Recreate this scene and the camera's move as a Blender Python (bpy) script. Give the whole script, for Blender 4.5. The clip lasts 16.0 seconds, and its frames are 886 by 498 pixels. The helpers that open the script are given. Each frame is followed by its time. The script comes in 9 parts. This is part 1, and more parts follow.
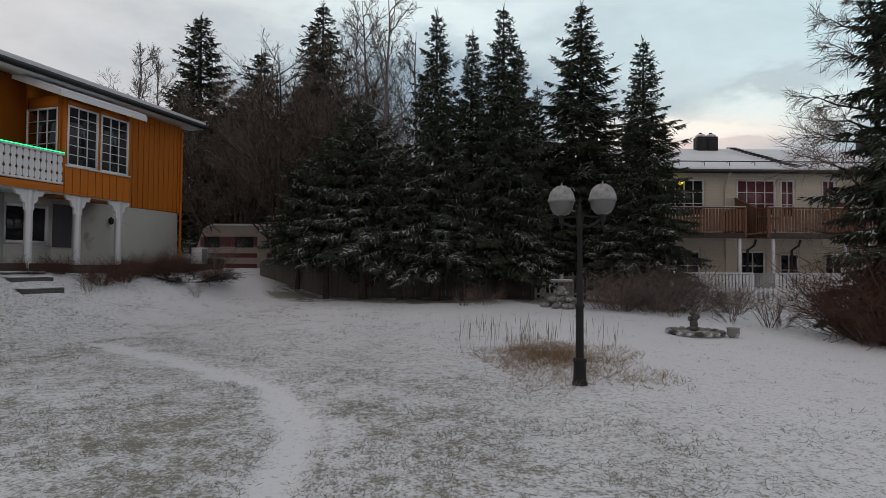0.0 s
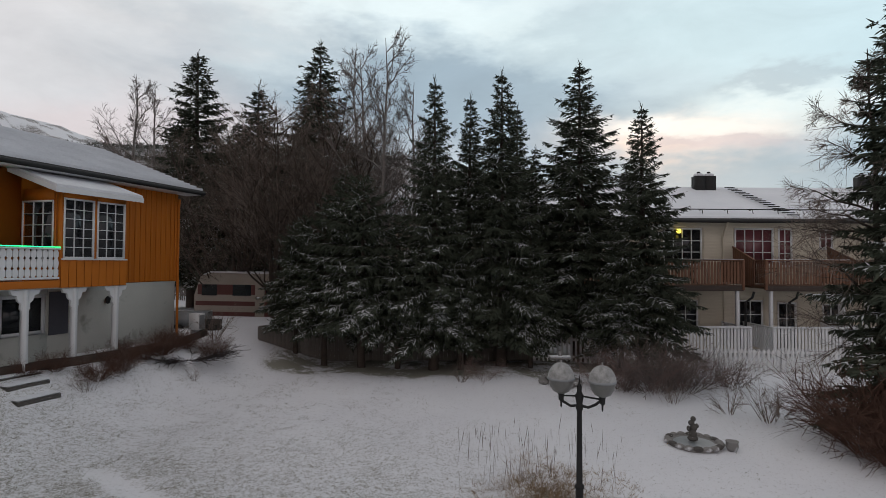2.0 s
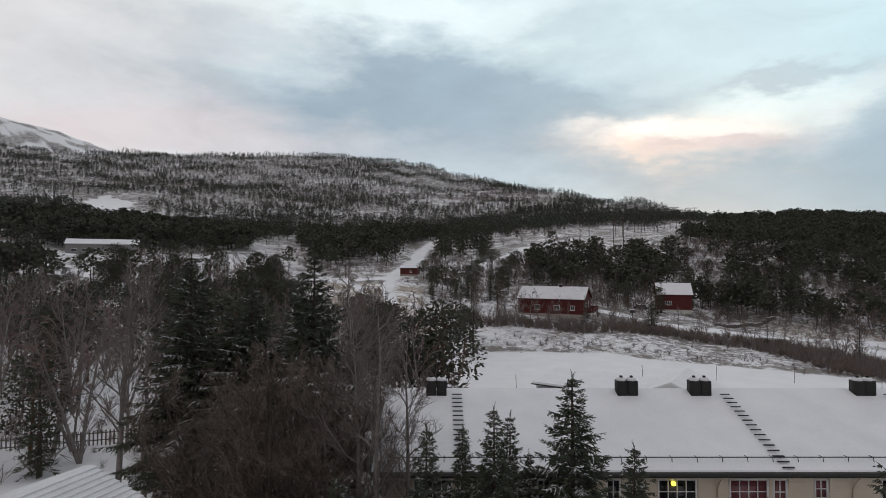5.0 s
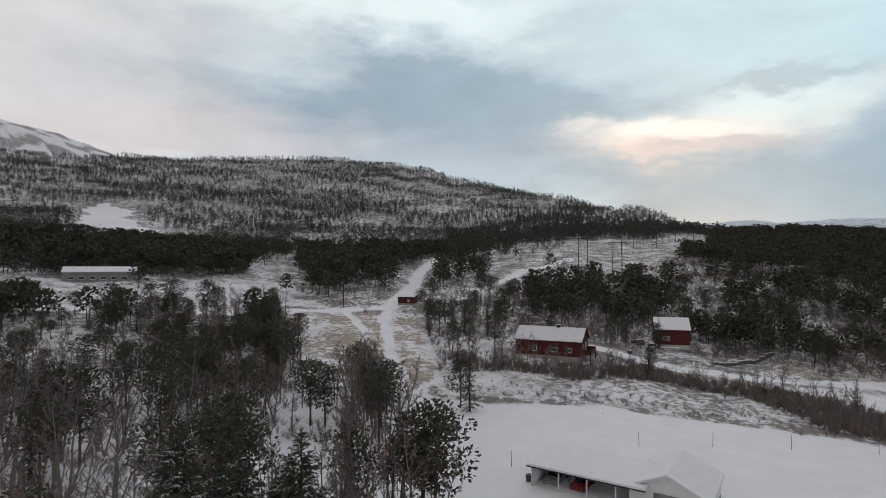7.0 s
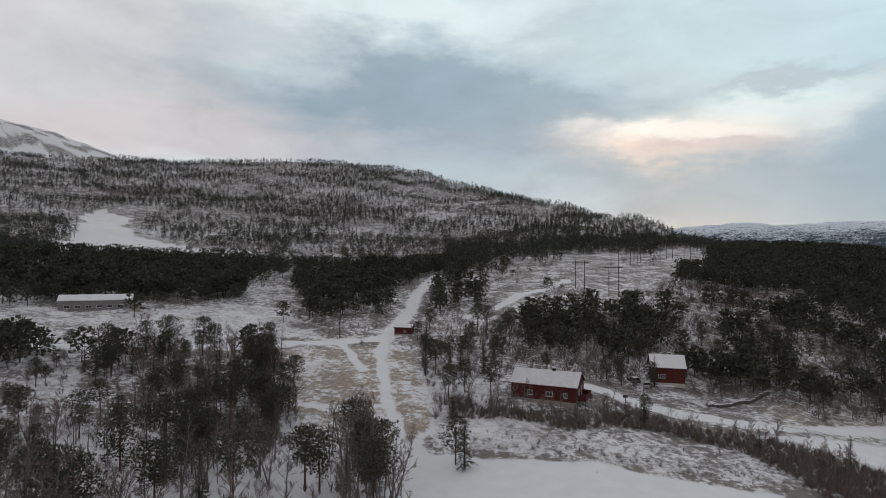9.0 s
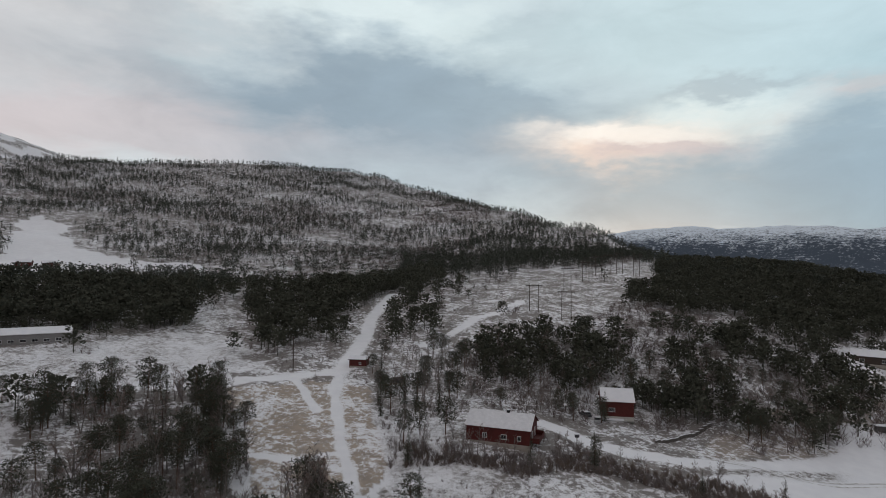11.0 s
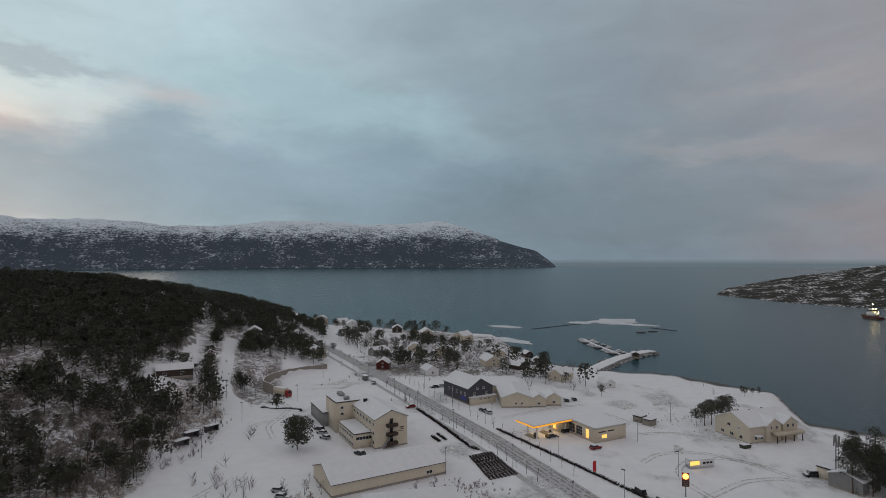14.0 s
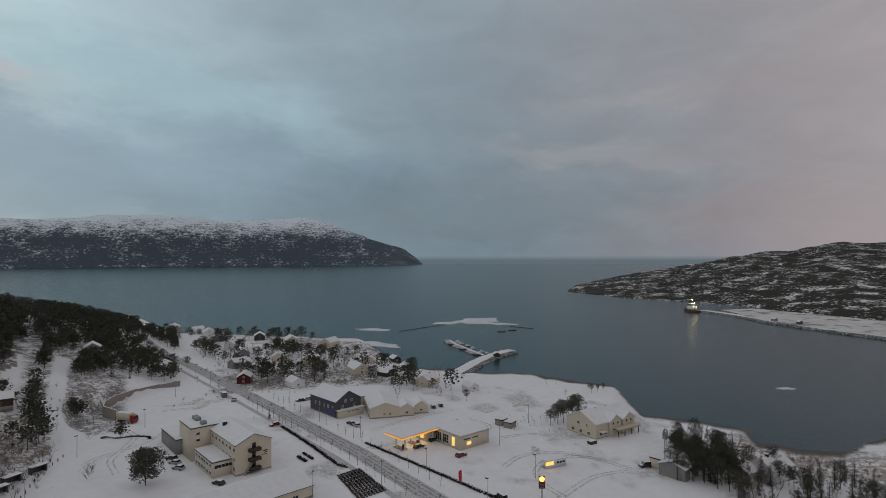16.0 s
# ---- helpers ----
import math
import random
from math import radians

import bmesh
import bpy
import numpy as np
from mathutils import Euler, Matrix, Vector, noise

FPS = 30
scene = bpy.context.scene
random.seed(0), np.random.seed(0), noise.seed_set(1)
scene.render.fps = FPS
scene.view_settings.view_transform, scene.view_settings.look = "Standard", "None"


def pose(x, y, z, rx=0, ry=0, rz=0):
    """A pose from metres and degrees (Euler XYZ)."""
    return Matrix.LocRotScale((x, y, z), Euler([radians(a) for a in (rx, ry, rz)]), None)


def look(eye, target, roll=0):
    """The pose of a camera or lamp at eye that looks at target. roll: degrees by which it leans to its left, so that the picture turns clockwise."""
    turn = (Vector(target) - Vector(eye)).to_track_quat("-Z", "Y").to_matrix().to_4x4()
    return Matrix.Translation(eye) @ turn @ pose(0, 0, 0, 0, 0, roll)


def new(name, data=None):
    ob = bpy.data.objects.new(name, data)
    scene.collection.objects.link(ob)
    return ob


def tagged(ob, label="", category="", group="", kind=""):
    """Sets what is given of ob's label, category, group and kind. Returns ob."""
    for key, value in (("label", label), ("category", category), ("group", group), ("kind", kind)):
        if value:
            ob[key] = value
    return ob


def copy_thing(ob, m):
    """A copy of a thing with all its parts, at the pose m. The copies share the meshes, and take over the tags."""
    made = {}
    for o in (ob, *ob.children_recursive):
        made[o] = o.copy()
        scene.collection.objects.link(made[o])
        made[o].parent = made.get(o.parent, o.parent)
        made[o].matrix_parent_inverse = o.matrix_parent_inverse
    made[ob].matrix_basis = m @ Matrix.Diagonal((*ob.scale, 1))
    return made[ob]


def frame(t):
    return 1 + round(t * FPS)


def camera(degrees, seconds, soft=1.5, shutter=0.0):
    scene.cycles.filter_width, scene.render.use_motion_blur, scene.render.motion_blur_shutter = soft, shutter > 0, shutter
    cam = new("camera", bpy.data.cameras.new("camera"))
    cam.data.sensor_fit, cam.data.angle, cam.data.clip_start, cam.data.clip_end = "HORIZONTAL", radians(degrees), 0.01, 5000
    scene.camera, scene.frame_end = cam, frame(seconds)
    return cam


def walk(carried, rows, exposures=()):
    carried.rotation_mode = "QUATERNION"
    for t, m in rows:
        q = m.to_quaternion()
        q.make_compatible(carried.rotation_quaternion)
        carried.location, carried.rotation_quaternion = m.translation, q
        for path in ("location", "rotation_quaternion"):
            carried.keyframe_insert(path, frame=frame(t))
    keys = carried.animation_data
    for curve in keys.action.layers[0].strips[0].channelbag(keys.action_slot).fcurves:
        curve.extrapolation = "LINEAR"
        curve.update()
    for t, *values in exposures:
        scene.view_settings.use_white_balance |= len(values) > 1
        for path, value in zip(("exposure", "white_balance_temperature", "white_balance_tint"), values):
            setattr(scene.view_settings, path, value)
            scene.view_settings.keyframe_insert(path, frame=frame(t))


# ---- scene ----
cam = camera(77.03, 16.0, soft=0.6)
# seconds, eye, yaw, pitch and roll in degrees
PATH = [
    (0.0, -0.00, 0.00, 1.50, 0.00, 1.64, 0.39),
    (0.5, -0.00, -0.01, 1.71, -0.06, 1.62, 0.36),
    (1.0, 0.02, -0.01, 2.32, -0.07, 1.63, 0.35),
    (1.5, 0.03, -0.02, 2.94, -0.05, 1.64, 0.31),
    (2.0, -0.03, -0.02, 3.79, -0.23, 1.40, 0.32),
    (2.5, -0.01, -0.05, 5.17, -0.23, 1.14, 0.34),
    (3.0, 0.02, -0.06, 6.91, -0.20, 1.36, -0.04),
    (3.5, 0.05, -0.11, 8.85, -0.25, 1.43, -0.10),
    (4.0, 0.07, -0.20, 10.99, -0.29, 1.47, -0.04),
    (4.5, 0.10, -0.23, 12.93, -0.30, 1.53, 0.06),
    (7.0, 0.73, -0.12, 24.17, -0.36, 1.58, 0.16),
    (7.5, 0.87, -0.15, 26.61, -0.39, 1.54, 0.22),
    (8.0, 1.00, -0.24, 29.19, -0.44, 1.54, 0.30),
    (8.5, 1.04, -0.33, 31.71, -0.49, 1.51, 0.39),
    (10.4, 1.02, -0.60, 41.14, -0.75, 1.58, 0.50),
    (10.8, 1.01, -0.66, 43.12, -1.90, 1.60, 0.52),
    (11.0, 1.01, -0.69, 44.11, -5.09, 1.60, 0.53),
    (11.5, 0.79, -0.56, 46.52, -22.92, 1.51, 0.16),
    (12.0, 0.51, -0.34, 48.90, -44.35, 1.50, 0.23),
    (12.5, 0.31, -0.08, 51.27, -51.34, 1.42, 0.02),
    (13.0, 0.33, 0.05, 53.76, -54.41, 1.36, -0.05),
    (13.5, 0.52, 0.02, 56.23, -58.45, 1.19, -0.08),
    (14.0, 0.75, -0.03, 58.69, -68.61, 1.00, -0.07),
    (14.5, 0.87, 0.10, 60.96, -78.61, 0.85, -0.25),
    (15.0, 0.89, 0.29, 62.84, -81.33, 0.83, -0.32),
    (15.5, 0.83, 0.41, 64.07, -81.93, 0.78, -0.21),
    (16.0, 0.71, 0.53, 64.83, -82.19, 0.65, -0.10),
]


def head(x, y, z, yaw, pitch, lean):
    """Pose of a level camera turned by yaw, tilted up by pitch, leaning by lean."""
    return Matrix.Translation((x, y, z)) @ Euler((radians(90 + pitch), 0, radians(yaw))).to_matrix().to_4x4() @ pose(0, 0, 0, 0, 0, lean)


walk(cam, [(r[0], head(*r[1:])) for r in PATH], [(0.0, 0.12), (2.0, 0.25), (4.7, 0.28), (8.0, 0.14), (11.0, 0.04), (13.0, -0.10), (14.5, -0.22), (16.0, -0.26)])

# ---------------------------------------------------------------- world and light
SEA = -10.0


def az_dir(az, el):
    """Unit vector for an azimuth (clockwise from +y) and elevation in degrees."""
    a, e = radians(az), radians(el)
    return Vector((math.sin(a) * math.cos(e), math.cos(a) * math.cos(e), math.sin(e)))


world = bpy.data.worlds.new("winter_dusk_sky")
scene.world = world
world.use_nodes = True
wt = world.node_tree
wt.nodes.clear()


def wnode(kind, **values):
    n = wt.nodes.new(kind)
    for key, value in values.items():
        n.inputs[key.replace("_", " ")].default_value = value
    return n


def wmath(op, a, b=None, c=None, clamp=False):
    n = wt.nodes.new("ShaderNodeMath")
    n.operation, n.use_clamp = op, clamp
    for i, v in enumerate((a, b, c)):
        if v is None:
            continue
        if isinstance(v, (int, float)):
            n.inputs[i].default_value = v
        else:
            wt.links.new(v, n.inputs[i])
    return n.outputs[0]


def wmix(fac, a, b):
    n = wt.nodes.new("ShaderNodeMix")
    n.data_type = "RGBA"
    for sock, v in ((n.inputs[0], fac), (n.inputs[6], a), (n.inputs[7], b)):
        if isinstance(v, (int, float)):
            sock.default_value = v
        elif isinstance(v, tuple):
            sock.default_value = (*v, 1)
        else:
            wt.links.new(v, sock)
    return n.outputs[2]


w_co = wt.nodes.new("ShaderNodeTexCoord").outputs["Generated"]
w_sep = wt.nodes.new("ShaderNodeSeparateXYZ")
wt.links.new(w_co, w_sep.inputs[0])


def w_scaled(sx, sy, sz, shift):
    n = wt.nodes.new("ShaderNodeMapping")
    n.inputs["Location"].default_value = shift
    n.inputs["Scale"].default_value = (sx, sy, sz)
    wt.links.new(w_co, n.inputs[0])
    return n.outputs[0]


def w_noise(vec, scale, detail, rough=0.5, distortion=0.0):
    n = wnode("ShaderNodeTexNoise", Scale=scale, Detail=detail, Roughness=rough, Distortion=distortion)
    wt.links.new(vec, n.inputs["Vector"])
    return n.outputs[0]


w_warp = w_noise(w_scaled(1, 1, 3.2, (4.1, 0.7, 2.0)), 2.6, 5, 0.55, 0.4)
w_fine = w_noise(w_scaled(1, 1, 2.4, (1.3, 5.2, 0.4)), 6.0, 7, 0.62, 0.5)


def w_shift(vec, scale, amount, shift):
    """Moves directions about by a vector noise, so that cloud edges fray."""
    n = wnode("ShaderNodeTexNoise", Scale=scale, Detail=5.0, Roughness=0.6)
    wt.links.new(w_scaled(1, 1, 2.6, shift), n.inputs["Vector"])
    c = wt.nodes.new("ShaderNodeVectorMath")
    c.operation = "SUBTRACT"
    wt.links.new(n.outputs["Color"], c.inputs[0])
    c.inputs[1].default_value = (0.5, 0.5, 0.5)
    m = wt.nodes.new("ShaderNodeVectorMath")
    m.operation = "MULTIPLY_ADD"
    wt.links.new(c.outputs[0], m.inputs[0])
    m.inputs[1].default_value = (amount, amount, amount * 0.55)
    wt.links.new(vec, m.inputs[2])
    return m.outputs[0]


w_vec = w_shift(w_shift(w_co, 3.0, 0.34, (2.0, 0.3, 7.7)), 9.0, 0.12, (5.0, 1.3, 0.2))


def w_patch(az, el, wide, high, ragged=0.5, tilt=0.0):
    """1 inside an oval of the sky with frayed edges, 0 far outside it."""
    d = az_dir(az, el)
    side = Vector((d.y, -d.x, 0)).normalized()
    up = side.cross(d)
    if tilt:
        c, s_ = math.cos(radians(tilt)), math.sin(radians(tilt))
        side, up = side * c + up * s_, up * c - side * s_
    sums = []
    for axis, size in ((side, wide), (up, high)):
        n = wt.nodes.new("ShaderNodeVectorMath")
        n.operation = "DOT_PRODUCT"
        wt.links.new(w_vec, n.inputs[0])
        n.inputs[1].default_value = axis
        q = wmath("DIVIDE", wmath("SUBTRACT", n.outputs["Value"], d.dot(axis)), math.sin(radians(size)))
        sums.append(wmath("MULTIPLY", q, q))
    front = wt.nodes.new("ShaderNodeVectorMath")
    front.operation = "DOT_PRODUCT"
    wt.links.new(w_co, front.inputs[0])
    front.inputs[1].default_value = d
    r2 = wmath("ADD", sums[0], sums[1])
    r2 = wmath("ADD", r2, wmath("MULTIPLY", wmath("SUBTRACT", w_fine, 0.5), ragged * 1.5))
    soft = wmath("MINIMUM", wmath("MULTIPLY", wmath("POWER", 2.718, wmath("MULTIPLY", r2, -0.72)), 1.45), 1.0)
    return wmath("MULTIPLY", soft, wmath("GREATER_THAN", front.outputs["Value"], 0.0))


nishita = wt.nodes.new("ShaderNodeTexSky")
nishita.sky_type = "NISHITA"
nishita.sun_disc = False
nishita.sun_elevation, nishita.sun_rotation = radians(2.5), radians(25)
n_dim = wt.nodes.new("ShaderNodeVectorMath")
n_dim.operation = "SCALE"
n_dim.inputs["Scale"].default_value = 0.1
wt.links.new(nishita.outputs[0], n_dim.inputs[0])

# thin overcast: pale veil in the north, grey towards the fjord, rose tints low down
aloft = wmix(wmath("MULTIPLY_ADD", w_warp, 2.6, -0.8, clamp=True), (0.55, 0.64, 0.69), (0.72, 0.86, 0.90))
east = wmath("MULTIPLY_ADD", w_sep.outputs[0], 2.4, -1.45, clamp=True)
aloft = wmix(wmath("MULTIPLY", east, 0.95), aloft, (0.196, 0.266, 0.324))
west = wmath("MULTIPLY_ADD", w_sep.outputs[0], -2.2, -0.25, clamp=True)
sky = wmix(wmath("MULTIPLY", west, 0.8), aloft, (0.66, 0.62, 0.63))
sky = wmix(wmath("MULTIPLY", w_patch(-30, 24, 16, 5, 0.5, -25), 0.8), sky, (0.86, 0.80, 0.77))
sky = wmix(wmath("MULTIPLY", w_patch(-18, 18, 12, 4, 0.7, -15), 0.75), sky, (0.52, 0.545, 0.58))
sky = wmix(wmath("MULTIPLY", w_patch(-17, 19.5, 4, 1.3, 0.7), 0.8), sky, (0.74, 0.82, 0.84))
sky = wmix(wmath("MULTIPLY", w_patch(-22, 11.5, 17, 2.6, 0.4), 0.6), sky, (0.66, 0.56, 0.57))
# blue-grey cloud bank
sky = wmix(wmath("MULTIPLY", w_patch(3, 16.0, 19, 4.4, 0.6, -8), 0.92), sky, (0.285, 0.375, 0.455))
sky = wmix(wmath("MULTIPLY", w_patch(5, 10, 17, 3.4, 0.5), 0.6), sky, (0.38, 0.45, 0.52))
sky = wmix(wmath("MULTIPLY", w_patch(-3, 24.5, 13, 2.4, 0.8), 0.75), sky, (0.80, 0.90, 0.91))
sky = wmix(wmath("MULTIPLY", w_patch(36, 6.5, 16, 4.2, 0.5), 0.8), sky, (0.30, 0.425, 0.505))
sky = wmix(wmath("MULTIPLY", w_patch(60, 8, 20, 5.5, 0.5, -8), 0.85), sky, (0.215, 0.318, 0.39))
sky = wmix(wmath("MULTIPLY", w_patch(20, 21.5, 9, 1.6, 0.7), 0.5), sky, (0.42, 0.50, 0.55))
# pale rift and its warm glow
sky = wmix(wmath("MULTIPLY", w_patch(38, 20, 16, 7, 0.6, -14), 0.85), sky, (0.58, 0.73, 0.775))
sky = wmix(wmath("MULTIPLY", w_patch(31, 14.6, 6.5, 2.0, 0.7, -5), 0.9), sky, (0.78, 0.87, 0.86))
sky = wmix(wmath("MULTIPLY", w_patch(24.5, 11.9, 6.0, 1.7, 0.7), 0.95), sky, (1.0, 0.80, 0.67))
sky = wmix(wmath("MULTIPLY", w_patch(23.5, 13.2, 6, 1.2, 0.7), 0.9), sky, (1.02, 0.97, 0.90))
sky = wmix(wmath("MULTIPLY", w_patch(28, 11.2, 4.5, 0.8, 0.8), 0.65), sky, (0.62, 0.54, 0.56))
sky = wmix(wmath("MULTIPLY", w_patch(45, 9.5, 11, 3.2, 0.6, -6), 0.85), sky, (0.33, 0.44, 0.52))
sky = wmix(wmath("MULTIPLY", w_patch(33, 17.3, 6, 0.7, 0.8, -6), 0.7), sky, (0.42, 0.50, 0.545))
sky = wmix(wmath("MULTIPLY", w_patch(42, 14.8, 3, 1.0, 0.7), 0.5), sky, (0.70, 0.58, 0.56))
sky = wmix(wmath("MULTIPLY", w_patch(57, 15.5, 12, 2.2, 0.7, -10), 0.75), sky, (0.44, 0.60, 0.65))
# thin lights and a rose tint over the outer fjord
sky = wmix(wmath("MULTIPLY", w_patch(106, 15.2, 8, 1.2, 0.9), 0.8), sky, (0.44, 0.47, 0.485))
sky = wmix(wmath("MULTIPLY", w_patch(97, 10.2, 9, 1.0, 0.9, -5), 0.8), sky, (0.39, 0.42, 0.44))
sky = wmix(wmath("MULTIPLY", w_patch(126, 9, 18, 12, 0.3), 0.75), sky, (0.35, 0.29, 0.31))
sky = wmix(wmath("MULTIPLY", w_patch(114, 3.5, 10, 2.5, 0.5), 0.6), sky, (0.35, 0.28, 0.29))
sky = wmix(wmath("MULTIPLY", w_patch(86, 4, 14, 3, 0.5), 0.5), sky, (0.17, 0.225, 0.265))
# rose light of the low winter sky over the bay and behind
sky = wmix(wmath("MULTIPLY", w_patch(128, 26, 26, 17, 0.3), 0.7), sky, (0.40, 0.345, 0.35))
south = wmath("MULTIPLY_ADD", w_sep.outputs[1], -1.6, -0.5, clamp=True)
sky = wmix(wmath("MULTIPLY", south, 0.85), sky, (0.67, 0.57, 0.56))
high = wmath("MULTIPLY_ADD", w_sep.outputs[2], 2.6, -1.5, clamp=True)
sky = wmix(wmath("MULTIPLY", high, 0.85), sky, (0.82, 0.745, 0.74))
# colder grey towards the outer fjord
cold = wt.nodes.new("ShaderNodeVectorMath")
cold.operation = "MULTIPLY"
wt.links.new(sky, cold.inputs[0])
cold.inputs[1].default_value = (0.95, 1.0, 1.035)
sky = wmix(wmath("MULTIPLY_ADD", w_sep.outputs[0], 3.0, -1.2, clamp=True), sky, cold.outputs[0])
# dusk overhead and behind
dusk = wmath("MULTIPLY", wmath("MULTIPLY_ADD", w_sep.outputs[2], -1.9, 1.95, clamp=True), wmath("MULTIPLY_ADD", w_sep.outputs[1], 1.4, 1.8, clamp=True))
dusk = wmath("MULTIPLY_ADD", dusk, 0.55, 0.45)
fine_fac = wmath("MULTIPLY", wmath("MULTIPLY_ADD", w_fine, 0.34, 0.83), dusk)
fine_mul = wt.nodes.new("ShaderNodeVectorMath")
fine_mul.operation = "SCALE"
wt.links.new(sky, fine_mul.inputs[0])
wt.links.new(fine_fac, fine_mul.inputs["Scale"])
cover = wmix(0.93, n_dim.outputs[0], fine_mul.outputs[0])
# below the horizon: hazy distance
cover = wmix(wmath("MULTIPLY_ADD", w_sep.outputs[2], -120.0, -0.1, clamp=True), cover, (0.14, 0.18, 0.205))
back = wt.nodes.new("ShaderNodeBackground")
wt.links.new(cover, back.inputs["Color"])
back.inputs["Strength"].default_value = 1.0
w_out = wt.nodes.new("ShaderNodeOutputWorld")
wt.links.new(back.outputs[0], w_out.inputs["Surface"])

sun_data = bpy.data.lights.new("veiled_sun", "SUN")
sun_data.energy, sun_data.angle, sun_data.color = 0.35, radians(35), (1.0, 0.82, 0.70)
sun = new("veiled_sun", sun_data)
sun.matrix_world = look(az_dir(25, 14) * 50, (0, 0, 0))
scene.view_settings.exposure = 0.0

# ---------------------------------------------------------------- materials


def material(name, a, b=None, rough=0.8, scale=4.0, fine=40.0, bump=0.15, metal=0.0, spec=0.3, third=None, third_at=0.62, stretch=(1, 1, 1), island=0.0, obj=0.0, bump_dist=0.02):
    """A surface of two colours mixed by coarse and fine grain, an optional third in stains, and a fine relief."""
    m = bpy.data.materials.new(name)
    m.use_nodes = True
    t = m.node_tree
    p = t.nodes["Principled BSDF"]
    p.inputs["Roughness"].default_value, p.inputs["Metallic"].default_value = rough, metal
    p.inputs["Specular IOR Level"].default_value = spec
    b = b or tuple(c * 0.8 for c in a)
    co = t.nodes.new("ShaderNodeTexCoord").outputs["Object"]
    mp = t.nodes.new("ShaderNodeMapping")
    mp.inputs["Scale"].default_value = stretch
    t.links.new(co, mp.inputs[0])

    def noise_of(s, detail):
        n = t.nodes.new("ShaderNodeTexNoise")
        n.inputs["Scale"].default_value, n.inputs["Detail"].default_value = s, detail
        t.links.new(mp.outputs[0], n.inputs["Vector"])
        return n.outputs[0]

    def mixed(fac, x, y):
        n = t.nodes.new("ShaderNodeMix")
        n.data_type = "RGBA"
        t.links.new(fac, n.inputs[0])
        for sock, v in ((n.inputs[6], x), (n.inputs[7], y)):
            if isinstance(v, tuple):
                sock.default_value = (*v, 1)
            else:
                t.links.new(v, sock)
        return n.outputs[2]

    def calc(op, x, y, z=0.0):
        n = t.nodes.new("ShaderNodeMath")
        n.operation, n.use_clamp = op, True
        for sock, v in zip(n.inputs, (x, y, z)):
            if isinstance(v, (int, float)):
                sock.default_value = v
            else:
                t.links.new(v, sock)
        return n.outputs[0]

    coarse, grain = noise_of(scale, 4), noise_of(fine, 3)
    fac = calc("MULTIPLY_ADD", coarse, 2.2, -0.6)
    fac = calc("MULTIPLY_ADD", grain, 0.7, calc("MULTIPLY", fac, 0.65))
    if island or obj:
        if island:
            r = t.nodes.new("ShaderNodeNewGeometry").outputs["Random Per Island"]
        else:
            r = t.nodes.new("ShaderNodeObjectInfo").outputs["Random"]
        fac = calc("ADD", calc("MULTIPLY", fac, 1.0 - max(island, obj)), calc("MULTIPLY", r, max(island, obj)))
    colour = mixed(fac, a, b)
    if third:
        n = t.nodes.new("ShaderNodeMapRange")
        n.inputs["From Min"].default_value, n.inputs["From Max"].default_value = third_at, third_at + 0.12
        t.links.new(noise_of(scale * 1.7, 5), n.inputs["Value"])
        colour = mixed(n.outputs[0], colour, third)
    t.links.new(colour, p.inputs["Base Color"])
    if bump:
        bp = t.nodes.new("ShaderNodeBump")
        bp.inputs["Strength"].default_value, bp.inputs["Distance"].default_value = bump, bump_dist
        t.links.new(grain, bp.inputs["Height"])
        t.links.new(bp.outputs[0], p.inputs["Normal"])
    return m


def glowing(name, colour, strength):
    m = bpy.data.materials.new(name)
    m.use_nodes = True
    p = m.node_tree.nodes["Principled BSDF"]
    p.inputs["Base Color"].default_value = (*colour, 1)
    p.inputs["Emission Color"].default_value = (*colour, 1)
    p.inputs["Emission Strength"].default_value = strength
    return m


SNOW = material("snow", (0.80, 0.81, 0.84), (0.70, 0.72, 0.76), 0.7, 0.8, 14, 0.25, spec=0.2)
ROOF_SNOW = material("roof_snow", (0.78, 0.79, 0.82), (0.66, 0.68, 0.72), 0.75, 0.6, 9, 0.3, spec=0.2)
THIN_SNOW = material("thin_roof_snow", (0.74, 0.75, 0.78), (0.56, 0.57, 0.60), 0.8, 1.2, 12, 0.3, spec=0.2)
ORANGE = material("ochre_board_paint", (0.50, 0.155, 0.012), (0.42, 0.12, 0.010), 0.6, 1.5, 30, 0.15, stretch=(1, 1, 0.15), obj=0.35)
WHITE_PAINT = material("white_paint", (0.74, 0.74, 0.74), (0.62, 0.63, 0.64), 0.5, 2, 40, 0.08)
WHITE_WALL = material("white_render", (0.52, 0.52, 0.48), (0.42, 0.42, 0.39), 0.85, 1.0, 25, 0.2, third=(0.27, 0.27, 0.24))
CREAM = material("cream_board_paint", (0.60, 0.545, 0.445), (0.52, 0.47, 0.38), 0.6, 1.2, 25, 0.1)
PALE_CREAM = material("pale_cream_render", (0.64, 0.58, 0.475), (0.55, 0.495, 0.40), 0.8, 0.5, 9, 0.1)
BROWN_WOOD = material("red_brown_stained_wood", (0.20, 0.098, 0.056), (0.115, 0.055, 0.034), 0.65, 2, 30, 0.2, stretch=(1, 1, 0.2), obj=0.5)
DARK_WOOD = material("dark_wood", (0.07, 0.05, 0.04), (0.045, 0.033, 0.028), 0.7, 2, 30, 0.2)
GREY_WOOD = material("weathered_grey_wood", (0.19, 0.17, 0.155), (0.12, 0.105, 0.095), 0.85, 2, 35, 0.3, obj=0.4)
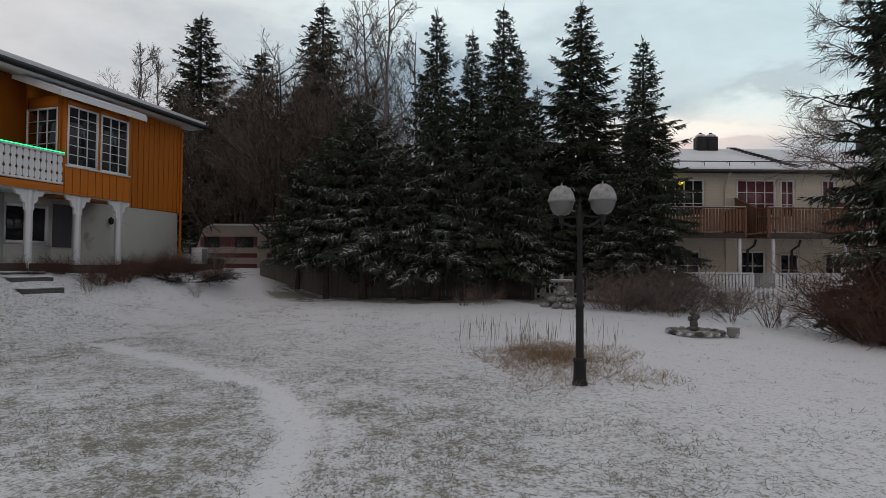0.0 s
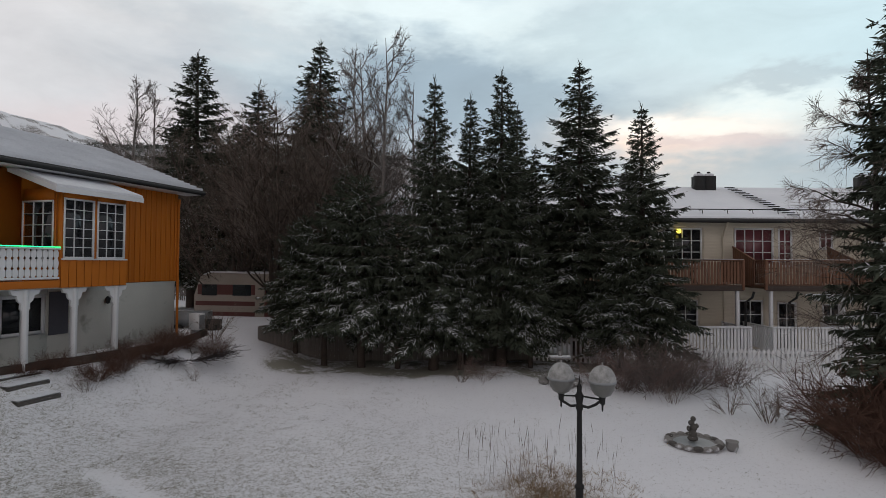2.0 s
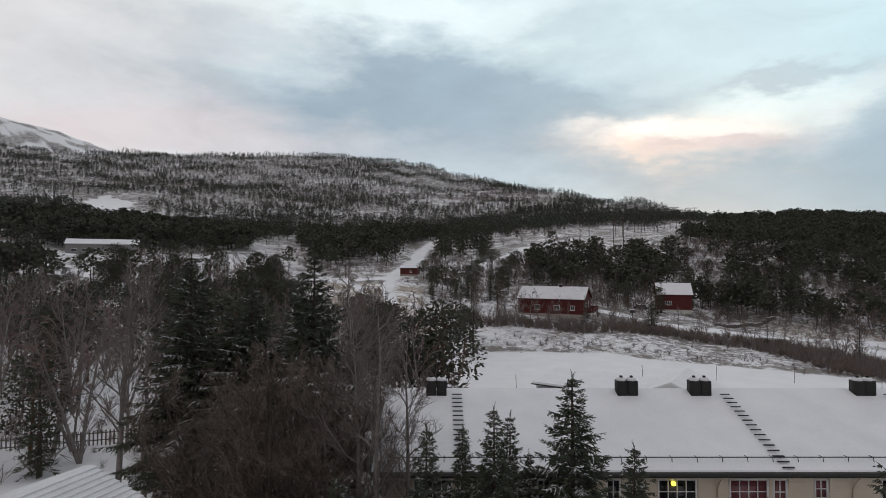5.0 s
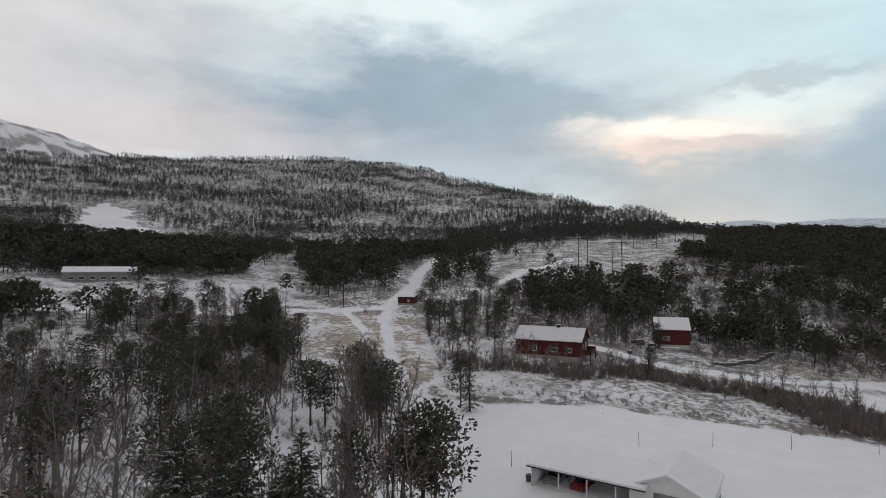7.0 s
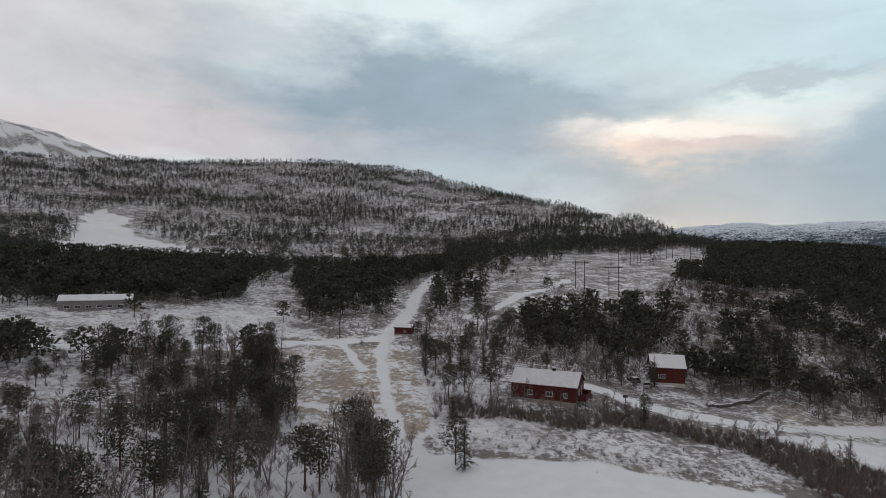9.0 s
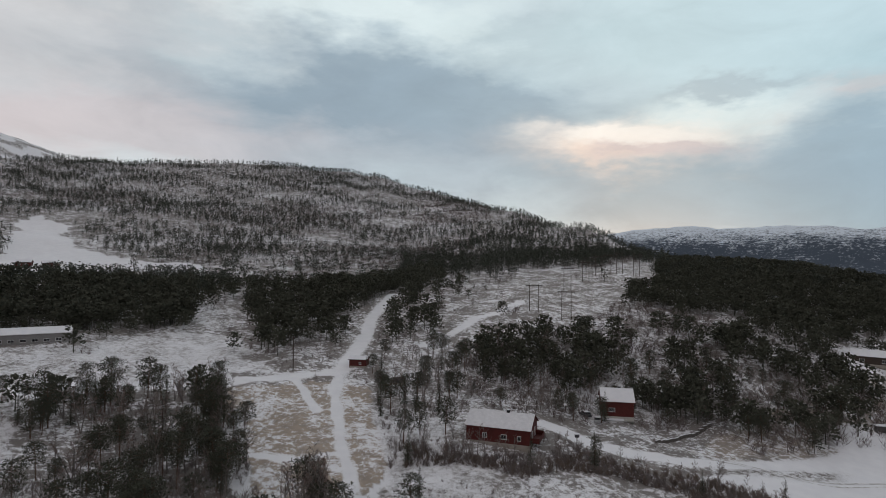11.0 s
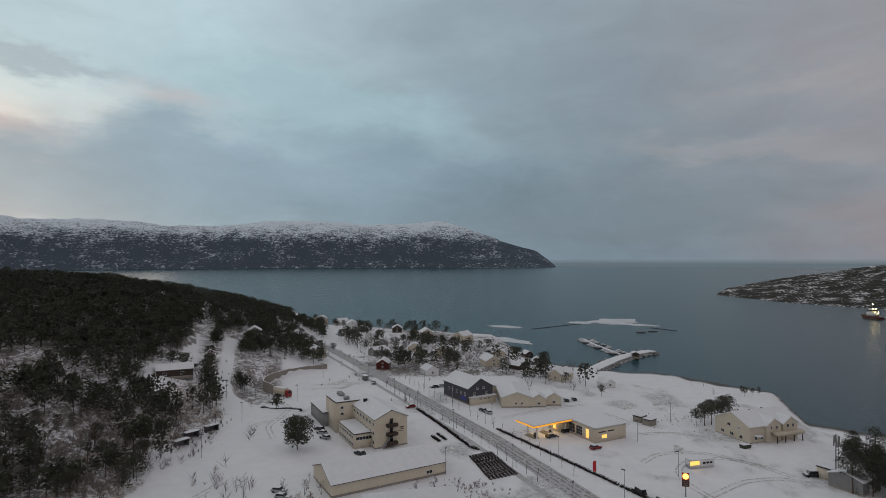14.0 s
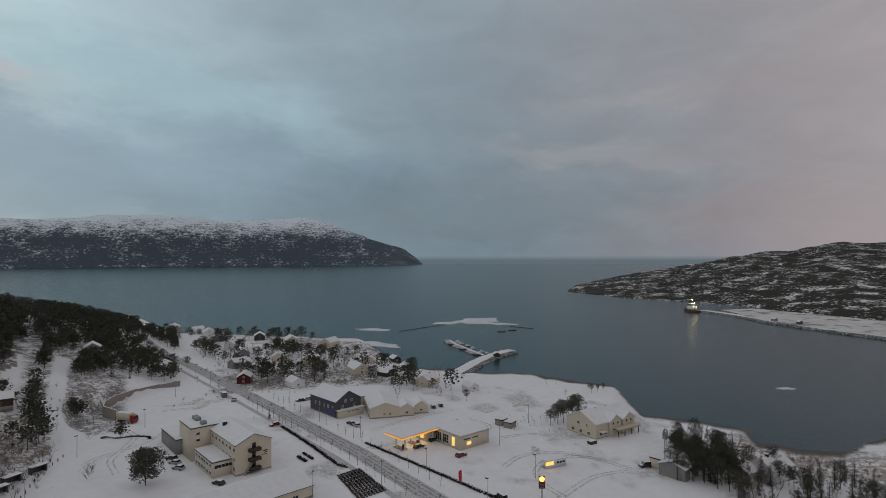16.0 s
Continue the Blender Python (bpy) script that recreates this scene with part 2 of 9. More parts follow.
RED_PAINT = material("falu_red_boards", (0.105, 0.020, 0.017), (0.070, 0.014, 0.012), 0.7, 1.0, 20, 0.2)
DARK_GREY = material("dark_grey_boards", (0.085, 0.085, 0.10), (0.06, 0.06, 0.072), 0.7, 1.0, 20, 0.15)
MID_GREY = material("grey_boards", (0.26, 0.26, 0.26), (0.20, 0.20, 0.20), 0.7, 1.0, 20, 0.15)
BLACK_METAL = material("black_painted_metal", (0.012, 0.012, 0.013), (0.022, 0.022, 0.022), 0.6, 6, 60, 0.1, spec=0.25)
GREY_METAL = material("grey_galvanised_metal", (0.32, 0.33, 0.34), (0.24, 0.25, 0.26), 0.5, 6, 60, 0.1, metal=0.4)
DARK_TILE = material("dark_roof_tiles", (0.05, 0.05, 0.052), (0.08, 0.078, 0.075), 0.8, 2, 20, 0.3)
FROSTED = material("frosted_glass", (0.17, 0.17, 0.16), (0.11, 0.11, 0.105), 0.35, 5, 40, 0.05, spec=0.5)
STONE = material("grey_stone", (0.30, 0.29, 0.28), (0.19, 0.185, 0.18), 0.9, 3, 30, 0.5, third=(0.62, 0.63, 0.65), third_at=0.56)
WORN_STONE = material("dark_weathered_stone", (0.13, 0.12, 0.11), (0.07, 0.066, 0.062), 0.9, 8, 40, 0.5, third=(0.5, 0.5, 0.52), third_at=0.63)
POND_ICE = material("grey_pond_ice", (0.36, 0.39, 0.41), (0.24, 0.265, 0.28), 0.35, 2, 14, 0.1)
ROCK = material("shore_rock", (0.16, 0.155, 0.15), (0.10, 0.098, 0.095), 0.9, 0.6, 5, 0.6, third=(0.62, 0.63, 0.66), third_at=0.52)
CONCRETE = material("concrete", (0.33, 0.30, 0.265), (0.24, 0.22, 0.195), 0.9, 0.8, 12, 0.3)
BARK = material("spruce_bark", (0.085, 0.065, 0.052), (0.045, 0.035, 0.03), 0.95, 4, 30, 0.6)
PINE_BARK = material("pine_bark", (0.16, 0.085, 0.05), (0.07, 0.045, 0.035), 0.95, 3, 20, 0.6)
BIRCH_BARK = material("birch_bark", (0.30, 0.28, 0.265), (0.12, 0.105, 0.10), 0.9, 3, 18, 0.4)
TWIG = material("bare_twigs", (0.24, 0.195, 0.165), (0.12, 0.095, 0.082), 0.95, 2, 20, 0.0, island=0.5)
RED_TWIG = material("reddish_twigs", (0.27, 0.19, 0.168), (0.13, 0.088, 0.08), 0.95, 2, 20, 0.0, island=0.5)
PALE_TWIG = material("frosted_twigs", (0.175, 0.15, 0.14), (0.105, 0.086, 0.08), 0.95, 2, 20, 0.0, island=0.6)
NEEDLES = material("spruce_needles", (0.042, 0.052, 0.038), (0.078, 0.088, 0.064), 0.85, 1.5, 12, 0.0, island=0.6, spec=0.12)
PINE_NEEDLES = material("pine_needles", (0.046, 0.051, 0.039), (0.086, 0.089, 0.069), 0.9, 0.8, 6, 0.0, island=0.6, spec=0.1)
FAR_NEEDLES = material("far_pine_needles", (0.042, 0.050, 0.042), (0.080, 0.087, 0.072), 0.9, 0.05, 0.5, 0.0, island=0.6, spec=0.1)
FAR_TWIGS = material("far_bare_woods", (0.135, 0.112, 0.108), (0.24, 0.21, 0.205), 0.95, 0.05, 0.5, 0.0, island=0.6, spec=0.1)
DARK_TWIGS = material("far_brown_woods", (0.085, 0.066, 0.062), (0.155, 0.13, 0.125), 0.95, 0.05, 0.5, 0.0, island=0.6, spec=0.1)
BRANCH_SNOW = material("snow_on_branches", (0.80, 0.82, 0.85), (0.60, 0.62, 0.65), 0.8, 3, 20, 0.0, spec=0.15, island=0.6)
DRY_GRASS = material("dry_grass", (0.36, 0.265, 0.165), (0.21, 0.155, 0.105), 0.9, 2, 20, 0.0, island=0.7)
GREEN_GRASS = material("frosted_grass", (0.165, 0.165, 0.125), (0.36, 0.35, 0.30), 0.9, 2, 20, 0.0, island=0.7)
BRUSH = material("red_brown_brush", (0.13, 0.07, 0.05), (0.075, 0.043, 0.033), 0.95, 2, 20, 0.0, island=0.6)
HEDGE = material("dark_bare_hedge", (0.055, 0.043, 0.042), (0.03, 0.025, 0.025), 0.95, 2, 15, 0.0, island=0.6)
ICE = material("snowy_ice", (0.74, 0.76, 0.79), (0.50, 0.54, 0.58), 0.6, 0.04, 0.6, 0.3)
ASPHALT = material("wet_asphalt", (0.055, 0.055, 0.058), (0.085, 0.085, 0.088), 0.6, 1, 30, 0.2)
RED_CAR = material("red_car_paint", (0.26, 0.018, 0.016), (0.22, 0.015, 0.014), 0.3, 3, 50, 0.0, spec=0.5)
DARK_CAR = material("dark_car_paint", (0.022, 0.024, 0.028), (0.03, 0.032, 0.036), 0.3, 3, 50, 0.0, spec=0.5)
SILVER_CAR = material("silver_car_paint", (0.36, 0.37, 0.38), (0.30, 0.31, 0.32), 0.35, 3, 50, 0.0, spec=0.5)
TYRE = material("tyre_rubber", (0.02, 0.02, 0.02), (0.03, 0.03, 0.03), 0.9, 6, 60, 0.1)
CARAVAN_WHITE = material("dull_caravan_shell", (0.35, 0.305, 0.265), (0.27, 0.235, 0.20), 0.5, 1.0, 20, 0.05)
CARAVAN_BROWN = material("maroon_caravan_band", (0.12, 0.04, 0.034), (0.09, 0.03, 0.027), 0.5, 1.0, 20, 0.05)
YELLOW_BAND = material("orange_canopy_band", (0.80, 0.36, 0.05), (0.70, 0.30, 0.04), 0.5, 1, 20, 0.0)
SIGN_RED = material("red_sign_face", (0.52, 0.03, 0.04), (0.45, 0.025, 0.035), 0.5, 2, 30, 0.0)
SIGN_BLUE = material("blue_sign_face", (0.05, 0.06, 0.30), (0.04, 0.05, 0.24), 0.5, 2, 30, 0.0)
WARM_WINDOW = glowing("warm_lit_window", (1.0, 0.56, 0.12), 1.3)
WARM_LAMP = glowing("warm_lamp", (1.0, 0.60, 0.12), 2.5)
YELLOW_LAMP = glowing("yellow_wall_lamp", (1.0, 0.78, 0.10), 1.6)
GREEN_ROPE = glowing("green_light_rope", (0.02, 1.0, 0.28), 1.5)
CANOPY_GLOW = glowing("lit_canopy_edge", (1.0, 0.42, 0.03), 0.75)
SHIP_LIGHT = glowing("ship_deck_light", (1.0, 0.72, 0.30), 14.0)
GLASS = bpy.data.materials.new("window_glass")
GLASS.use_nodes = True
g_p = GLASS.node_tree.nodes["Principled BSDF"]
g_p.inputs["Base Color"].default_value = (0.012, 0.014, 0.017, 1)
g_p.inputs["Roughness"].default_value = 0.08
g_p.inputs["Specular IOR Level"].default_value = 0.5
CURTAIN = material("pale_curtain", (0.22, 0.23, 0.215), (0.15, 0.155, 0.145), 0.9, 3, 20, 0.1, stretch=(4, 4, 0.2))
ROSY_PANE = material("rosy_curtained_glass", (0.17, 0.055, 0.062), (0.11, 0.036, 0.042), 0.25, 1.5, 8, 0.0, stretch=(3, 1, 0.3), spec=0.5)
LAMP_SNOW = material("thin_grey_snow", (0.52, 0.52, 0.52), (0.20, 0.20, 0.195), 0.8, 12, 60, 0.4)
ROAD_SNOW = material("packed_road_snow", (0.52, 0.52, 0.54), (0.40, 0.40, 0.42), 0.75, 0.5, 5, 0.2, third=(0.30, 0.295, 0.295), third_at=0.55, stretch=(1, 1, 1))
RUT = material("grey_tyre_rut", (0.30, 0.295, 0.295), (0.20, 0.197, 0.197), 0.75, 0.6, 5, 0.2, third=(0.55, 0.55, 0.57), third_at=0.5)
SOFT_RUT = material("faint_tyre_mark", (0.58, 0.575, 0.575), (0.40, 0.395, 0.39), 0.8, 0.5, 4, 0.2, third=(0.72, 0.72, 0.74), third_at=0.46)
QUAY_SNOW = material("patchy_quay_snow", (0.70, 0.70, 0.72), (0.50, 0.495, 0.49), 0.85, 0.035, 0.5, 0.2, third=(0.20, 0.19, 0.18), third_at=0.53)

# ---------------------------------------------------------------- mesh helpers


def mesh_of(name, verts, faces, mats, index=None, smooth=False):
    """A mesh from arrays: verts (n, 3), faces (m, 3 or 4), a list of materials and each face's place in it."""
    me = bpy.data.meshes.new(name)
    verts, faces = np.asarray(verts, np.float32), np.asarray(faces, np.int32)
    me.vertices.add(len(verts))
    me.vertices.foreach_set("co", verts.ravel())
    k = faces.shape[1]
    me.loops.add(faces.size)
    me.loops.foreach_set("vertex_index", faces.ravel())
    me.polygons.add(len(faces))
    me.polygons.foreach_set("loop_start", np.arange(len(faces), dtype=np.int32) * k)
    for m in mats:
        me.materials.append(m)
    if index is not None:
        me.polygons.foreach_set("material_index", np.asarray(index, np.int32))
    if smooth:
        me.polygons.foreach_set("use_smooth", np.ones(len(faces), bool))
    me.update(calc_edges=True)
    me.validate()
    return me


def empty(name, x, y, z, turn=0.0, label="", category="", group="", kind=""):
    ob = new(name)
    ob.matrix_basis = pose(x, y, z, 0, 0, turn)
    return tagged(ob, label, category, group, kind)


def part(name, bm, mat, parent, label="", smooth=False):
    """Links a bmesh, or a mesh, as ONE mesh object under a thing or a part."""
    if isinstance(bm, bmesh.types.BMesh):
        me = bpy.data.meshes.new(name)
        bm.to_mesh(me)
        bm.free()
        me.materials.append(mat)
        if smooth:
            me.polygons.foreach_set("use_smooth", np.ones(len(me.polygons), bool))
    else:
        me = bm
    ob = new(name, me)
    ob.parent = parent
    if label:
        ob["label"] = label
    return ob


def smooth01(x, lo, hi):
    k = np.clip((np.asarray(x, float) - lo) / (hi - lo), 0, 1)
    return k * k * (3 - 2 * k)


def lattice_noise(x, y, size, seed):
    """Smooth value noise in -1..1 over the plane."""
    x, y = np.asarray(x, float) / size, np.asarray(y, float) / size
    ix, iy = np.floor(x).astype(np.int64), np.floor(y).astype(np.int64)
    fx, fy = x - ix, y - iy
    fx, fy = fx * fx * (3 - 2 * fx), fy * fy * (3 - 2 * fy)

    def corner(a, b):
        h = (a * 374761393 + b * 668265263 + seed * 974711) & 0x7FFFFFFF
        h = ((h ^ (h >> 13)) * 1274126177) & 0x7FFFFFFF
        return ((h ^ (h >> 16)) & 0xFFFF) / 32767.5 - 1

    a, b = corner(ix, iy), corner(ix + 1, iy)
    c, d = corner(ix, iy + 1), corner(ix + 1, iy + 1)
    return (a * (1 - fx) + b * fx) * (1 - fy) + (c * (1 - fx) + d * fx) * fy


def fbm(x, y, size, seed, octaves=4):
    return sum(lattice_noise(x, y, size / 2**k, seed + 7 * k) / 2**k for k in range(octaves))


# ---------------------------------------------------------------- the land
# heights of the valley floor on rings round the garden, by bearing (degrees clockwise from +y)
BEARING = (-40, -15, 0, 13, 24, 35, 45, 52)
RINGS = {
    60: (1.5, 0.0, -1.0, -1.0, -1.2, -1.5, -2.0, -2.5),
    100: (3.0, 0.0, -1.0, -1.0, -1.5, -2.0, -4.0, -5.0),
    130: (7.0, 5.0, 4.0, 3.2, 0.0, -2.0, -5.0, -5.0),
    165: (12.0, 9.0, 8.0, 5.0, 1.3, -2.0, -5.0, -5.0),
    200: (17.0, 14.0, 13.5, 14.0, 10.0, 5.0, -4.5, -5.0),
    235: (23.0, 19.5, 19.0, 22.5, 19.0, 12.0, -0.5, -4.0),
    300: (34.0, 28.0, 28.0, 31.0, 28.0, 22.0, 6.0, -2.0),
}
CREST_AT = (-40, -30, -25, -15, -10, -2, 2, 7, 13, 18, 23, 28, 33, 38, 44, 49, 54, 57)
CREST_FAR = (1400, 1400, 1400, 1400, 1400, 1400, 1350, 1150, 950, 780, 620, 480, 430, 430, 430, 440, 480, 520)
CREST_UP = (246, 256, 258, 284, 282, 265, 231, 174, 131, 93, 66, 45, 43, 39, 31, 19, 4, -9)
SHORE_AT = (54, 57, 65, 73.6, 75, 77, 79.5, 82.2, 88.8, 94.1, 99, 100.3, 101.6, 106.5, 110.4, 111.3, 114.8, 117.6, 119.1, 120.1, 125)
SHORE_FAR = (640, 600, 545, 510, 461, 402, 380, 366, 362, 350, 339, 308, 279, 277, 275, 259, 259, 264, 286, 292, 326)


def land(x, y):
    """Height of the ground."""
    x, y = np.asarray(x, float), np.asarray(y, float)
    r = np.hypot(x, y)
    az = np.degrees(np.arctan2(x, y))
    az = np.where(az < -138, az + 360, az)
    rings = [np.zeros_like(r)] + [np.interp(az, BEARING, v) for v in RINGS.values()]
    radii = [35.0] + list(RINGS)
    z = np.zeros_like(r)
    for n in range(len(radii) - 1):
        k = smooth01(r, radii[n], radii[n + 1]) if n < 2 else np.clip((r - radii[n]) / (radii[n + 1] - radii[n]), 0, 1)
        z = z + (rings[n + 1] - rings[n]) * k
    far, up = np.interp(az, CREST_AT, CREST_FAR), np.interp(az, CREST_AT, CREST_UP)
    k = np.clip((r - 300) / (far - 300), 0, 1)
    bend = np.interp(az, (0, 25, 40), (1.42, 1.1, 0.75))
    z = z + (up - rings[-1]) * (k**bend)
    past = np.clip((r - far) / 900, 0, 1)
    z = z - (up + 45) * smooth01(past, 0, 1) * np.interp(az, (-40, -20, 0), (0.25, 0.4, 1.0))
    # snowy fell far off
    z = z + np.interp(az, (-40, -34.5, -30, -26, -20), (500, 460, 390, 240, 0)) * smooth01(r, 1700, 3200)
    # the village slopes to its shore
    shore = np.interp(az, SHORE_AT, SHORE_FAR) + 5 * lattice_noise(x, y, 22, 3) + 2 * lattice_noise(x, y, 7, 5)
    beach = SEA - 0.35 + np.clip((shore - r) / 55, -4, 1) * 5.2
    flat = np.interp(r, (0, 35, 70, 110), (0, 0, -2.5, -5))
    town = np.where(r > shore, SEA - 0.35 - (r - shore) * 0.12, np.minimum(flat, np.maximum(beach, SEA - 0.3)))
    town = np.maximum(town, SEA - 14)
    w = smooth01(az, 52, 58)
    z = z * (1 - w) + town * w
    # level car park cut into the foot of the slope
    pad = 1 - smooth01(np.hypot((x - 236) / 42, (y - 158) / 34), 0.98, 1.10)
    z = np.where(z > -5, z * (1 - pad) - 5 * pad, z)
    # the garden: rises to the ochre house, to the trees, and dips behind
    near = 1 - smooth01(r, 30, 60)
    g = 1.28 * smooth01(-x + 0.30 * (y - 14), 5.2, 9.2) + 0.38 * smooth01(y, 8, 19) * (1 - smooth01(x, 2, 12)) * (1 - smooth01(-x, 4, 8))
    z = z + near * (g + 0.02 * fbm(x, y, 1.6, 11, 3) + 0.05 * fbm(x, y, 6, 12, 2))
    rough = smooth01(r, 90, 160) * (1 - smooth01(az, 40, 50))
    z = z + rough * (0.5 * fbm(x, y, 9, 21, 3) + np.clip(r / 250, 0, 4) * 0.8 * fbm(x, y, 40, 22, 4))
    z = z + smooth01(r, 400, 800) * (1 - smooth01(az, 35, 45)) * 6 * fbm(x, y, 130, 23, 5)
    return z


def ground_at(x, y):
    return float(land(np.array([x]), np.array([y]))[0])


def line_gap(x, y, points):
    """Distance from places to a polyline."""
    best = np.full(np.shape(x), 1e9)
    for (ax, ay), (bx, by) in zip(points, points[1:]):
        dx, dy = bx - ax, by - ay
        k = np.clip(((x - ax) * dx + (y - ay) * dy) / (dx * dx + dy * dy), 0, 1)
        best = np.minimum(best, np.hypot(x - ax - k * dx, y - ay - k * dy))
    return best


TRAIL = [(-1.0, 2.6), (-1.25, 5.0), (-2.0, 6.6), (-4.2, 8.6), (-6.2, 10.0)]
MAIN_ROAD = [(140, 6), (162, 27), (193, 57), (216, 82), (260, 130), (335, 213), (400, 290)]
LANE = [(40, 142), (42, 139), (47, 132), (57, 126), (66, 122), (81, 123), (97, 124), (119, 130), (140, 130)]
TRACK_A = [(-130, 138), (-94, 144), (-84, 151), (-56, 158), (-31, 171), (-15, 176), (-9, 217), (-8, 249), (2, 300)]
TRACK_B = [(-15, 172), (-15, 159), (-10, 125), (-6, 108)]
TRACK_D = [(-27, 168), (-22, 155), (-18, 144)]
TRACK_E = [(-34, 121), (-19, 119), (-10, 122)]
TRACK_C = [(12, 203), (20, 211), (36, 233), (51, 244), (62, 262)]
LOOP = [(-30, 62), (0, 68), (22, 78), (60, 78), (110, 70)]
# clearings and woods of the valley, as outlines on the plan
CORRIDOR = [(20, 197), (39, 198), (70, 216), (97, 240), (122, 282), (147, 315), (192, 392), (222, 440), (150, 402), (92, 386), (52, 285), (31, 270), (20, 238)]
MEADOW = [(-47, 159), (-26, 166), (-6, 166), (1, 120), (-3, 106), (-23, 105), (-33, 134)]
HALL_FIELD = [(-140, 160), (-130, 178), (-99, 186), (-74, 214), (-55, 210), (-45, 190), (-31, 176), (-56, 160), (-94, 146), (-125, 136)]
SKI_FIELD = [(-386, 605), (-379, 637), (-331, 601), (-236, 461), (-191, 431), (-117, 403), (-110, 372), (-162, 333), (-185, 317), (-182, 277), (-210, 290), (-274, 425)]
BELT_WEST = [(-160, 190), (-158, 212), (-147, 248), (-136, 290), (-97, 272), (-76, 224), (-95, 196), (-130, 184)]
BELT_MID = [(-75, 300), (-40, 325), (39, 440), (31, 351), (3, 300), (-13, 270), (-26, 228), (-43, 212), (-58, 225), (-67, 263)]
BELT_FAR = [(5, 385), (92, 400), (150, 408), (212, 445), (235, 485), (139, 490), (73, 475), (5, 490)]
KNOLL = [(108, 254), (122, 246), (145, 240), (172, 240), (195, 250), (244, 268), (310, 300), (310, 430), (230, 440), (192, 388), (150, 312), (124, 282)]
GRASS_SLOPE = [(101, 140), (124, 147), (150, 153), (170, 158), (190, 173), (206, 190), (192, 197), (166, 188), (140, 170), (110, 152)]
LANE_BANK = [(70, 128), (87, 143), (103, 142), (118, 133), (100, 127), (83, 126)]
WOOD_EAST = [(150, 234), (200, 224), (224, 230), (262, 258), (300, 300), (244, 277), (195, 257)]
BRUSH_BANK = [(2, 106), (14, 104), (44, 97), (67, 87), (95, 78), (108, 84), (84, 98), (58, 112), (50, 119), (44, 127), (32, 119), (14, 124), (0, 125)]
WOOD_WEST = [(-75, 150), (-52, 156), (-38, 134), (-27, 104), (-60, 100), (-78, 120)]


def inside(x, y, outline):
    """Which places lie inside an outline."""
    x, y = np.asarray(x, float), np.asarray(y, float)
    hit = np.zeros(x.shape, bool)
    for (ax, ay), (bx, by) in zip(outline, outline[1:] + outline[:1]):
        if ay != by:
            hit ^= ((ay > y) != (by > y)) & (x < (bx - ax) * (y - ay) / (by - ay) + ax)
    return hit


BROOK = [(2, 106), (14, 103), (30, 101), (44, 95), (67, 85), (95, 76)]
SIDE_ROAD = [(140, 130), (170, 148), (205, 190), (260, 235)]

rings_r = np.concatenate([np.linspace(0.4, 34, 130), 34 * (460 / 34) ** (np.linspace(0, 1, 221)[1:]), 460 * (4900 / 460) ** (np.linspace(0, 1, 111)[1:])])
az_in = np.radians(np.concatenate([np.linspace(-44, 126, 500), np.linspace(126, 316, 61)[1:-1]]))
rr, aa = np.meshgrid(rings_r, az_in, indexing="ij")
gx, gy = rr * np.sin(aa), rr * np.cos(aa)
gz = land(gx, gy)
trail = line_gap(gx, gy, TRAIL)
gz = gz - 0.035 * (1 - smooth01(trail, 0.08, 0.32))
nr, na = rr.shape
i, j = np.meshgrid(np.arange(nr - 1), np.arange(na), indexing="ij")
j2 = (j + 1) % na
quads = np.stack([i * na + j, i * na + j2, (i + 1) * na + j2, (i + 1) * na + j], -1).reshape(-1, 4)[:, ::-1]
g_bear = np.where(np.degrees(aa) > 222, np.degrees(aa) - 360, np.degrees(aa))

# how much dead growth shows through the thin snow
woods = np.clip(0.5 + 0.7 * fbm(gx, gy, 60, 31, 4), 0, 1)
bare = np.full_like(rr, 0.03)
lawn = 1 - smooth01(rr, 20, 32)
patch = np.clip(0.5 + 0.9 * fbm(gx, gy, 2.4, 32, 3), 0, 1)
bare = np.maximum(bare, lawn * (0.09 + 0.17 * (1 - smooth01(gx + 0.12 * (gy - 4), -1.5, 5.0)) * (1 - smooth01(gy, 9, 15)) + 0.07 * (1 - smooth01(gy, 4, 10))) * (0.95 + 0.1 * patch))
slope_zone = smooth01(rr, 103, 118) * (1 - smooth01(g_bear, 38, 44))
bare = np.maximum(bare, slope_zone * (0.42 + 0.30 * (woods - 0.5)))
jx, jy = gx + 3.0 * fbm(gx, gy, 9, 35, 3), gy + 3.0 * fbm(gx, gy, 9, 36, 3)
in_meadow, in_hall, in_cut = (inside(jx, jy, o) for o in (MEADOW, HALL_FIELD, CORRIDOR))
bare = np.where(in_meadow, 0.45, np.where(in_hall, 0.22 + 0.2 * (woods - 0.4), bare))
bank = np.where(inside(jx, jy, GRASS_SLOPE) | inside(jx, jy, LANE_BANK), 1.0, 0.0)
bare = np.where(bank > 0, 0.42, bare)
hill = smooth01(rr, 300, 520) * (1 - smooth01(g_bear, 50, 54))
bare = np.maximum(bare, hill * (0.56 + 0.45 * (woods - 0.5)))
for outline in (BELT_WEST, BELT_MID, BELT_FAR, KNOLL, WOOD_WEST, WOOD_EAST):
    bare = np.where(inside(jx, jy, outline), 0.62 + 0.2 * (woods - 0.5), bare)
marsh = smooth01(g_bear, 108.5, 110) * (1 - smooth01(g_bear, 121, 122)) * smooth01(rr, 205, 225) * (1 - smooth01(rr, 258, 268))
bare = np.maximum(bare, 0.40 * marsh)
bare = np.where(in_cut, 0.435 * smooth01(line_gap(gx, gy, TRACK_C), 1.2, 3.0) + 0.1 * (woods - 0.5), bare)
upper_bank = smooth01(g_bear, 44, 46) * (1 - smooth01(g_bear, 52, 53.5)) * smooth01(rr, 250, 262) * (1 - smooth01(rr, 420, 460))
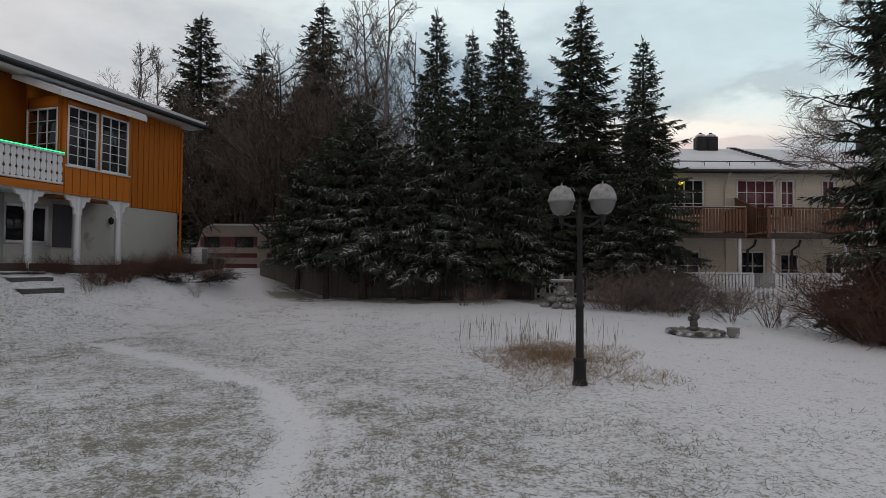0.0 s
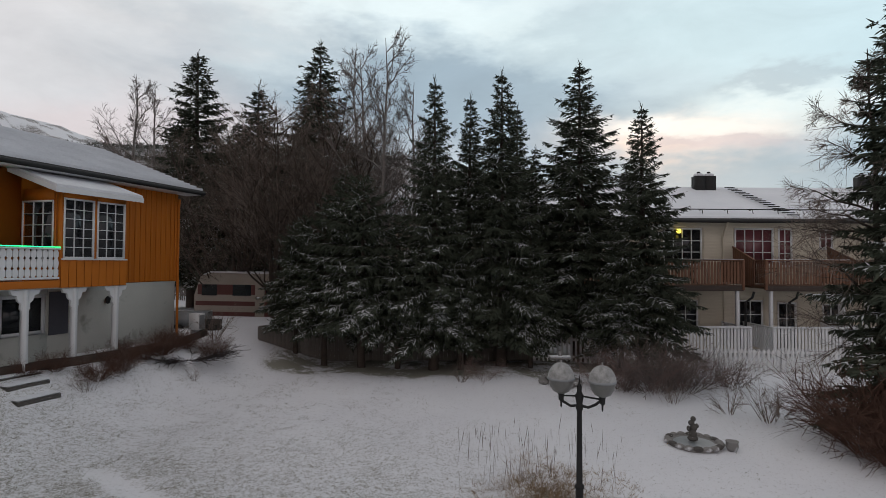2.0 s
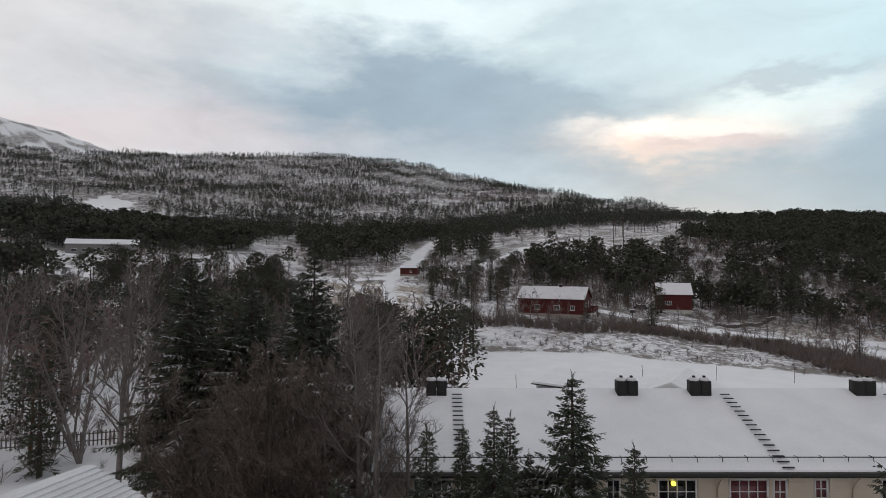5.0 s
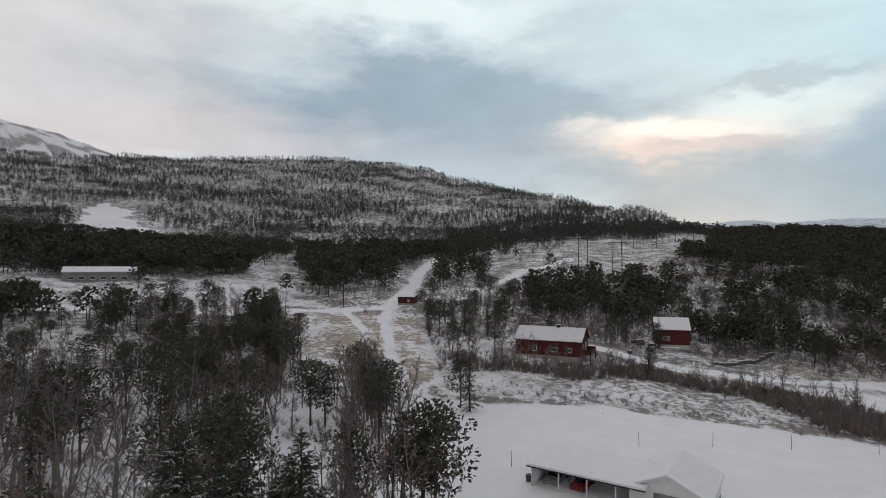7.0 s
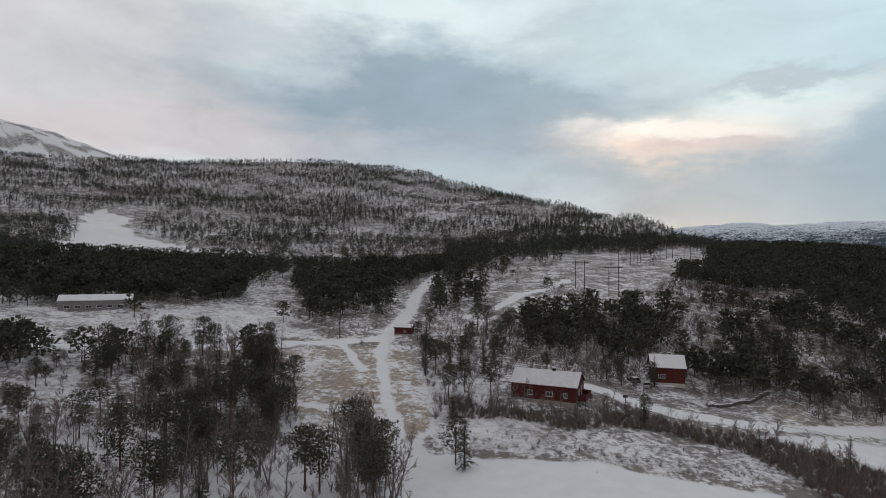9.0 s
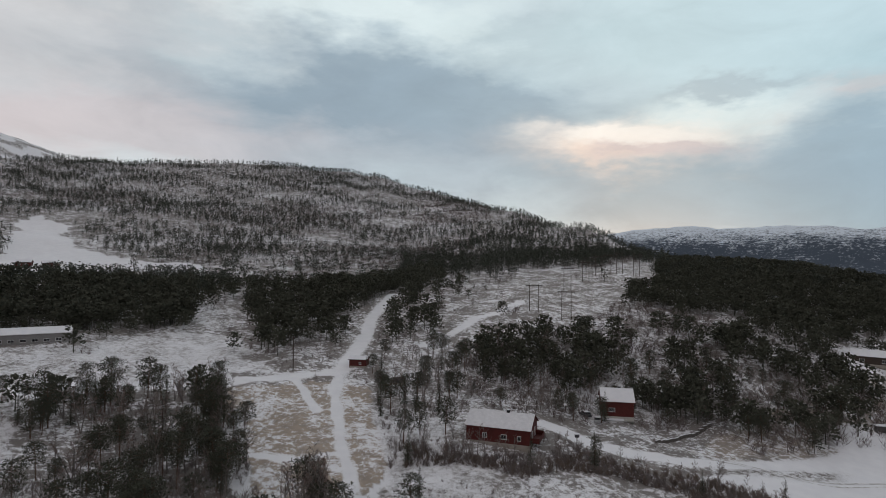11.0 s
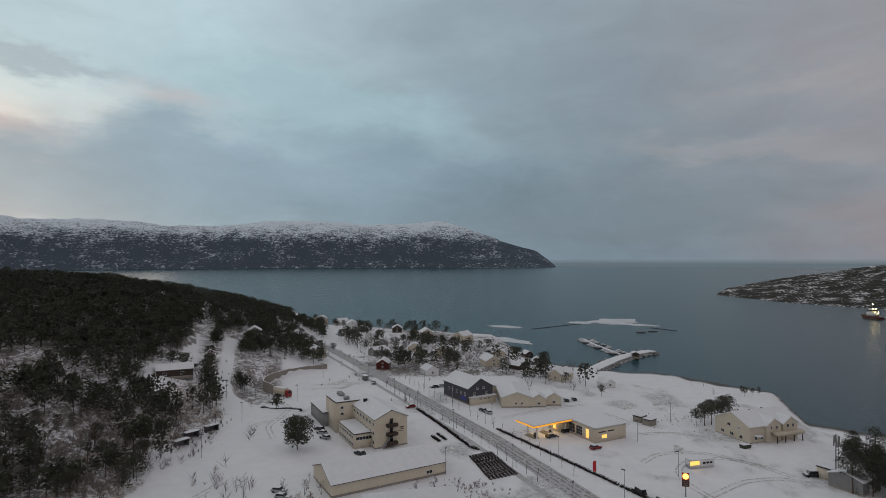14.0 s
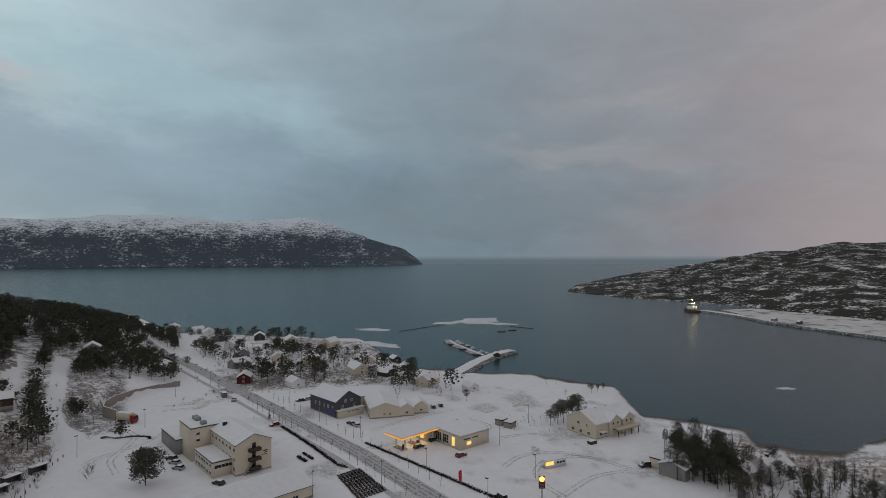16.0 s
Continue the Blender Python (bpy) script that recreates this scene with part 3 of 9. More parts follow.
bare = np.maximum(bare, 0.40 * upper_bank)
brook_side = 1 - smooth01(line_gap(gx, gy, BROOK) + 1.2 * fbm(gx, gy, 6, 39, 3), 1.5, 4.0)
bare = np.maximum(bare, 0.5 * brook_side)
bare = np.where(inside(jx, jy, BRUSH_BANK), 0.33 + 0.15 * (woods - 0.5), bare)
gardens = smooth01(g_bear, 58, 61) * (1 - smooth01(g_bear, 81, 84)) * smooth01(rr, 292, 315) * smooth01(gz, SEA + 0.6, SEA + 1.6)
bare = np.maximum(bare, gardens * (0.34 + 0.35 * (woods - 0.5) + 0.10 * fbm(gx, gy, 14, 44, 3)))
bare = np.maximum(bare, lawn * 0.62 * smooth01(gy + 0.5 * fbm(gx, gy, 1.5, 45, 3), 16.6, 17.6) * (1 - smooth01(gy, 20.5, 22)) * smooth01(gx, -6.2, -5.0) * (1 - smooth01(gx, 7, 8.5)))
fell = smooth01(rr, 1600, 2300)
bare = bare * (1 - fell) + fell * np.clip(0.26 + 1.3 * (woods - 0.5), 0.0, 0.65)
for path, wide in ((LANE, 3.5), (TRACK_A, 3.6), (TRACK_B, 1.8), (TRACK_D, 1.8), (TRACK_E, 1.6), (TRACK_C, 2.4), (LOOP, 4.5), (SIDE_ROAD, 4.0)):
    bare = bare * smooth01(line_gap(gx, gy, path) + 0.5 * fbm(gx, gy, 5, 37, 2), wide * 0.35, wide * 1.1)
far_x, far_y = gx + 14 * fbm(gx, gy, 50, 33, 3), gy + 14 * fbm(gx, gy, 50, 34, 3)
bare = np.where(inside(far_x, far_y, SKI_FIELD), 0.05 + 0.2 * np.clip(woods - 0.45, 0, 1), bare)
straw = np.maximum(np.where(in_meadow, 0.75, 0.0), np.maximum(0.45 * bank, 0.5 * marsh))
field = 1 - smooth01(np.hypot((gx - 84) / 27, (gy - 110) / 9), 0.6, 1.1)
bare = bare * (1 - 0.85 * field)
bare = bare * (0.35 + 0.65 * smooth01(trail + 0.06 * fbm(gx, gy, 0.6, 38, 2), 0.10, 0.30))
beach_rock = smooth01(g_bear, 56, 60) * (1 - smooth01(np.abs(gz - SEA - 0.2), 0.3, 0.7))
road_gap = line_gap(gx, gy, MAIN_ROAD)
wear = (1 - smooth01(road_gap, 3.2, 4.2)) * (0.4 + 0.6 * (np.abs(np.abs(road_gap - 0.0) - 1.7) < 0.7))
yard = smooth01(g_bear, 62, 66) * (rr > 120) * (rr < 300) * smooth01(fbm(gx, gy, 16, 41, 4), 0.30, 0.75)
wear = np.maximum(wear, yard * 0.75)

g_me = mesh_of("ground", np.stack([gx, gy, gz], -1).reshape(-1, 3), quads, [], smooth=True)
for key, values in (("bare", bare), ("wear", wear), ("wet", beach_rock), ("straw", straw), ("lawn", lawn)):
    at = g_me.attributes.new(key, "FLOAT", "POINT")
    at.data.foreach_set("value", values.astype(np.float32).ravel())

GROUND = bpy.data.materials.new("snowy_ground")
GROUND.use_nodes = True
gt = GROUND.node_tree
gp = gt.nodes["Principled BSDF"]
gp.inputs["Roughness"].default_value, gp.inputs["Specular IOR Level"].default_value = 0.8, 0.15
g_co = gt.nodes.new("ShaderNodeTexCoord").outputs["Object"]


def g_noise(scale, detail, rough=0.55, stretch=None):
    n = gt.nodes.new("ShaderNodeTexNoise")
    n.inputs["Scale"].default_value, n.inputs["Detail"].default_value, n.inputs["Roughness"].default_value = scale, detail, rough
    gt.links.new(g_co, n.inputs["Vector"])
    return n.outputs[0]


def g_calc(op, *values, clamp=True):
    n = gt.nodes.new("ShaderNodeMath")
    n.operation, n.use_clamp = op, clamp
    for sock, v in zip(n.inputs, values):
        if isinstance(v, (int, float)):
            sock.default_value = v
        else:
            gt.links.new(v, sock)
    return n.outputs[0]


def g_mix(fac, a, b):
    n = gt.nodes.new("ShaderNodeMix")
    n.data_type = "RGBA"
    gt.links.new(fac, n.inputs[0])
    for sock, v in ((n.inputs[6], a), (n.inputs[7], b)):
        if isinstance(v, tuple):
            sock.default_value = (*v, 1)
        else:
            gt.links.new(v, sock)
    return n.outputs[2]


def g_attr(key):
    n = gt.nodes.new("ShaderNodeAttribute")
    n.attribute_name = key
    return n.outputs["Fac"]


fleck = g_calc("MULTIPLY_ADD", g_noise(12.0, 5, 0.75), 0.42, 0.29)
patches = g_calc("ADD", g_calc("MULTIPLY_ADD", g_noise(0.7, 8, 0.80), 2.6, -1.3, clamp=False), g_calc("MULTIPLY_ADD", g_noise(0.11, 7, 0.75), 1.9, -0.95, clamp=False), clamp=False)
rough_land = g_calc("MULTIPLY_ADD", g_attr("bare"), 2.0, -0.42)
tufts = g_calc("MULTIPLY_ADD", patches, g_calc("SUBTRACT", g_calc("ADD", rough_land, 0.06), g_calc("MULTIPLY", g_attr("lawn"), 0.10)), g_calc("ADD", fleck, g_calc("MULTIPLY", g_attr("lawn"), g_calc("MULTIPLY_ADD", g_noise(34.0, 4, 0.7), 0.5, -0.25, clamp=False), clamp=False), clamp=False), clamp=False)
show = g_calc("SUBTRACT", g_calc("ADD", tufts, g_calc("MULTIPLY", g_attr("bare"), 0.42)), 0.59)
show = g_calc("MULTIPLY", show, 9.0)
growth = g_mix(g_calc("MULTIPLY_ADD", g_noise(0.12, 4), 2.5, -0.75), (0.105, 0.080, 0.066), (0.055, 0.045, 0.041))
growth = g_mix(g_calc("MULTIPLY_ADD", g_noise(30, 3), 2.0, -0.6), growth, (0.135, 0.115, 0.092))
growth = g_mix(g_calc("MULTIPLY", g_attr("lawn"), 0.9), growth, (0.19, 0.18, 0.125))
growth = g_mix(g_calc("MULTIPLY", g_attr("straw"), g_calc("MULTIPLY_ADD", g_noise(0.5, 4), 1.6, 0.0)), growth, (0.36, 0.275, 0.19))
snow_c = g_mix(g_calc("MULTIPLY_ADD", g_noise(0.3, 5), 2.0, -0.5), (0.78, 0.79, 0.82), (0.70, 0.71, 0.75))
col = g_mix(g_calc("MULTIPLY", show, 0.85), snow_c, growth)
col = g_mix(g_calc("MULTIPLY", g_attr("wear"), g_calc("MULTIPLY_ADD", g_noise(0.7, 5, 0.65), 2.6, -0.75)), col, (0.24, 0.235, 0.235))
col = g_mix(g_attr("wet"), col, (0.10, 0.095, 0.09))
gt.links.new(col, gp.inputs["Base Color"])
g_bump = gt.nodes.new("ShaderNodeBump")
g_bump.inputs["Strength"].default_value, g_bump.inputs["Distance"].default_value = 0.5, 0.05
gt.links.new(g_calc("ADD", g_calc("MULTIPLY", g_noise(14, 4), 0.5), g_calc("MULTIPLY", show, 0.5)), g_bump.inputs["Height"])
gt.links.new(g_bump.outputs[0], gp.inputs["Normal"])
g_me.materials.append(GROUND)
ground = tagged(new("ground", g_me), "snow-dusted ground with frozen grass and packed snow tracks", "ground", kind="structure")

# the fjord
SEA_MAT = bpy.data.materials.new("fjord_water")
SEA_MAT.use_nodes = True
st = SEA_MAT.node_tree
sp = st.nodes["Principled BSDF"]
sp.inputs["Base Color"].default_value = (0.008, 0.052, 0.070, 1)
sp.inputs["Roughness"].default_value = 0.20
sp.inputs["Specular IOR Level"].default_value = 0.26
sp.inputs["IOR"].default_value = 1.33
s_co = st.nodes.new("ShaderNodeTexCoord").outputs["Object"]
s_map = st.nodes.new("ShaderNodeMapping")
s_map.inputs["Scale"].default_value = (0.25, 0.6, 1)
st.links.new(s_co, s_map.inputs[0])
s_n = st.nodes.new("ShaderNodeTexNoise")
s_n.inputs["Scale"].default_value, s_n.inputs["Detail"].default_value = 1.0, 6
st.links.new(s_map.outputs[0], s_n.inputs["Vector"])
s_b = st.nodes.new("ShaderNodeBump")
s_b.inputs["Strength"].default_value, s_b.inputs["Distance"].default_value = 0.8, 0.45
st.links.new(s_n.outputs[0], s_b.inputs["Height"])
st.links.new(s_b.outputs[0], sp.inputs["Normal"])
s_az = np.radians(np.linspace(10, 135, 80))
s_r = np.array([200, 300, 450, 700, 1100, 1700, 2600, 3800, 4960.0])
a2, r2 = np.meshgrid(s_az, s_r)
sv = np.stack([r2 * np.sin(a2), r2 * np.cos(a2), np.full_like(r2, SEA)], -1).reshape(-1, 3)
n2 = len(s_az)
i, j = np.meshgrid(np.arange(len(s_r) - 1), np.arange(n2 - 1), indexing="ij")
sq = np.stack([i * n2 + j, (i + 1) * n2 + j, (i + 1) * n2 + j + 1, i * n2 + j + 1], -1).reshape(-1, 4)
sq = sq[:, ::-1] if np.cross(sv[sq[0, 1]] - sv[sq[0, 0]], sv[sq[0, 2]] - sv[sq[0, 0]])[2] < 0 else sq
tagged(new("water", mesh_of("water", sv, sq, [SEA_MAT])), "dark calm fjord water under an overcast sky", "water", kind="structure")


def far_land(name, az, near, far, up, label, mat, seed, bumpy, steep):
    """A mountain or headland that rises from the water between two shores, by bearing."""
    a = np.linspace(az[0], az[-1], 260)
    k = np.linspace(0, 1, 60)
    aa, kk = np.meshgrid(a, k)
    r0, r1, top = (np.interp(aa, az, v) for v in (near, far, up))
    r = r0 + (r1 - r0) * kk
    x, y = r * np.sin(np.radians(aa)), r * np.cos(np.radians(aa))
    z = SEA - 1.5 + (top - SEA) * np.interp(kk, *steep) + bumpy * fbm(x, y, bumpy * 14, seed, 5) * smooth01(kk, 0.0, 0.3) * np.clip((top - SEA) / 60, 0, 1)
    n = len(a)
    i, j = np.meshgrid(np.arange(len(k) - 1), np.arange(n - 1), indexing="ij")
    q = np.stack([i * n + j, i * n + j + 1, (i + 1) * n + j + 1, (i + 1) * n + j], -1).reshape(-1, 4)[:, ::-1]
    return tagged(new(name, mesh_of(name, np.stack([x, y, z], -1).reshape(-1, 3), q, [mat], smooth=True)), label, "mountain", kind="structure")


def fell_material(name, woods_c, snow_c, line, soft, haze, haze_amount, streak, scale, parts, tall):
    """Snow above a line, dark woods with snowy streaks below; haze_amount can mix a glowing veil over both."""
    m = bpy.data.materials.new(name)
    m.use_nodes = True
    t = m.node_tree
    p = t.nodes["Principled BSDF"]
    p.inputs["Roughness"].default_value, p.inputs["Specular IOR Level"].default_value = 0.9, 0.1
    co = t.nodes.new("ShaderNodeTexCoord").outputs["Object"]

    def nz(sc, stretch, detail):
        mp = t.nodes.new("ShaderNodeMapping")
        mp.inputs["Scale"].default_value = stretch
        t.links.new(co, mp.inputs[0])
        n = t.nodes.new("ShaderNodeTexNoise")
        n.inputs["Scale"].default_value, n.inputs["Detail"].default_value, n.inputs["Roughness"].default_value = sc, detail, 0.65
        t.links.new(mp.outputs[0], n.inputs["Vector"])
        return n.outputs[0]

    def calc(op, *values):
        n = t.nodes.new("ShaderNodeMath")
        n.operation, n.use_clamp = op, op in ("DIVIDE", "MAXIMUM")
        for sock, v in zip(n.inputs, values):
            if isinstance(v, (int, float)):
                sock.default_value = v
            else:
                t.links.new(v, sock)
        return n.outputs[0]

    sep = t.nodes.new("ShaderNodeSeparateXYZ")
    t.links.new(co, sep.inputs[0])
    height = calc("DIVIDE", calc("SUBTRACT", sep.outputs[2], line), soft)
    bands = nz(scale * 0.5, (1, 1, 9), 6)
    clots = nz(scale * 2.0, (1, 1, tall), 7)
    broad = nz(scale * 0.25, (1, 1, 1), 4)
    fac = calc("MULTIPLY_ADD", clots, parts[0], calc("MULTIPLY_ADD", bands, parts[1], calc("MULTIPLY_ADD", broad, parts[2], streak - sum(parts) / 2)))
    fac = calc("MAXIMUM", calc("ADD", fac, calc("MULTIPLY", height, 1.5)), 0.0)
    mix = t.nodes.new("ShaderNodeMix")
    mix.data_type = "RGBA"
    t.links.new(fac, mix.inputs[0])
    mix.inputs[6].default_value, mix.inputs[7].default_value = (*woods_c, 1), (*snow_c, 1)
    t.links.new(mix.outputs[2], p.inputs["Base Color"])
    if haze_amount:
        e = t.nodes.new("ShaderNodeEmission")
        e.inputs["Color"].default_value = (*haze, 1)
        ms = t.nodes.new("ShaderNodeMixShader")
        if haze_amount < 1:
            ms.inputs[0].default_value = haze_amount
        t.links.new(p.outputs[0], ms.inputs[1])
        t.links.new(e.outputs[0], ms.inputs[2])
        t.links.new(ms.outputs[0], t.nodes["Material Output"].inputs["Surface"])
    return m


# the far mountain's haze is put into its bluish woods and snow colours
FELL = fell_material("haze_tinted_fell", (0.070, 0.090, 0.118), (0.66, 0.74, 0.82), 165.0, 190.0, (0.28, 0.34, 0.385), 0.0, -0.24, 0.03, (3.4, 2.4, 2.2), 0.35)
HEADLAND = fell_material("rocky_headland", (0.034, 0.033, 0.028), (0.70, 0.70, 0.72), 90.0, 500.0, (0.3, 0.3, 0.3), 0.0, -0.32, 0.12, (5.5, 2.0, 6.5), 1.0)
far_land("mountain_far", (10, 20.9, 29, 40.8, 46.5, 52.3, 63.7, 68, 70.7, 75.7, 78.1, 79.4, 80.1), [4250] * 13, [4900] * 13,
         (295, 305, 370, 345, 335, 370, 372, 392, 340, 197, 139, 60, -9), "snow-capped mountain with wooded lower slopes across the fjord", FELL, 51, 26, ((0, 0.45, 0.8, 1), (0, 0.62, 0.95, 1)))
far_land("headland", (94.6, 95.6, 99.9, 105, 109.8, 114.2, 117.4, 120.7, 130), (1160, 1120, 1010, 960, 930, 850, 800, 760, 700), (1180, 1260, 1400, 1500, 1600, 1700, 1800, 1900, 1900),
         (-9.5, 0, 17, 41, 64, 78, 96, 99, 110), "low rocky headland with patchy snow and heath", HEADLAND, 61, 5, ((0, 0.03, 0.4, 0.8, 1), (0, 0.06, 0.45, 0.9, 1)))

# ---------------------------------------------------------------- building kit
UNIT = {}
CUBE_V = np.array([[x, y, z] for x in (-0.5, 0.5) for y in (-0.5, 0.5) for z in (-0.5, 0.5)])
CUBE_F = np.array([[0, 1, 3, 2], [4, 6, 7, 5], [0, 4, 5, 1], [2, 3, 7, 6], [0, 2, 6, 4], [1, 5, 7, 3]])


def blk(name, mat, parent, lo, hi, label="", turn=None):
    """A box-shaped part between two corners of its parent's space, on a mesh shared by all of its material."""
    if mat.name not in UNIT:
        UNIT[mat.name] = mesh_of("block_" + mat.name, CUBE_V, CUBE_F, [mat])
    ob = new(name, UNIT[mat.name])
    ob.parent = parent
    ob.location = [(a + b) / 2 for a, b in zip(lo, hi)]
    ob.scale = [max(b - a, 0.001) for a, b in zip(lo, hi)]
    if turn:
        ob.rotation_euler = [radians(v) for v in turn]
    if label:
        ob["label"] = label
    return ob


def boxes_mesh(name, boxes, mat):
    """One mesh of boxes given as (x0, y0, z0, x1, y1, z1)."""
    v, f = [], []
    for n, b in enumerate(boxes):
        lo, hi = np.array(b[:3]), np.array(b[3:])
        v.append((CUBE_V + 0.5) * (hi - lo) + lo)
        f.append(CUBE_F + 8 * n)
    return mesh_of(name, np.concatenate(v), np.concatenate(f), [mat])


def prism(name, outline, y0, y1, mat, axis="y"):
    """A mesh from an outline in (x, z), drawn out along y (or in (y, z) along x)."""
    n = len(outline)
    v = [(a, y, b) if axis == "y" else (y, a, b) for y in (y0, y1) for a, b in outline]
    bm = bmesh.new()
    vs = [bm.verts.new(p) for p in v]
    bm.faces.new(vs[:n])
    bm.faces.new(vs[n:][::-1])
    for k in range(n):
        bm.faces.new((vs[k], vs[k + n], vs[(k + 1) % n + n], vs[(k + 1) % n]))
    bmesh.ops.recalc_face_normals(bm, faces=bm.faces)
    me = bpy.data.meshes.new(name)
    bm.to_mesh(me)
    bm.free()
    me.materials.append(mat)
    return me


def lathe(name, profile, mat, sides=16, smooth=True):
    """A mesh turned round z from (radius, height) pairs."""
    a = np.linspace(0, 2 * np.pi, sides, endpoint=False)
    v = np.array([[r * math.cos(t), r * math.sin(t), z] for r, z in profile for t in a])
    f = [[i * sides + j, i * sides + (j + 1) % sides, (i + 1) * sides + (j + 1) % sides, (i + 1) * sides + j] for i in range(len(profile) - 1) for j in range(sides)]
    return mesh_of(name, v, f, [mat], smooth=smooth)


def tube_arrays(points, radii, sides=5):
    """Vertices and triangles of a tube along points."""
    p = np.asarray(points, float)
    r = np.broadcast_to(radii, (len(p),))
    d = np.gradient(p, axis=0)
    d /= np.linalg.norm(d, axis=1)[:, None] + 1e-9
    ref = np.array([0, 0, 1.0]) if abs(d[0, 2]) < 0.9 else np.array([1.0, 0, 0])
    u = np.cross(d, ref)
    u /= np.linalg.norm(u, axis=1)[:, None] + 1e-9
    w = np.cross(d, u)
    a = np.linspace(0, 2 * np.pi, sides, endpoint=False)
    v = (p[:, None] + r[:, None, None] * (np.cos(a)[None, :, None] * u[:, None] + np.sin(a)[None, :, None] * w[:, None])).reshape(-1, 3)
    f = []
    for i in range(len(p) - 1):
        for j in range(sides):
            a0, a1 = i * sides + j, i * sides + (j + 1) % sides
            f += [[a0, a1, a1 + sides], [a0, a1 + sides, a0 + sides]]
    return v, np.array(f)


def tube(name, points, radii, mat, sides=8):
    v, f = tube_arrays(points, radii, sides)
    return mesh_of(name, v, f, [mat], smooth=True)


WINDOWS = {}


def window(parent, x, y, z, w, h, cols=2, rows=2, turn=0.0, frame_mat=None, pane_mat=None, bar=0.03, edge=0.06, deep=0.08, name="window"):
    """A window: a frame with glazing bars and its pane, at the centre of its sill line; it faces -y before the turn."""
    frame_mat, pane_mat = frame_mat or WHITE_PAINT, pane_mat or GLASS
    key = (w, h, cols, rows, frame_mat.name, pane_mat.name, bar, edge, deep)
    if key not in WINDOWS:
        b = [(-w / 2, -deep / 2, 0, -w / 2 + edge, deep / 2, h), (w / 2 - edge, -deep / 2, 0, w / 2, deep / 2, h),
             (-w / 2 + edge, -deep / 2, 0, w / 2 - edge, deep / 2, edge), (-w / 2 + edge, -deep / 2, h - edge, w / 2 - edge, deep / 2, h)]
        iw, ih = w - 2 * edge, h - 2 * edge
        b += [(-iw / 2 + iw * k / cols - bar / 2, -deep * 0.35, edge, -iw / 2 + iw * k / cols + bar / 2, deep * 0.2, h - edge) for k in range(1, cols)]
        b += [(-iw / 2, -deep * 0.34, edge + ih * k / rows - bar / 2, iw / 2, deep * 0.19, edge + ih * k / rows + bar / 2) for k in range(1, rows)]
        b += [(-w / 2 - 0.04, -deep / 2 - 0.05, -0.04, w / 2 + 0.04, deep / 2, 0.0)]
        WINDOWS[key] = (boxes_mesh("window_frame", b, frame_mat), boxes_mesh("pane", [(-iw / 2, 0.0, edge, iw / 2, 0.012, h - edge)], pane_mat))
    f, p = WINDOWS[key]
    ob = part(name, f, None, parent)
    ob.location, ob.rotation_euler = (x, y, z), (0, 0, radians(turn))
    part("pane", p, None, ob)
    return ob


def walled(u0, u1, z0, z1, holes):
    """Rectangles (u0, z0, u1, z1) that fill a wall and leave out its holes."""
    us = sorted({u0, u1, *(h[0] for h in holes), *(h[2] for h in holes)})
    out = []
    for a, b in zip(us, us[1:]):
        cuts = sorted((h[1], h[3]) for h in holes if h[0] <= a + 1e-6 and h[2] >= b - 1e-6)
        z = z0
        for lo, hi in cuts:
            if lo > z:
                out.append((a, z, b, lo))
            z = hi
        if z < z1:
            out.append((a, z, b, z1))
    return out


def roof_slabs(L, W, H, rise, over, gable, t0, t1):
    """Outlines of both roof slopes, between heights t0 and t1 over the rafters."""
    hw = W / 2 + over
    drop = rise * over / (W / 2)
    return [[(-hw, H - drop + t0), (0, H + rise + t0), (0, H + rise + t1), (-hw, H - drop + t1)], [(hw, H - drop + t0), (hw, H - drop + t1), (0, H + rise + t1), (0, H + rise + t0)]]


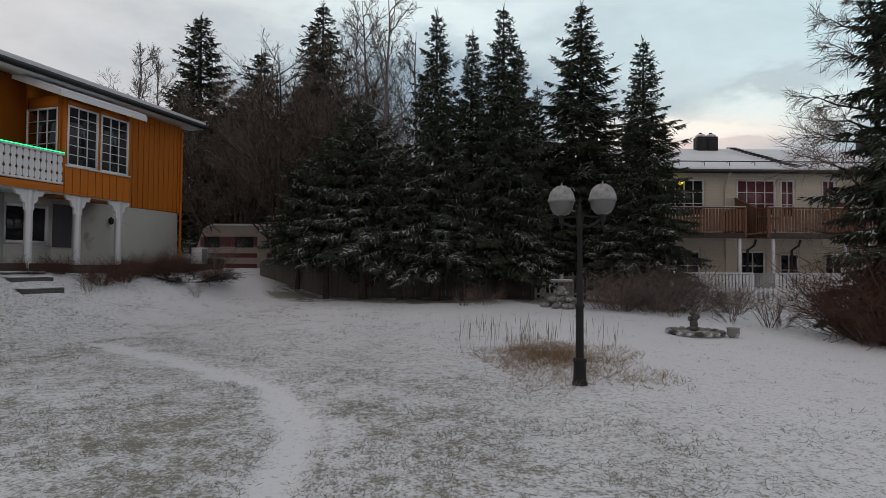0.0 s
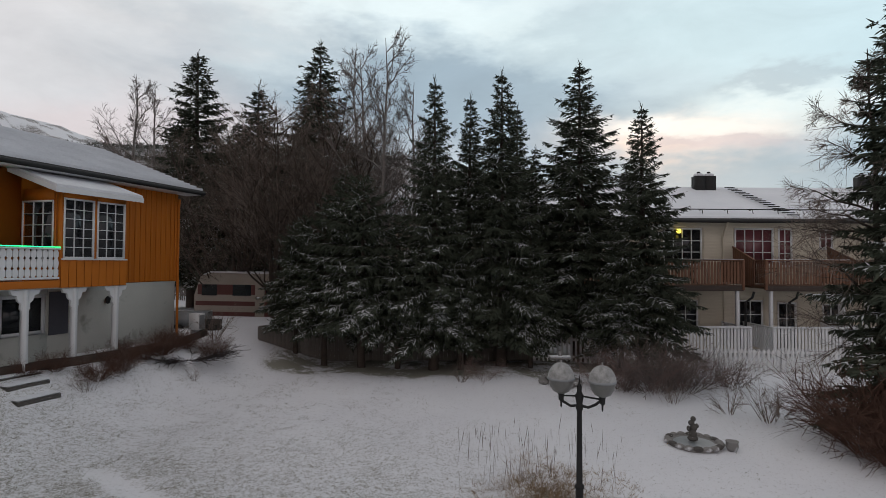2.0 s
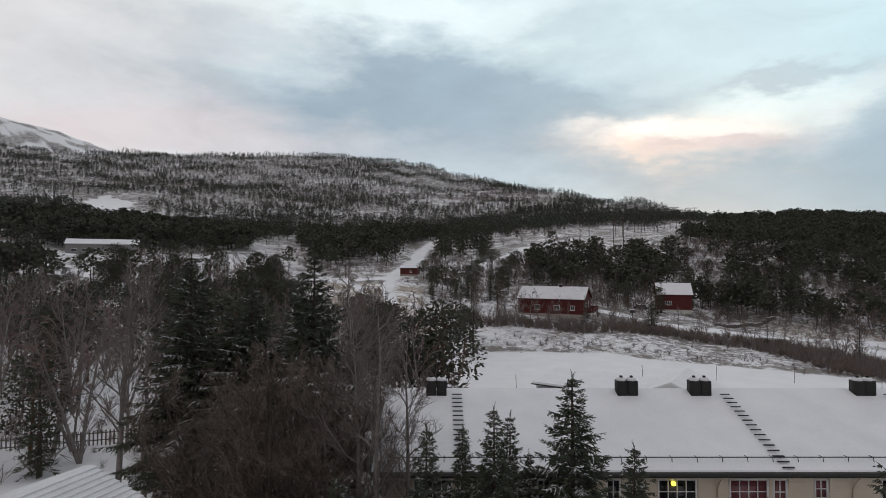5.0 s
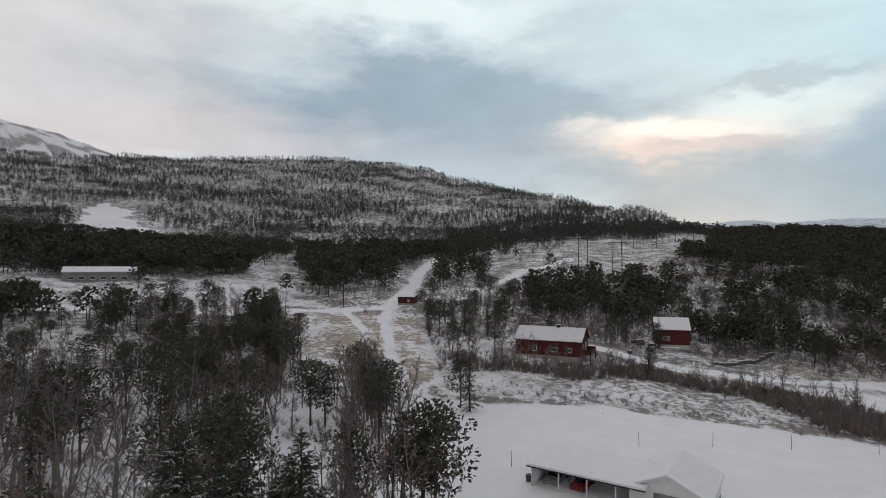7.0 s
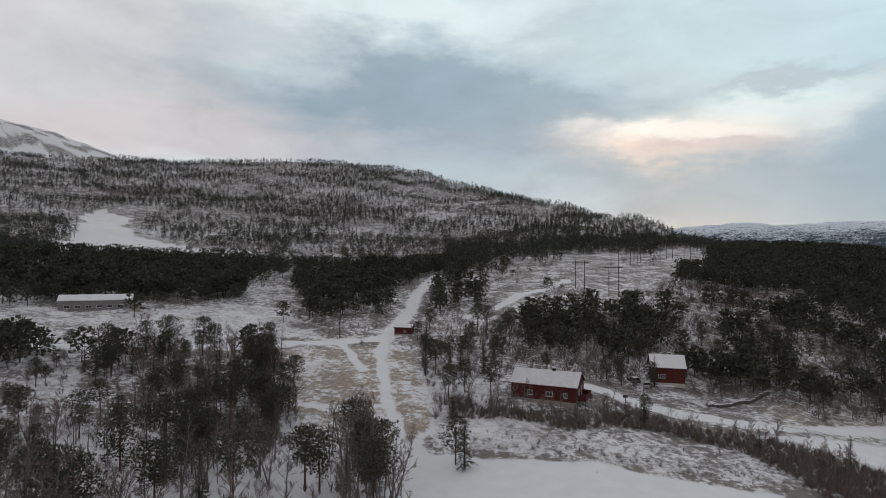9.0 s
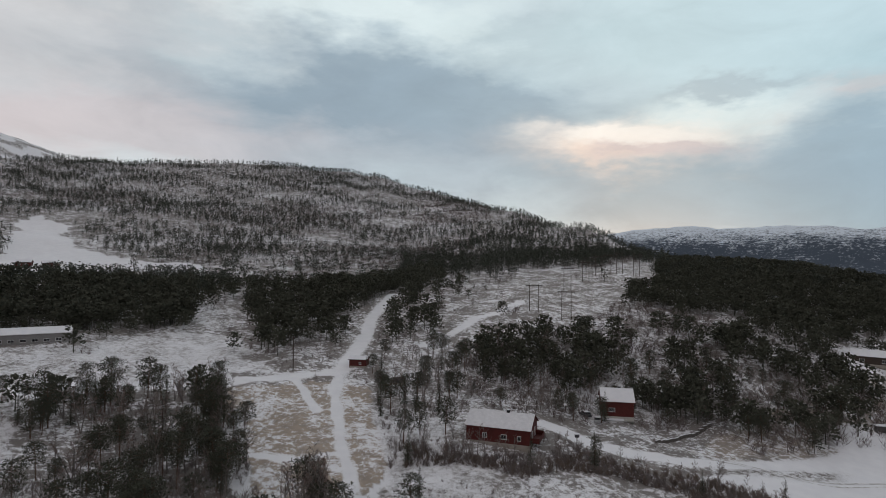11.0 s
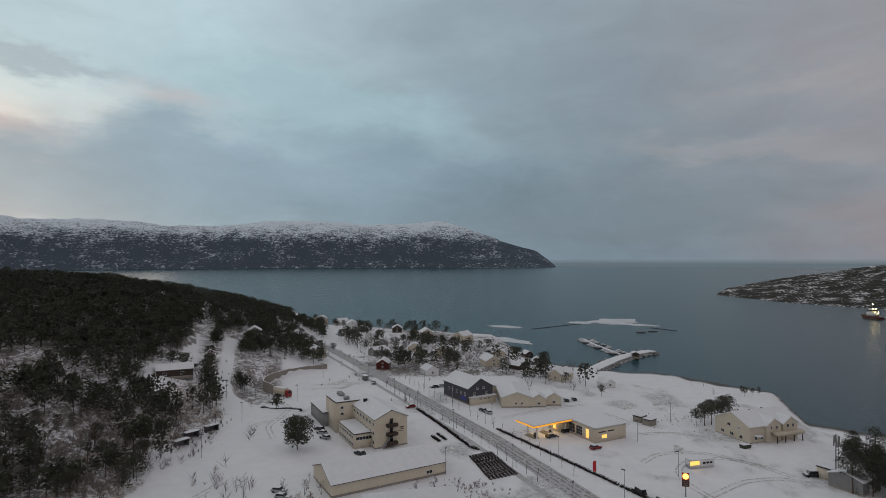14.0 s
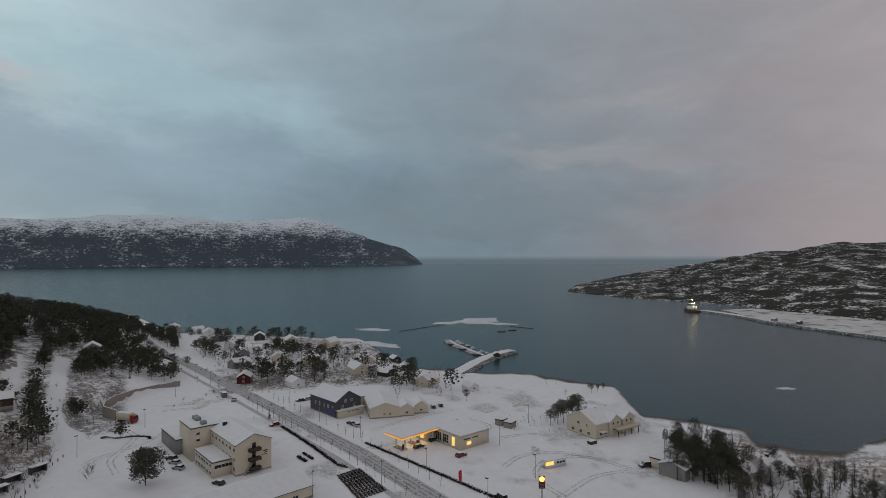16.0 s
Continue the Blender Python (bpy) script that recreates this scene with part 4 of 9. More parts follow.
def gable_house(name, x, y, z, turn, L, W, H, rise, wall, label, windows=(), chimneys=(), over=0.4, trim=None, base=None, group="", roof_snow=None, doors=(), category="house", panes=None, deep_base=1.5):
    """A house with its ridge along its own x axis: walls, plinth, two roof slopes under snow, windows, doors and chimneys.
    windows: (side f/b/l/r, along, sill, width, height, cols, rows); doors: (side, along, width, height, material)."""
    house = empty(name, x, y, z, turn, label, category, group)
    outline = [(-W / 2, 0), (W / 2, 0), (W / 2, H), (0, H + rise), (-W / 2, H)]
    part("wall", prism("wall", outline, -L / 2, L / 2, wall, "x"), None, house)
    bs = base or CONCRETE
    part("plinth", boxes_mesh("plinth", [(-L / 2 - 0.02, -W / 2 - 0.02, -deep_base, L / 2 + 0.02, W / 2 + 0.02, 0.35 if base is None else 0.5)], bs), None, house)
    trim = trim or WHITE_PAINT
    for k, o in enumerate(roof_slabs(L, W, H, rise, over, over, 0.02, 0.16)):
        r = part("roof", prism("roof", o, -L / 2 - over, L / 2 + over, trim, "x"), None, house)
        o2 = roof_slabs(L, W, H, rise, over - 0.03, over, 0.165, 0.25)[k]
        part("snow_cover", prism("snow_cover", o2, -L / 2 - over + 0.03, L / 2 + over - 0.03, roof_snow or ROOF_SNOW, "x"), None, r)
    place = {"f": (lambda u: (u, -W / 2 - 0.03), 0), "b": (lambda u: (u, W / 2 + 0.03), 180), "l": (lambda u: (-L / 2 - 0.03, u), -90), "r": (lambda u: (L / 2 + 0.03, u), 90)}
    for side, u, sill, w, h, *grid in windows:
        at, rot = place[side]
        cx, cy = at(u)
        window(house, cx, cy, sill, w, h, *(grid[:2] or (2, 1)), turn=rot, pane_mat=(grid[2] if len(grid) > 2 else panes), bar=0.05, edge=0.09)
    for side, u, w, h, mat in doors:
        at, rot = place[side]
        cx, cy = at(u)
        dob = part("door", boxes_mesh("door", [(-w / 2, -0.06, 0.0, w / 2, 0.03, h)], mat), None, house)
        dob.location, dob.rotation_euler = (cx, cy, 0.1), (0, 0, radians(rot))
    for cx, cy, cw, cd, top in chimneys:
        ch = blk("chimney", BLACK_METAL, house, (cx - cw / 2, cy - cd / 2, H + rise * 0.4), (cx + cw / 2, cy + cd / 2, H + rise + top))
        blk("chimney_cap", ROOF_SNOW, house, (cx - cw / 2 - 0.03, cy - cd / 2 - 0.03, H + rise + top), (cx + cw / 2 + 0.03, cy + cd / 2 + 0.03, H + rise + top + 0.09))
    return house


# ---------------------------------------------------------------- plants


class Bag:
    """Gathers triangles for one mesh."""

    def __init__(self):
        self.v, self.f, self.n = [], [], 0

    def add(self, v, f):
        self.v.append(np.asarray(v, float))
        self.f.append(np.asarray(f, int) + self.n)
        self.n += len(v)

    def kites(self, at, along, side, length, width, back=0.35):
        """Pointed blades: from at along a way, widest at a third."""
        at, along, side = (np.asarray(a, float) for a in (at, along, side))
        L, w = np.asarray(length, float)[:, None], np.asarray(width, float)[:, None]
        mid = at + along * L * back
        v = np.stack([at, mid + side * w / 2, at + along * L, mid - side * w / 2], 1).reshape(-1, 3)
        k = np.arange(len(at))[:, None] * 4
        self.add(v, np.concatenate([k + [[0, 1, 2]], k + [[0, 2, 3]]]))

    def mesh(self, name, mat):
        return mesh_of(name, np.concatenate(self.v), np.concatenate(self.f), [mat])


def unit(v):
    return v / (np.linalg.norm(v, axis=-1, keepdims=True) + 1e-9)


def spruce_meshes(H, R, seed, levels=22, per=7, dense=13, foot=0.08, snowy=0.25, droop=0.30, power=0.85):
    """Trunk, needles and snow of a spruce: whorls of drooping boughs with combs of hanging twigs."""
    rng = np.random.default_rng(seed)
    trunk = Bag()
    bend = rng.normal(0, 0.04, (9, 2)).cumsum(0) * 0.4
    pts = np.c_[bend, np.linspace(0, H, 9)]
    trunk.add(*tube_arrays(pts, np.linspace(0.018 * H + 0.03, 0.012, 9), 7))
    green, white = Bag(), Bag()
    for lv in range(levels * 2):
        minor = lv % 2 == 1
        k = (lv / 2 + rng.uniform(-0.12, 0.12)) / levels
        k = min(max(k, 0.0), 0.975)
        z0 = H * (foot + (1 - foot) * k)
        reach = R * (1 - k) ** power * (0.72 + 0.28 * min(1, k / 0.10)) + 0.10
        n = int(rng.integers(2, 5)) if minor else max(4, int(per * (1.1 - 0.55 * k)))
        turn0 = rng.uniform(0, 6.28)
        for b in range(n):
            a = turn0 + 2 * np.pi * b / n + rng.normal(0, 0.3)
            L = reach * (rng.uniform(0.35, 0.7) if minor else rng.uniform(0.7, 1.25))
            out = np.array([math.cos(a), math.sin(a), 0])
            left = np.array([-out[1], out[0], 0])
            rise = 0.75 * k - 0.05 + rng.normal(0, 0.06)
            s = np.linspace(0, 1, 6)
            fall = droop * (1 - 0.6 * k) * rng.uniform(0.7, 1.3)
            path = np.outer(s * L, out) + np.c_[np.zeros(6), np.zeros(6), z0 + L * (rise * s - fall * 2.2 * s**2 + fall * 1.35 * s**3)]
            path[:, :2] += np.interp(z0, pts[:, 2], pts[:, 0]), np.interp(z0, pts[:, 2], pts[:, 1])
            trunk.add(*tube_arrays(path[[0, 2, 5]], np.array([0.012 + 0.008 * L, 0.008, 0.003]), 3))
            m = max(4, int(dense * L + 3))
            t = np.sort(rng.uniform(0.10, 1.0, m))
            base = np.stack([np.interp(t, s, path[:, c]) for c in range(3)], 1)
            tw = (0.40 * L * (1.05 - t) + 0.10) * rng.uniform(0.6, 1.25, m)
            tw = np.minimum(tw, 0.55)
            load = rng.random() < snowy * (1.3 - 0.8 * k)
            for sign in (-1, 1):
                way = unit(out * rng.uniform(0.5, 1.0, (m, 1)) + left * sign * rng.uniform(0.45, 0.95, (m, 1)) + np.array([0, 0, 1]) * (rng.uniform(-0.45, 0.12, (m, 1)) - 0.15 * (1 - k)))
                flat = unit(np.cross(way, rng.normal(0, 0.5, (m, 3)) + [0, 0, 1]))
                green.kites(base, way, flat, tw, 0.04 + 0.09 * tw)
                for f0 in (0.3, 0.55, 0.8):
                    at = base + way * (tw * f0)[:, None]
                    down = unit(way * 0.7 + rng.normal(0, 0.35, (m, 3)) + [0, 0, -0.40 * (1 - 0.7 * k)])
                    green.kites(at, down, unit(np.cross(down, rng.normal(0, 1, (m, 3)))), tw * 0.5, 0.022 + 0.06 * tw)
                q = (rng.random(m) < (0.75 if load else 0.05) * (0.25 + t)).nonzero()[0]
                if len(q) and snowy:
                    up = unit(np.cross(way[q], rng.normal(0, 0.25, (len(q), 3)) + [0, 0, 1]))
                    white.kites(base[q] + [0, 0, 0.015], way[q], up, tw[q] * 0.8, 0.022 + 0.06 * tw[q])
                    d2 = unit(way[q] * 0.8 + rng.normal(0, 0.3, (len(q), 3)) + [0, 0, -0.3])
                    white.kites(base[q] + way[q] * (tw[q] * 0.5)[:, None] + [0, 0, 0.015], d2, unit(np.cross(d2, rng.normal(0, 0.4, (len(q), 3)) + [0, 0, 1])), tw[q] * 0.45, 0.02 + 0.045 * tw[q])
            tip = path[-1][None]
            end = unit(path[-1] - path[-2])
            green.kites(tip - end * 0.10, end[None], left[None], [0.14 + 0.12 * L], [0.06])
    m = 14
    green.kites(np.c_[np.zeros((m, 2)), H - rng.uniform(0.0, 0.5, m)] + np.r_[bend[-1], 0], unit(np.c_[rng.normal(0, 0.35, (m, 2)), np.full(m, 1.0)]), unit(rng.normal(0, 1, (m, 3))), rng.uniform(0.15, 0.35, m), np.full(m, 0.03))
    return trunk.mesh("trunk", BARK), green.mesh("crown", NEEDLES), (white.mesh("snow_load", BRANCH_SNOW) if white.v else None)


def bare_meshes(H, spread, seed, stems=1, limbs=12, subs=7, twigs=9, first=0.25, weep=0.0, up=0.8, bark=None, twig_mat=None, fine=1.0):
    """Trunk and twigs of a leafless tree."""
    rng = np.random.default_rng(seed)
    trunk, tips = Bag(), Bag()
    for st in range(stems):
        lean = rng.normal(0, 0.05 + 0.22 * (stems > 1), 2)
        s = np.linspace(0, 1, 8)
        hh = H * rng.uniform(0.75, 1.0) if stems > 1 else H
        pts = np.c_[lean[0] * s * hh * 0.8 + rng.normal(0, 0.01 * H, 8).cumsum() * s, lean[1] * s * hh * 0.8 + rng.normal(0, 0.01 * H, 8).cumsum() * s, s * hh]
        r0 = 0.012 * hh + 0.02
        trunk.add(*tube_arrays(pts, r0 * (1 - 0.93 * s), 6))
        for b in range(limbs):
            k = first + (0.97 - first) * (b + rng.uniform(0, 1)) / limbs
            base = np.array([np.interp(k, s, pts[:, c]) for c in range(3)])
            a = rng.uniform(0, 6.28)
            L = spread * (1.12 - k) * rng.uniform(0.65, 1.2) + 0.12 * spread
            way = unit(np.array([math.cos(a), math.sin(a), up * rng.uniform(0.6, 1.4)]))
            q = np.linspace(0, 1, 5)
            path = base + np.outer(q * L, way) + np.c_[np.zeros(5), np.zeros(5), L * 0.25 * q**2 - weep * L * q**2]
            path[1:] += rng.normal(0, 0.03 * L, (4, 3))
            trunk.add(*tube_arrays(path, r0 * 0.42 * (1 - k * 0.6) * (1 - 0.85 * q), 4))
            for c in range(subs):
                k2 = 0.2 + 0.8 * (c + rng.uniform(0, 1)) / subs
                b2 = np.array([np.interp(k2, q, path[:, d]) for d in range(3)])
                w2 = unit(way + rng.normal(0, 0.55, 3) + [0, 0, 0.25 - weep])
                L2 = L * 0.55 * (1.15 - 0.6 * k2) * rng.uniform(0.6, 1.2)
                end = b2 + w2 * L2 + [0, 0, -weep * L2 * 0.5]
                trunk.add(*tube_arrays([b2, (b2 + end) / 2 + rng.normal(0, 0.04 * L2, 3), end], np.array([0.009, 0.007, 0.004]) * fine, 3))
                m = twigs
                t = rng.uniform(0.1, 1.0, m)
                at = b2 + np.outer(t, end - b2)
                w3 = unit(w2 + rng.normal(0, 0.6, (m, 3)) + [0, 0, 0.2 - 1.4 * weep])
                tips.kites(at, w3, unit(np.cross(w3, rng.normal(0, 1, (m, 3)))), L2 * rng.uniform(0.35, 0.8, m), np.full(m, 0.014 * fine), 0.3)
                w4 = unit(w3 + rng.normal(0, 0.5, (m, 3)))
                tips.kites(at + w3 * (L2 * 0.3), w4, unit(np.cross(w4, rng.normal(0, 1, (m, 3)))), L2 * rng.uniform(0.25, 0.5, m), np.full(m, 0.010 * fine), 0.3)
    return trunk.mesh("trunk", bark or BARK), tips.mesh("branchwork", twig_mat or TWIG)


def pine_meshes(H, R, seed, clumps=26, blades=46, first=0.42, blade=0.42, needle=None):
    """Trunk, limbs and needle clumps of a pine with an open, uneven crown."""
    rng = np.random.default_rng(seed)
    trunk, green = Bag(), Bag()
    s = np.linspace(0, 1, 6)
    pts = np.c_[rng.normal(0, 0.012 * H, (6, 2)).cumsum(0) * s[:, None], s * H * 0.96]
    trunk.add(*tube_arrays(pts, (0.012 * H + 0.04) * (1 - 0.85 * s), 6))
    for c in range(clumps):
        k = first + (1 - first) * ((c + rng.uniform(0, 1)) / clumps) ** 0.9
        wide = R * math.sqrt(max(0.05, 1 - ((k - first - 0.28) / (1.02 - first - 0.15)) ** 2)) if k > first + 0.2 else R * (0.55 + 1.6 * (k - first))
        a = c * 2.4 + rng.normal(0, 0.4)
        d = wide * rng.uniform(0.35, 1.05) * (1 if k < 0.93 else 0.4)
        base = np.array([np.interp(k * 0.94, s, pts[:, q]) for q in range(3)])
        mid = base + [math.cos(a) * d, math.sin(a) * d, rng.uniform(0.0, 0.18) * d + 0.02 * H]
        trunk.add(*tube_arrays([base, (base + mid) / 2 + [0, 0, 0.05 * d], mid], np.array([0.05, 0.035, 0.015]) * H / 9, 3))
        size = R * rng.uniform(0.28, 0.46)
        n = blades
        p = unit(rng.normal(0, 1, (n, 3))) * [1.15, 1.15, 0.62] * (rng.uniform(0.15, 1, (n, 1)) ** 0.5) * size
        way = unit(p / size + rng.normal(0, 0.45, (n, 3)) + [0, 0, 0.25])
        green.kites(mid + p, way, unit(np.cross(way, rng.normal(0, 1, (n, 3)))), blade * rng.uniform(0.6, 1.2, n) * (0.5 + 0.5 * R / 2), blade * rng.uniform(0.35, 0.7, n), 0.5)
    return trunk.mesh("trunk", PINE_BARK), green.mesh("crown", needle or PINE_NEEDLES)


def tree_thing(name, meshes, names, x, y, z, turn, size, label, category, group=""):
    t = empty(name, x, y, z, turn, label, category, group)
    t.scale = (size,) * 3 if isinstance(size, (int, float)) else size
    for me, nm in zip(meshes, names):
        if me:
            p = part(nm, me, None, t)
            if nm == "branchwork":
                p["kind"] = "stuff"
    return t


def scaled_copy(ob, x, y, z, turn, size):
    c = copy_thing(ob, pose(x, y, z, 0, 0, turn))
    c.scale = (size,) * 3 if isinstance(size, (int, float)) else size
    return c


def many(protos, places, sizes, turns, kinds, seed=0):
    """One big array of verts and triangles with a prototype's copy at every place."""
    V, F, n = [], [], 0
    for k, (pv, pf) in enumerate(protos):
        q = (kinds == k).nonzero()[0]
        if not len(q):
            continue
        c, s = np.cos(turns[q]), np.sin(turns[q])
        sz = sizes[q]
        x = (pv[None, :, 0] * c[:, None] - pv[None, :, 1] * s[:, None]) * sz[:, None] + places[q, 0][:, None]
        y = (pv[None, :, 0] * s[:, None] + pv[None, :, 1] * c[:, None]) * sz[:, None] + places[q, 1][:, None]
        z = pv[None, :, 2] * sz[:, None] + places[q, 2][:, None]
        V.append(np.stack([x, y, z], -1).reshape(-1, 3))
        F.append((pf[None] + (np.arange(len(q)) * len(pv))[:, None, None]).reshape(-1, 3) + n)
        n += len(V[-1])
    return np.concatenate(V), np.concatenate(F)


def mesh_arrays(me):
    v = np.empty(len(me.vertices) * 3, np.float32)
    me.vertices.foreach_get("co", v)
    f = np.empty(len(me.loops), np.int32)
    me.loops.foreach_get("vertex_index", f)
    return v.reshape(-1, 3).astype(float), f.reshape(-1, 3)

# ---------------------------------------------------------------- trees of the garden
tall = [spruce_meshes(10, 2.15, s, 29, 8, 15, 0.13, 0.44, 0.30, 0.88) for s in (1, 2, 3)]
broad = [spruce_meshes(6.4, 2.2, s, 15, 8, 15, 0.28, 0.70, 0.34, 0.70) for s in (4, 5)]
PARTS_S = ("trunk", "crown", "snow_load")
for n, (x, y, top, wide) in enumerate([(-0.25, 17.9, 9.7, 0.9), (0.9, 18.8, 9.5, 0.78), (1.96, 18.5, 10.2, 0.95), (2.75, 20.2, 9.5, 0.8), (3.5, 20.4, 8.1, 0.8), (4.95, 19.8, 11.0, 1.18), (6.55, 18.2, 9.0, 1.05)]):
    z = ground_at(x, y) - 0.1
    h = (top - z) / 10
    tree_thing("spruce_tree", tall[n % 3], PARTS_S, x, y, z, 50 * n, (h * wide, h * wide, h), "tall dark spruce with snow-dusted drooping boughs", "tree", "spruces along the fence")
for n, (x, y, top, wide) in enumerate([(-5.0, 19.2, 5.2, 0.78), (-3.9, 18.6, 5.8, 0.82), (-2.6, 18.2, 6.7, 0.9), (-1.4, 18.0, 5.2, 0.85), (-5.2, 20.9, 5.6, 0.75), (-3.5, 20.3, 7.0, 0.9), (0.6, 17.9, 4.6, 0.75), (2.9, 18.2, 4.8, 0.8), (5.8, 17.9, 4.4, 0.85)]):
    z = ground_at(x, y) - 0.1
    h = (top - z) / 6.4
    tree_thing("spruce_tree", broad[n % 2], PARTS_S, x, y, z, 70 * n + 20, (h * wide * 1.05, h * wide * 1.05, h), "bushy low spruce with clumps of snow on its boughs", "tree", "spruces along the fence")
for n, (x, y, top, wide) in enumerate([(-13.8, 31.1, 15.5, 1.6), (-6.5, 29.6, 15.5, 1.45), (-10.4, 31.5, 13.6, 1.9), (-8.2, 33.0, 13.0, 1.8), (-12.2, 33.0, 12.0, 1.9)]):
    z = ground_at(x, y) - 0.1
    h = (top - z) / 10
    tree_thing("spruce_tree", tall[(n + 1) % 3], PARTS_S, x, y, z, 40 * n, (h * wide * 0.8, h * wide * 0.8, h), "tall dark spruce behind the parked caravan", "tree", "spruces behind the house")
x, y = 10.15, 11.7
z = ground_at(x, y) - 0.1
big = spruce_meshes(10.8, 2.1, 9, 27, 8, 15, 0.10, 0.16, 0.28, 0.66)
tree_thing("spruce_tree", big, PARTS_S, x, y, z, 0, 1.0, "large dense spruce beside the lawn", "tree")

BT = ("trunk", "branchwork")
willow = bare_meshes(10.8, 4.4, 11, 6, 15, 8, 8, 0.16, 0.0, 0.8, BARK, TWIG, 1.1)
tree_thing("bare_tree", willow, BT, -7.2, 24.2, 0.4, 0, 1.0, "leafless many-stemmed tree with grey-brown twigs", "tree", "bare garden trees")
tree_thing("bare_tree", willow, BT, -4.6, 25.8, 0.2, 130, 0.95, "leafless many-stemmed tree with grey-brown twigs", "tree", "bare garden trees")
tree_thing("bare_tree", willow, BT, -9.8, 26.6, 0.4, 220, 0.9, "leafless many-stemmed tree with grey-brown twigs", "tree", "bare garden trees")
birch = [bare_meshes(13, 3.4, s, 1, 20, 8, 9, 0.25, 0.05, 1.0, BIRCH_BARK, PALE_TWIG, 1.5) for s in (14, 15)]
for n, (x, y, top) in enumerate([(-2.3, 22.3, 12.9), (-3.3, 23.6, 12.6), (-1.2, 24.0, 11.6), (-19.0, 33.4, 15.0), (-17.2, 33.0, 14.0), (-4.3, 30.5, 15.0)]):
    z = ground_at(x, y) - 0.1
    tree_thing("birch_tree", birch[n % 2], BT, x, y, z, 77 * n, (top - z) / 13, "tall leafless birch with frosted twigs", "tree", "birches behind the garden")
weeping = bare_meshes(8.8, 2.5, 17, 1, 26, 11, 18, 0.2, 0.42, 0.6, BARK, TWIG, 0.9)
tree_thing("birch_tree", weeping, BT, 9.75, 12.4, ground_at(9.75, 12.4) - 0.1, 40, 1.0, "leafless birch with hanging twigs growing through a spruce", "tree")


def shrub_mesh(name, H, R, stems, forks, seed, mat, wide=0.012, lean=0.6):
    """A leafless shrub: stems from one root that fork into twigs."""
    rng = np.random.default_rng(seed)
    b = Bag()
    a = rng.uniform(0, 6.28, stems)
    root = np.c_[np.cos(a), np.sin(a), np.zeros(stems)] * (R * 0.35 * rng.uniform(0, 1, stems) ** 0.5)[:, None]
    way = unit(np.c_[np.cos(a) * lean, np.sin(a) * lean, np.ones(stems)] + rng.normal(0, 0.25, (stems, 3)))
    L = H * rng.uniform(0.6, 1.1, stems)
    b.kites(root, way, unit(np.cross(way, rng.normal(0, 1, (stems, 3)))), L, np.full(stems, wide * 1.8), 0.15)
    for f in range(forks):
        t = rng.uniform(0.25, 0.95, stems)
        at = root + way * (L * t)[:, None]
        w2 = unit(way + rng.normal(0, 0.55, (stems, 3)) + [0, 0, -0.1])
        l2 = L * rng.uniform(0.25, 0.6, stems)
        b.kites(at, w2, unit(np.cross(w2, rng.normal(0, 1, (stems, 3)))), l2, np.full(stems, wide * 1.2), 0.2)
        w3 = unit(w2 + rng.normal(0, 0.6, (stems, 3)))
        b.kites(at + w2 * (l2 * 0.5)[:, None], w3, unit(np.cross(w3, rng.normal(0, 1, (stems, 3)))), l2 * 0.6, np.full(stems, wide), 0.2)
    return b.mesh(name, mat)


def shrub(name, me, x, y, size, turn, label, category="shrub", group="", sink=0.03):
    ob = new(name, me)
    ob.matrix_basis = pose(x, y, ground_at(x, y) - sink, 0, 0, turn)
    ob.scale = (size,) * 3 if isinstance(size, (int, float)) else size
    return tagged(ob, label, category, group)


red_bush = [shrub_mesh("red_bush", 1.4, 1.1, 46, 6, s, RED_TWIG, 0.007, 0.95) for s in (21, 22)]
dark_bush = [shrub_mesh("dark_bush", 1.5, 1.0, 130, 7, s, BRUSH, 0.012, 0.8) for s in (23, 24)]
thin_bush = [shrub_mesh("thin_bush", 1.0, 0.5, 22, 5, s, TWIG, 0.010, 0.5) for s in (25, 26)]
snow_bush = [shrub_mesh("snow_bush", 1.25, 0.9, 60, 6, s, PALE_TWIG, 0.012, 0.8) for s in (27, 28)]
for n, (x, y, s) in enumerate([(4.6, 15.8, 0.9), (5.5, 15.6, 1.05), (6.4, 15.9, 1.1), (7.3, 16.2, 0.95), (6.0, 16.6, 1.1), (8.3, 16.9, 0.8)]):
    shrub("berry_shrub", red_bush[n % 2], x, y, s, 60 * n, "dense leafless shrub with reddish snow-dusted twigs", group="shrubs by the fence")
    if n != 3:
        shrub("berry_shrub", snow_bush[n % 2], x + 0.4, y - 0.2, s * 0.95, 45 * n, "leafless shrub with frosted twigs", group="shrubs by the fence")
for n, (x, y, s) in enumerate([(8.6, 11.0, 1.05), (9.3, 10.6, 1.15), (8.9, 11.9, 1.1), (10.0, 10.3, 1.2), (8.5, 10.3, 0.8), (9.4, 9.5, 0.9)]):
    shrub("brush_shrub", dark_bush[n % 2], x, y, s, 50 * n, "dark tangled leafless brush under the spruce", group="brush by the lawn")
for n, (x, y, s) in enumerate([(-7.4, 18.2, 1.0), (7.0, 13.6, 0.75), (7.7, 13.1, 0.95), (8.2, 13.5, 0.8), (0.6, 16.3, 0.55), (1.2, 16.5, 0.6), (-8.0, 12.6, 0.5), (-8.2, 14.2, 0.55), (-7.9, 15.8, 0.6), (-8.3, 16.9, 0.6), (6.0, 14.4, 0.6)]):
    shrub("garden_shrub", (thin_bush + red_bush)[n % 3 if n in (4, 5) else n % 2], x, y, s, 80 * n, "small leafless garden shrub in the snow", group="small garden shrubs")
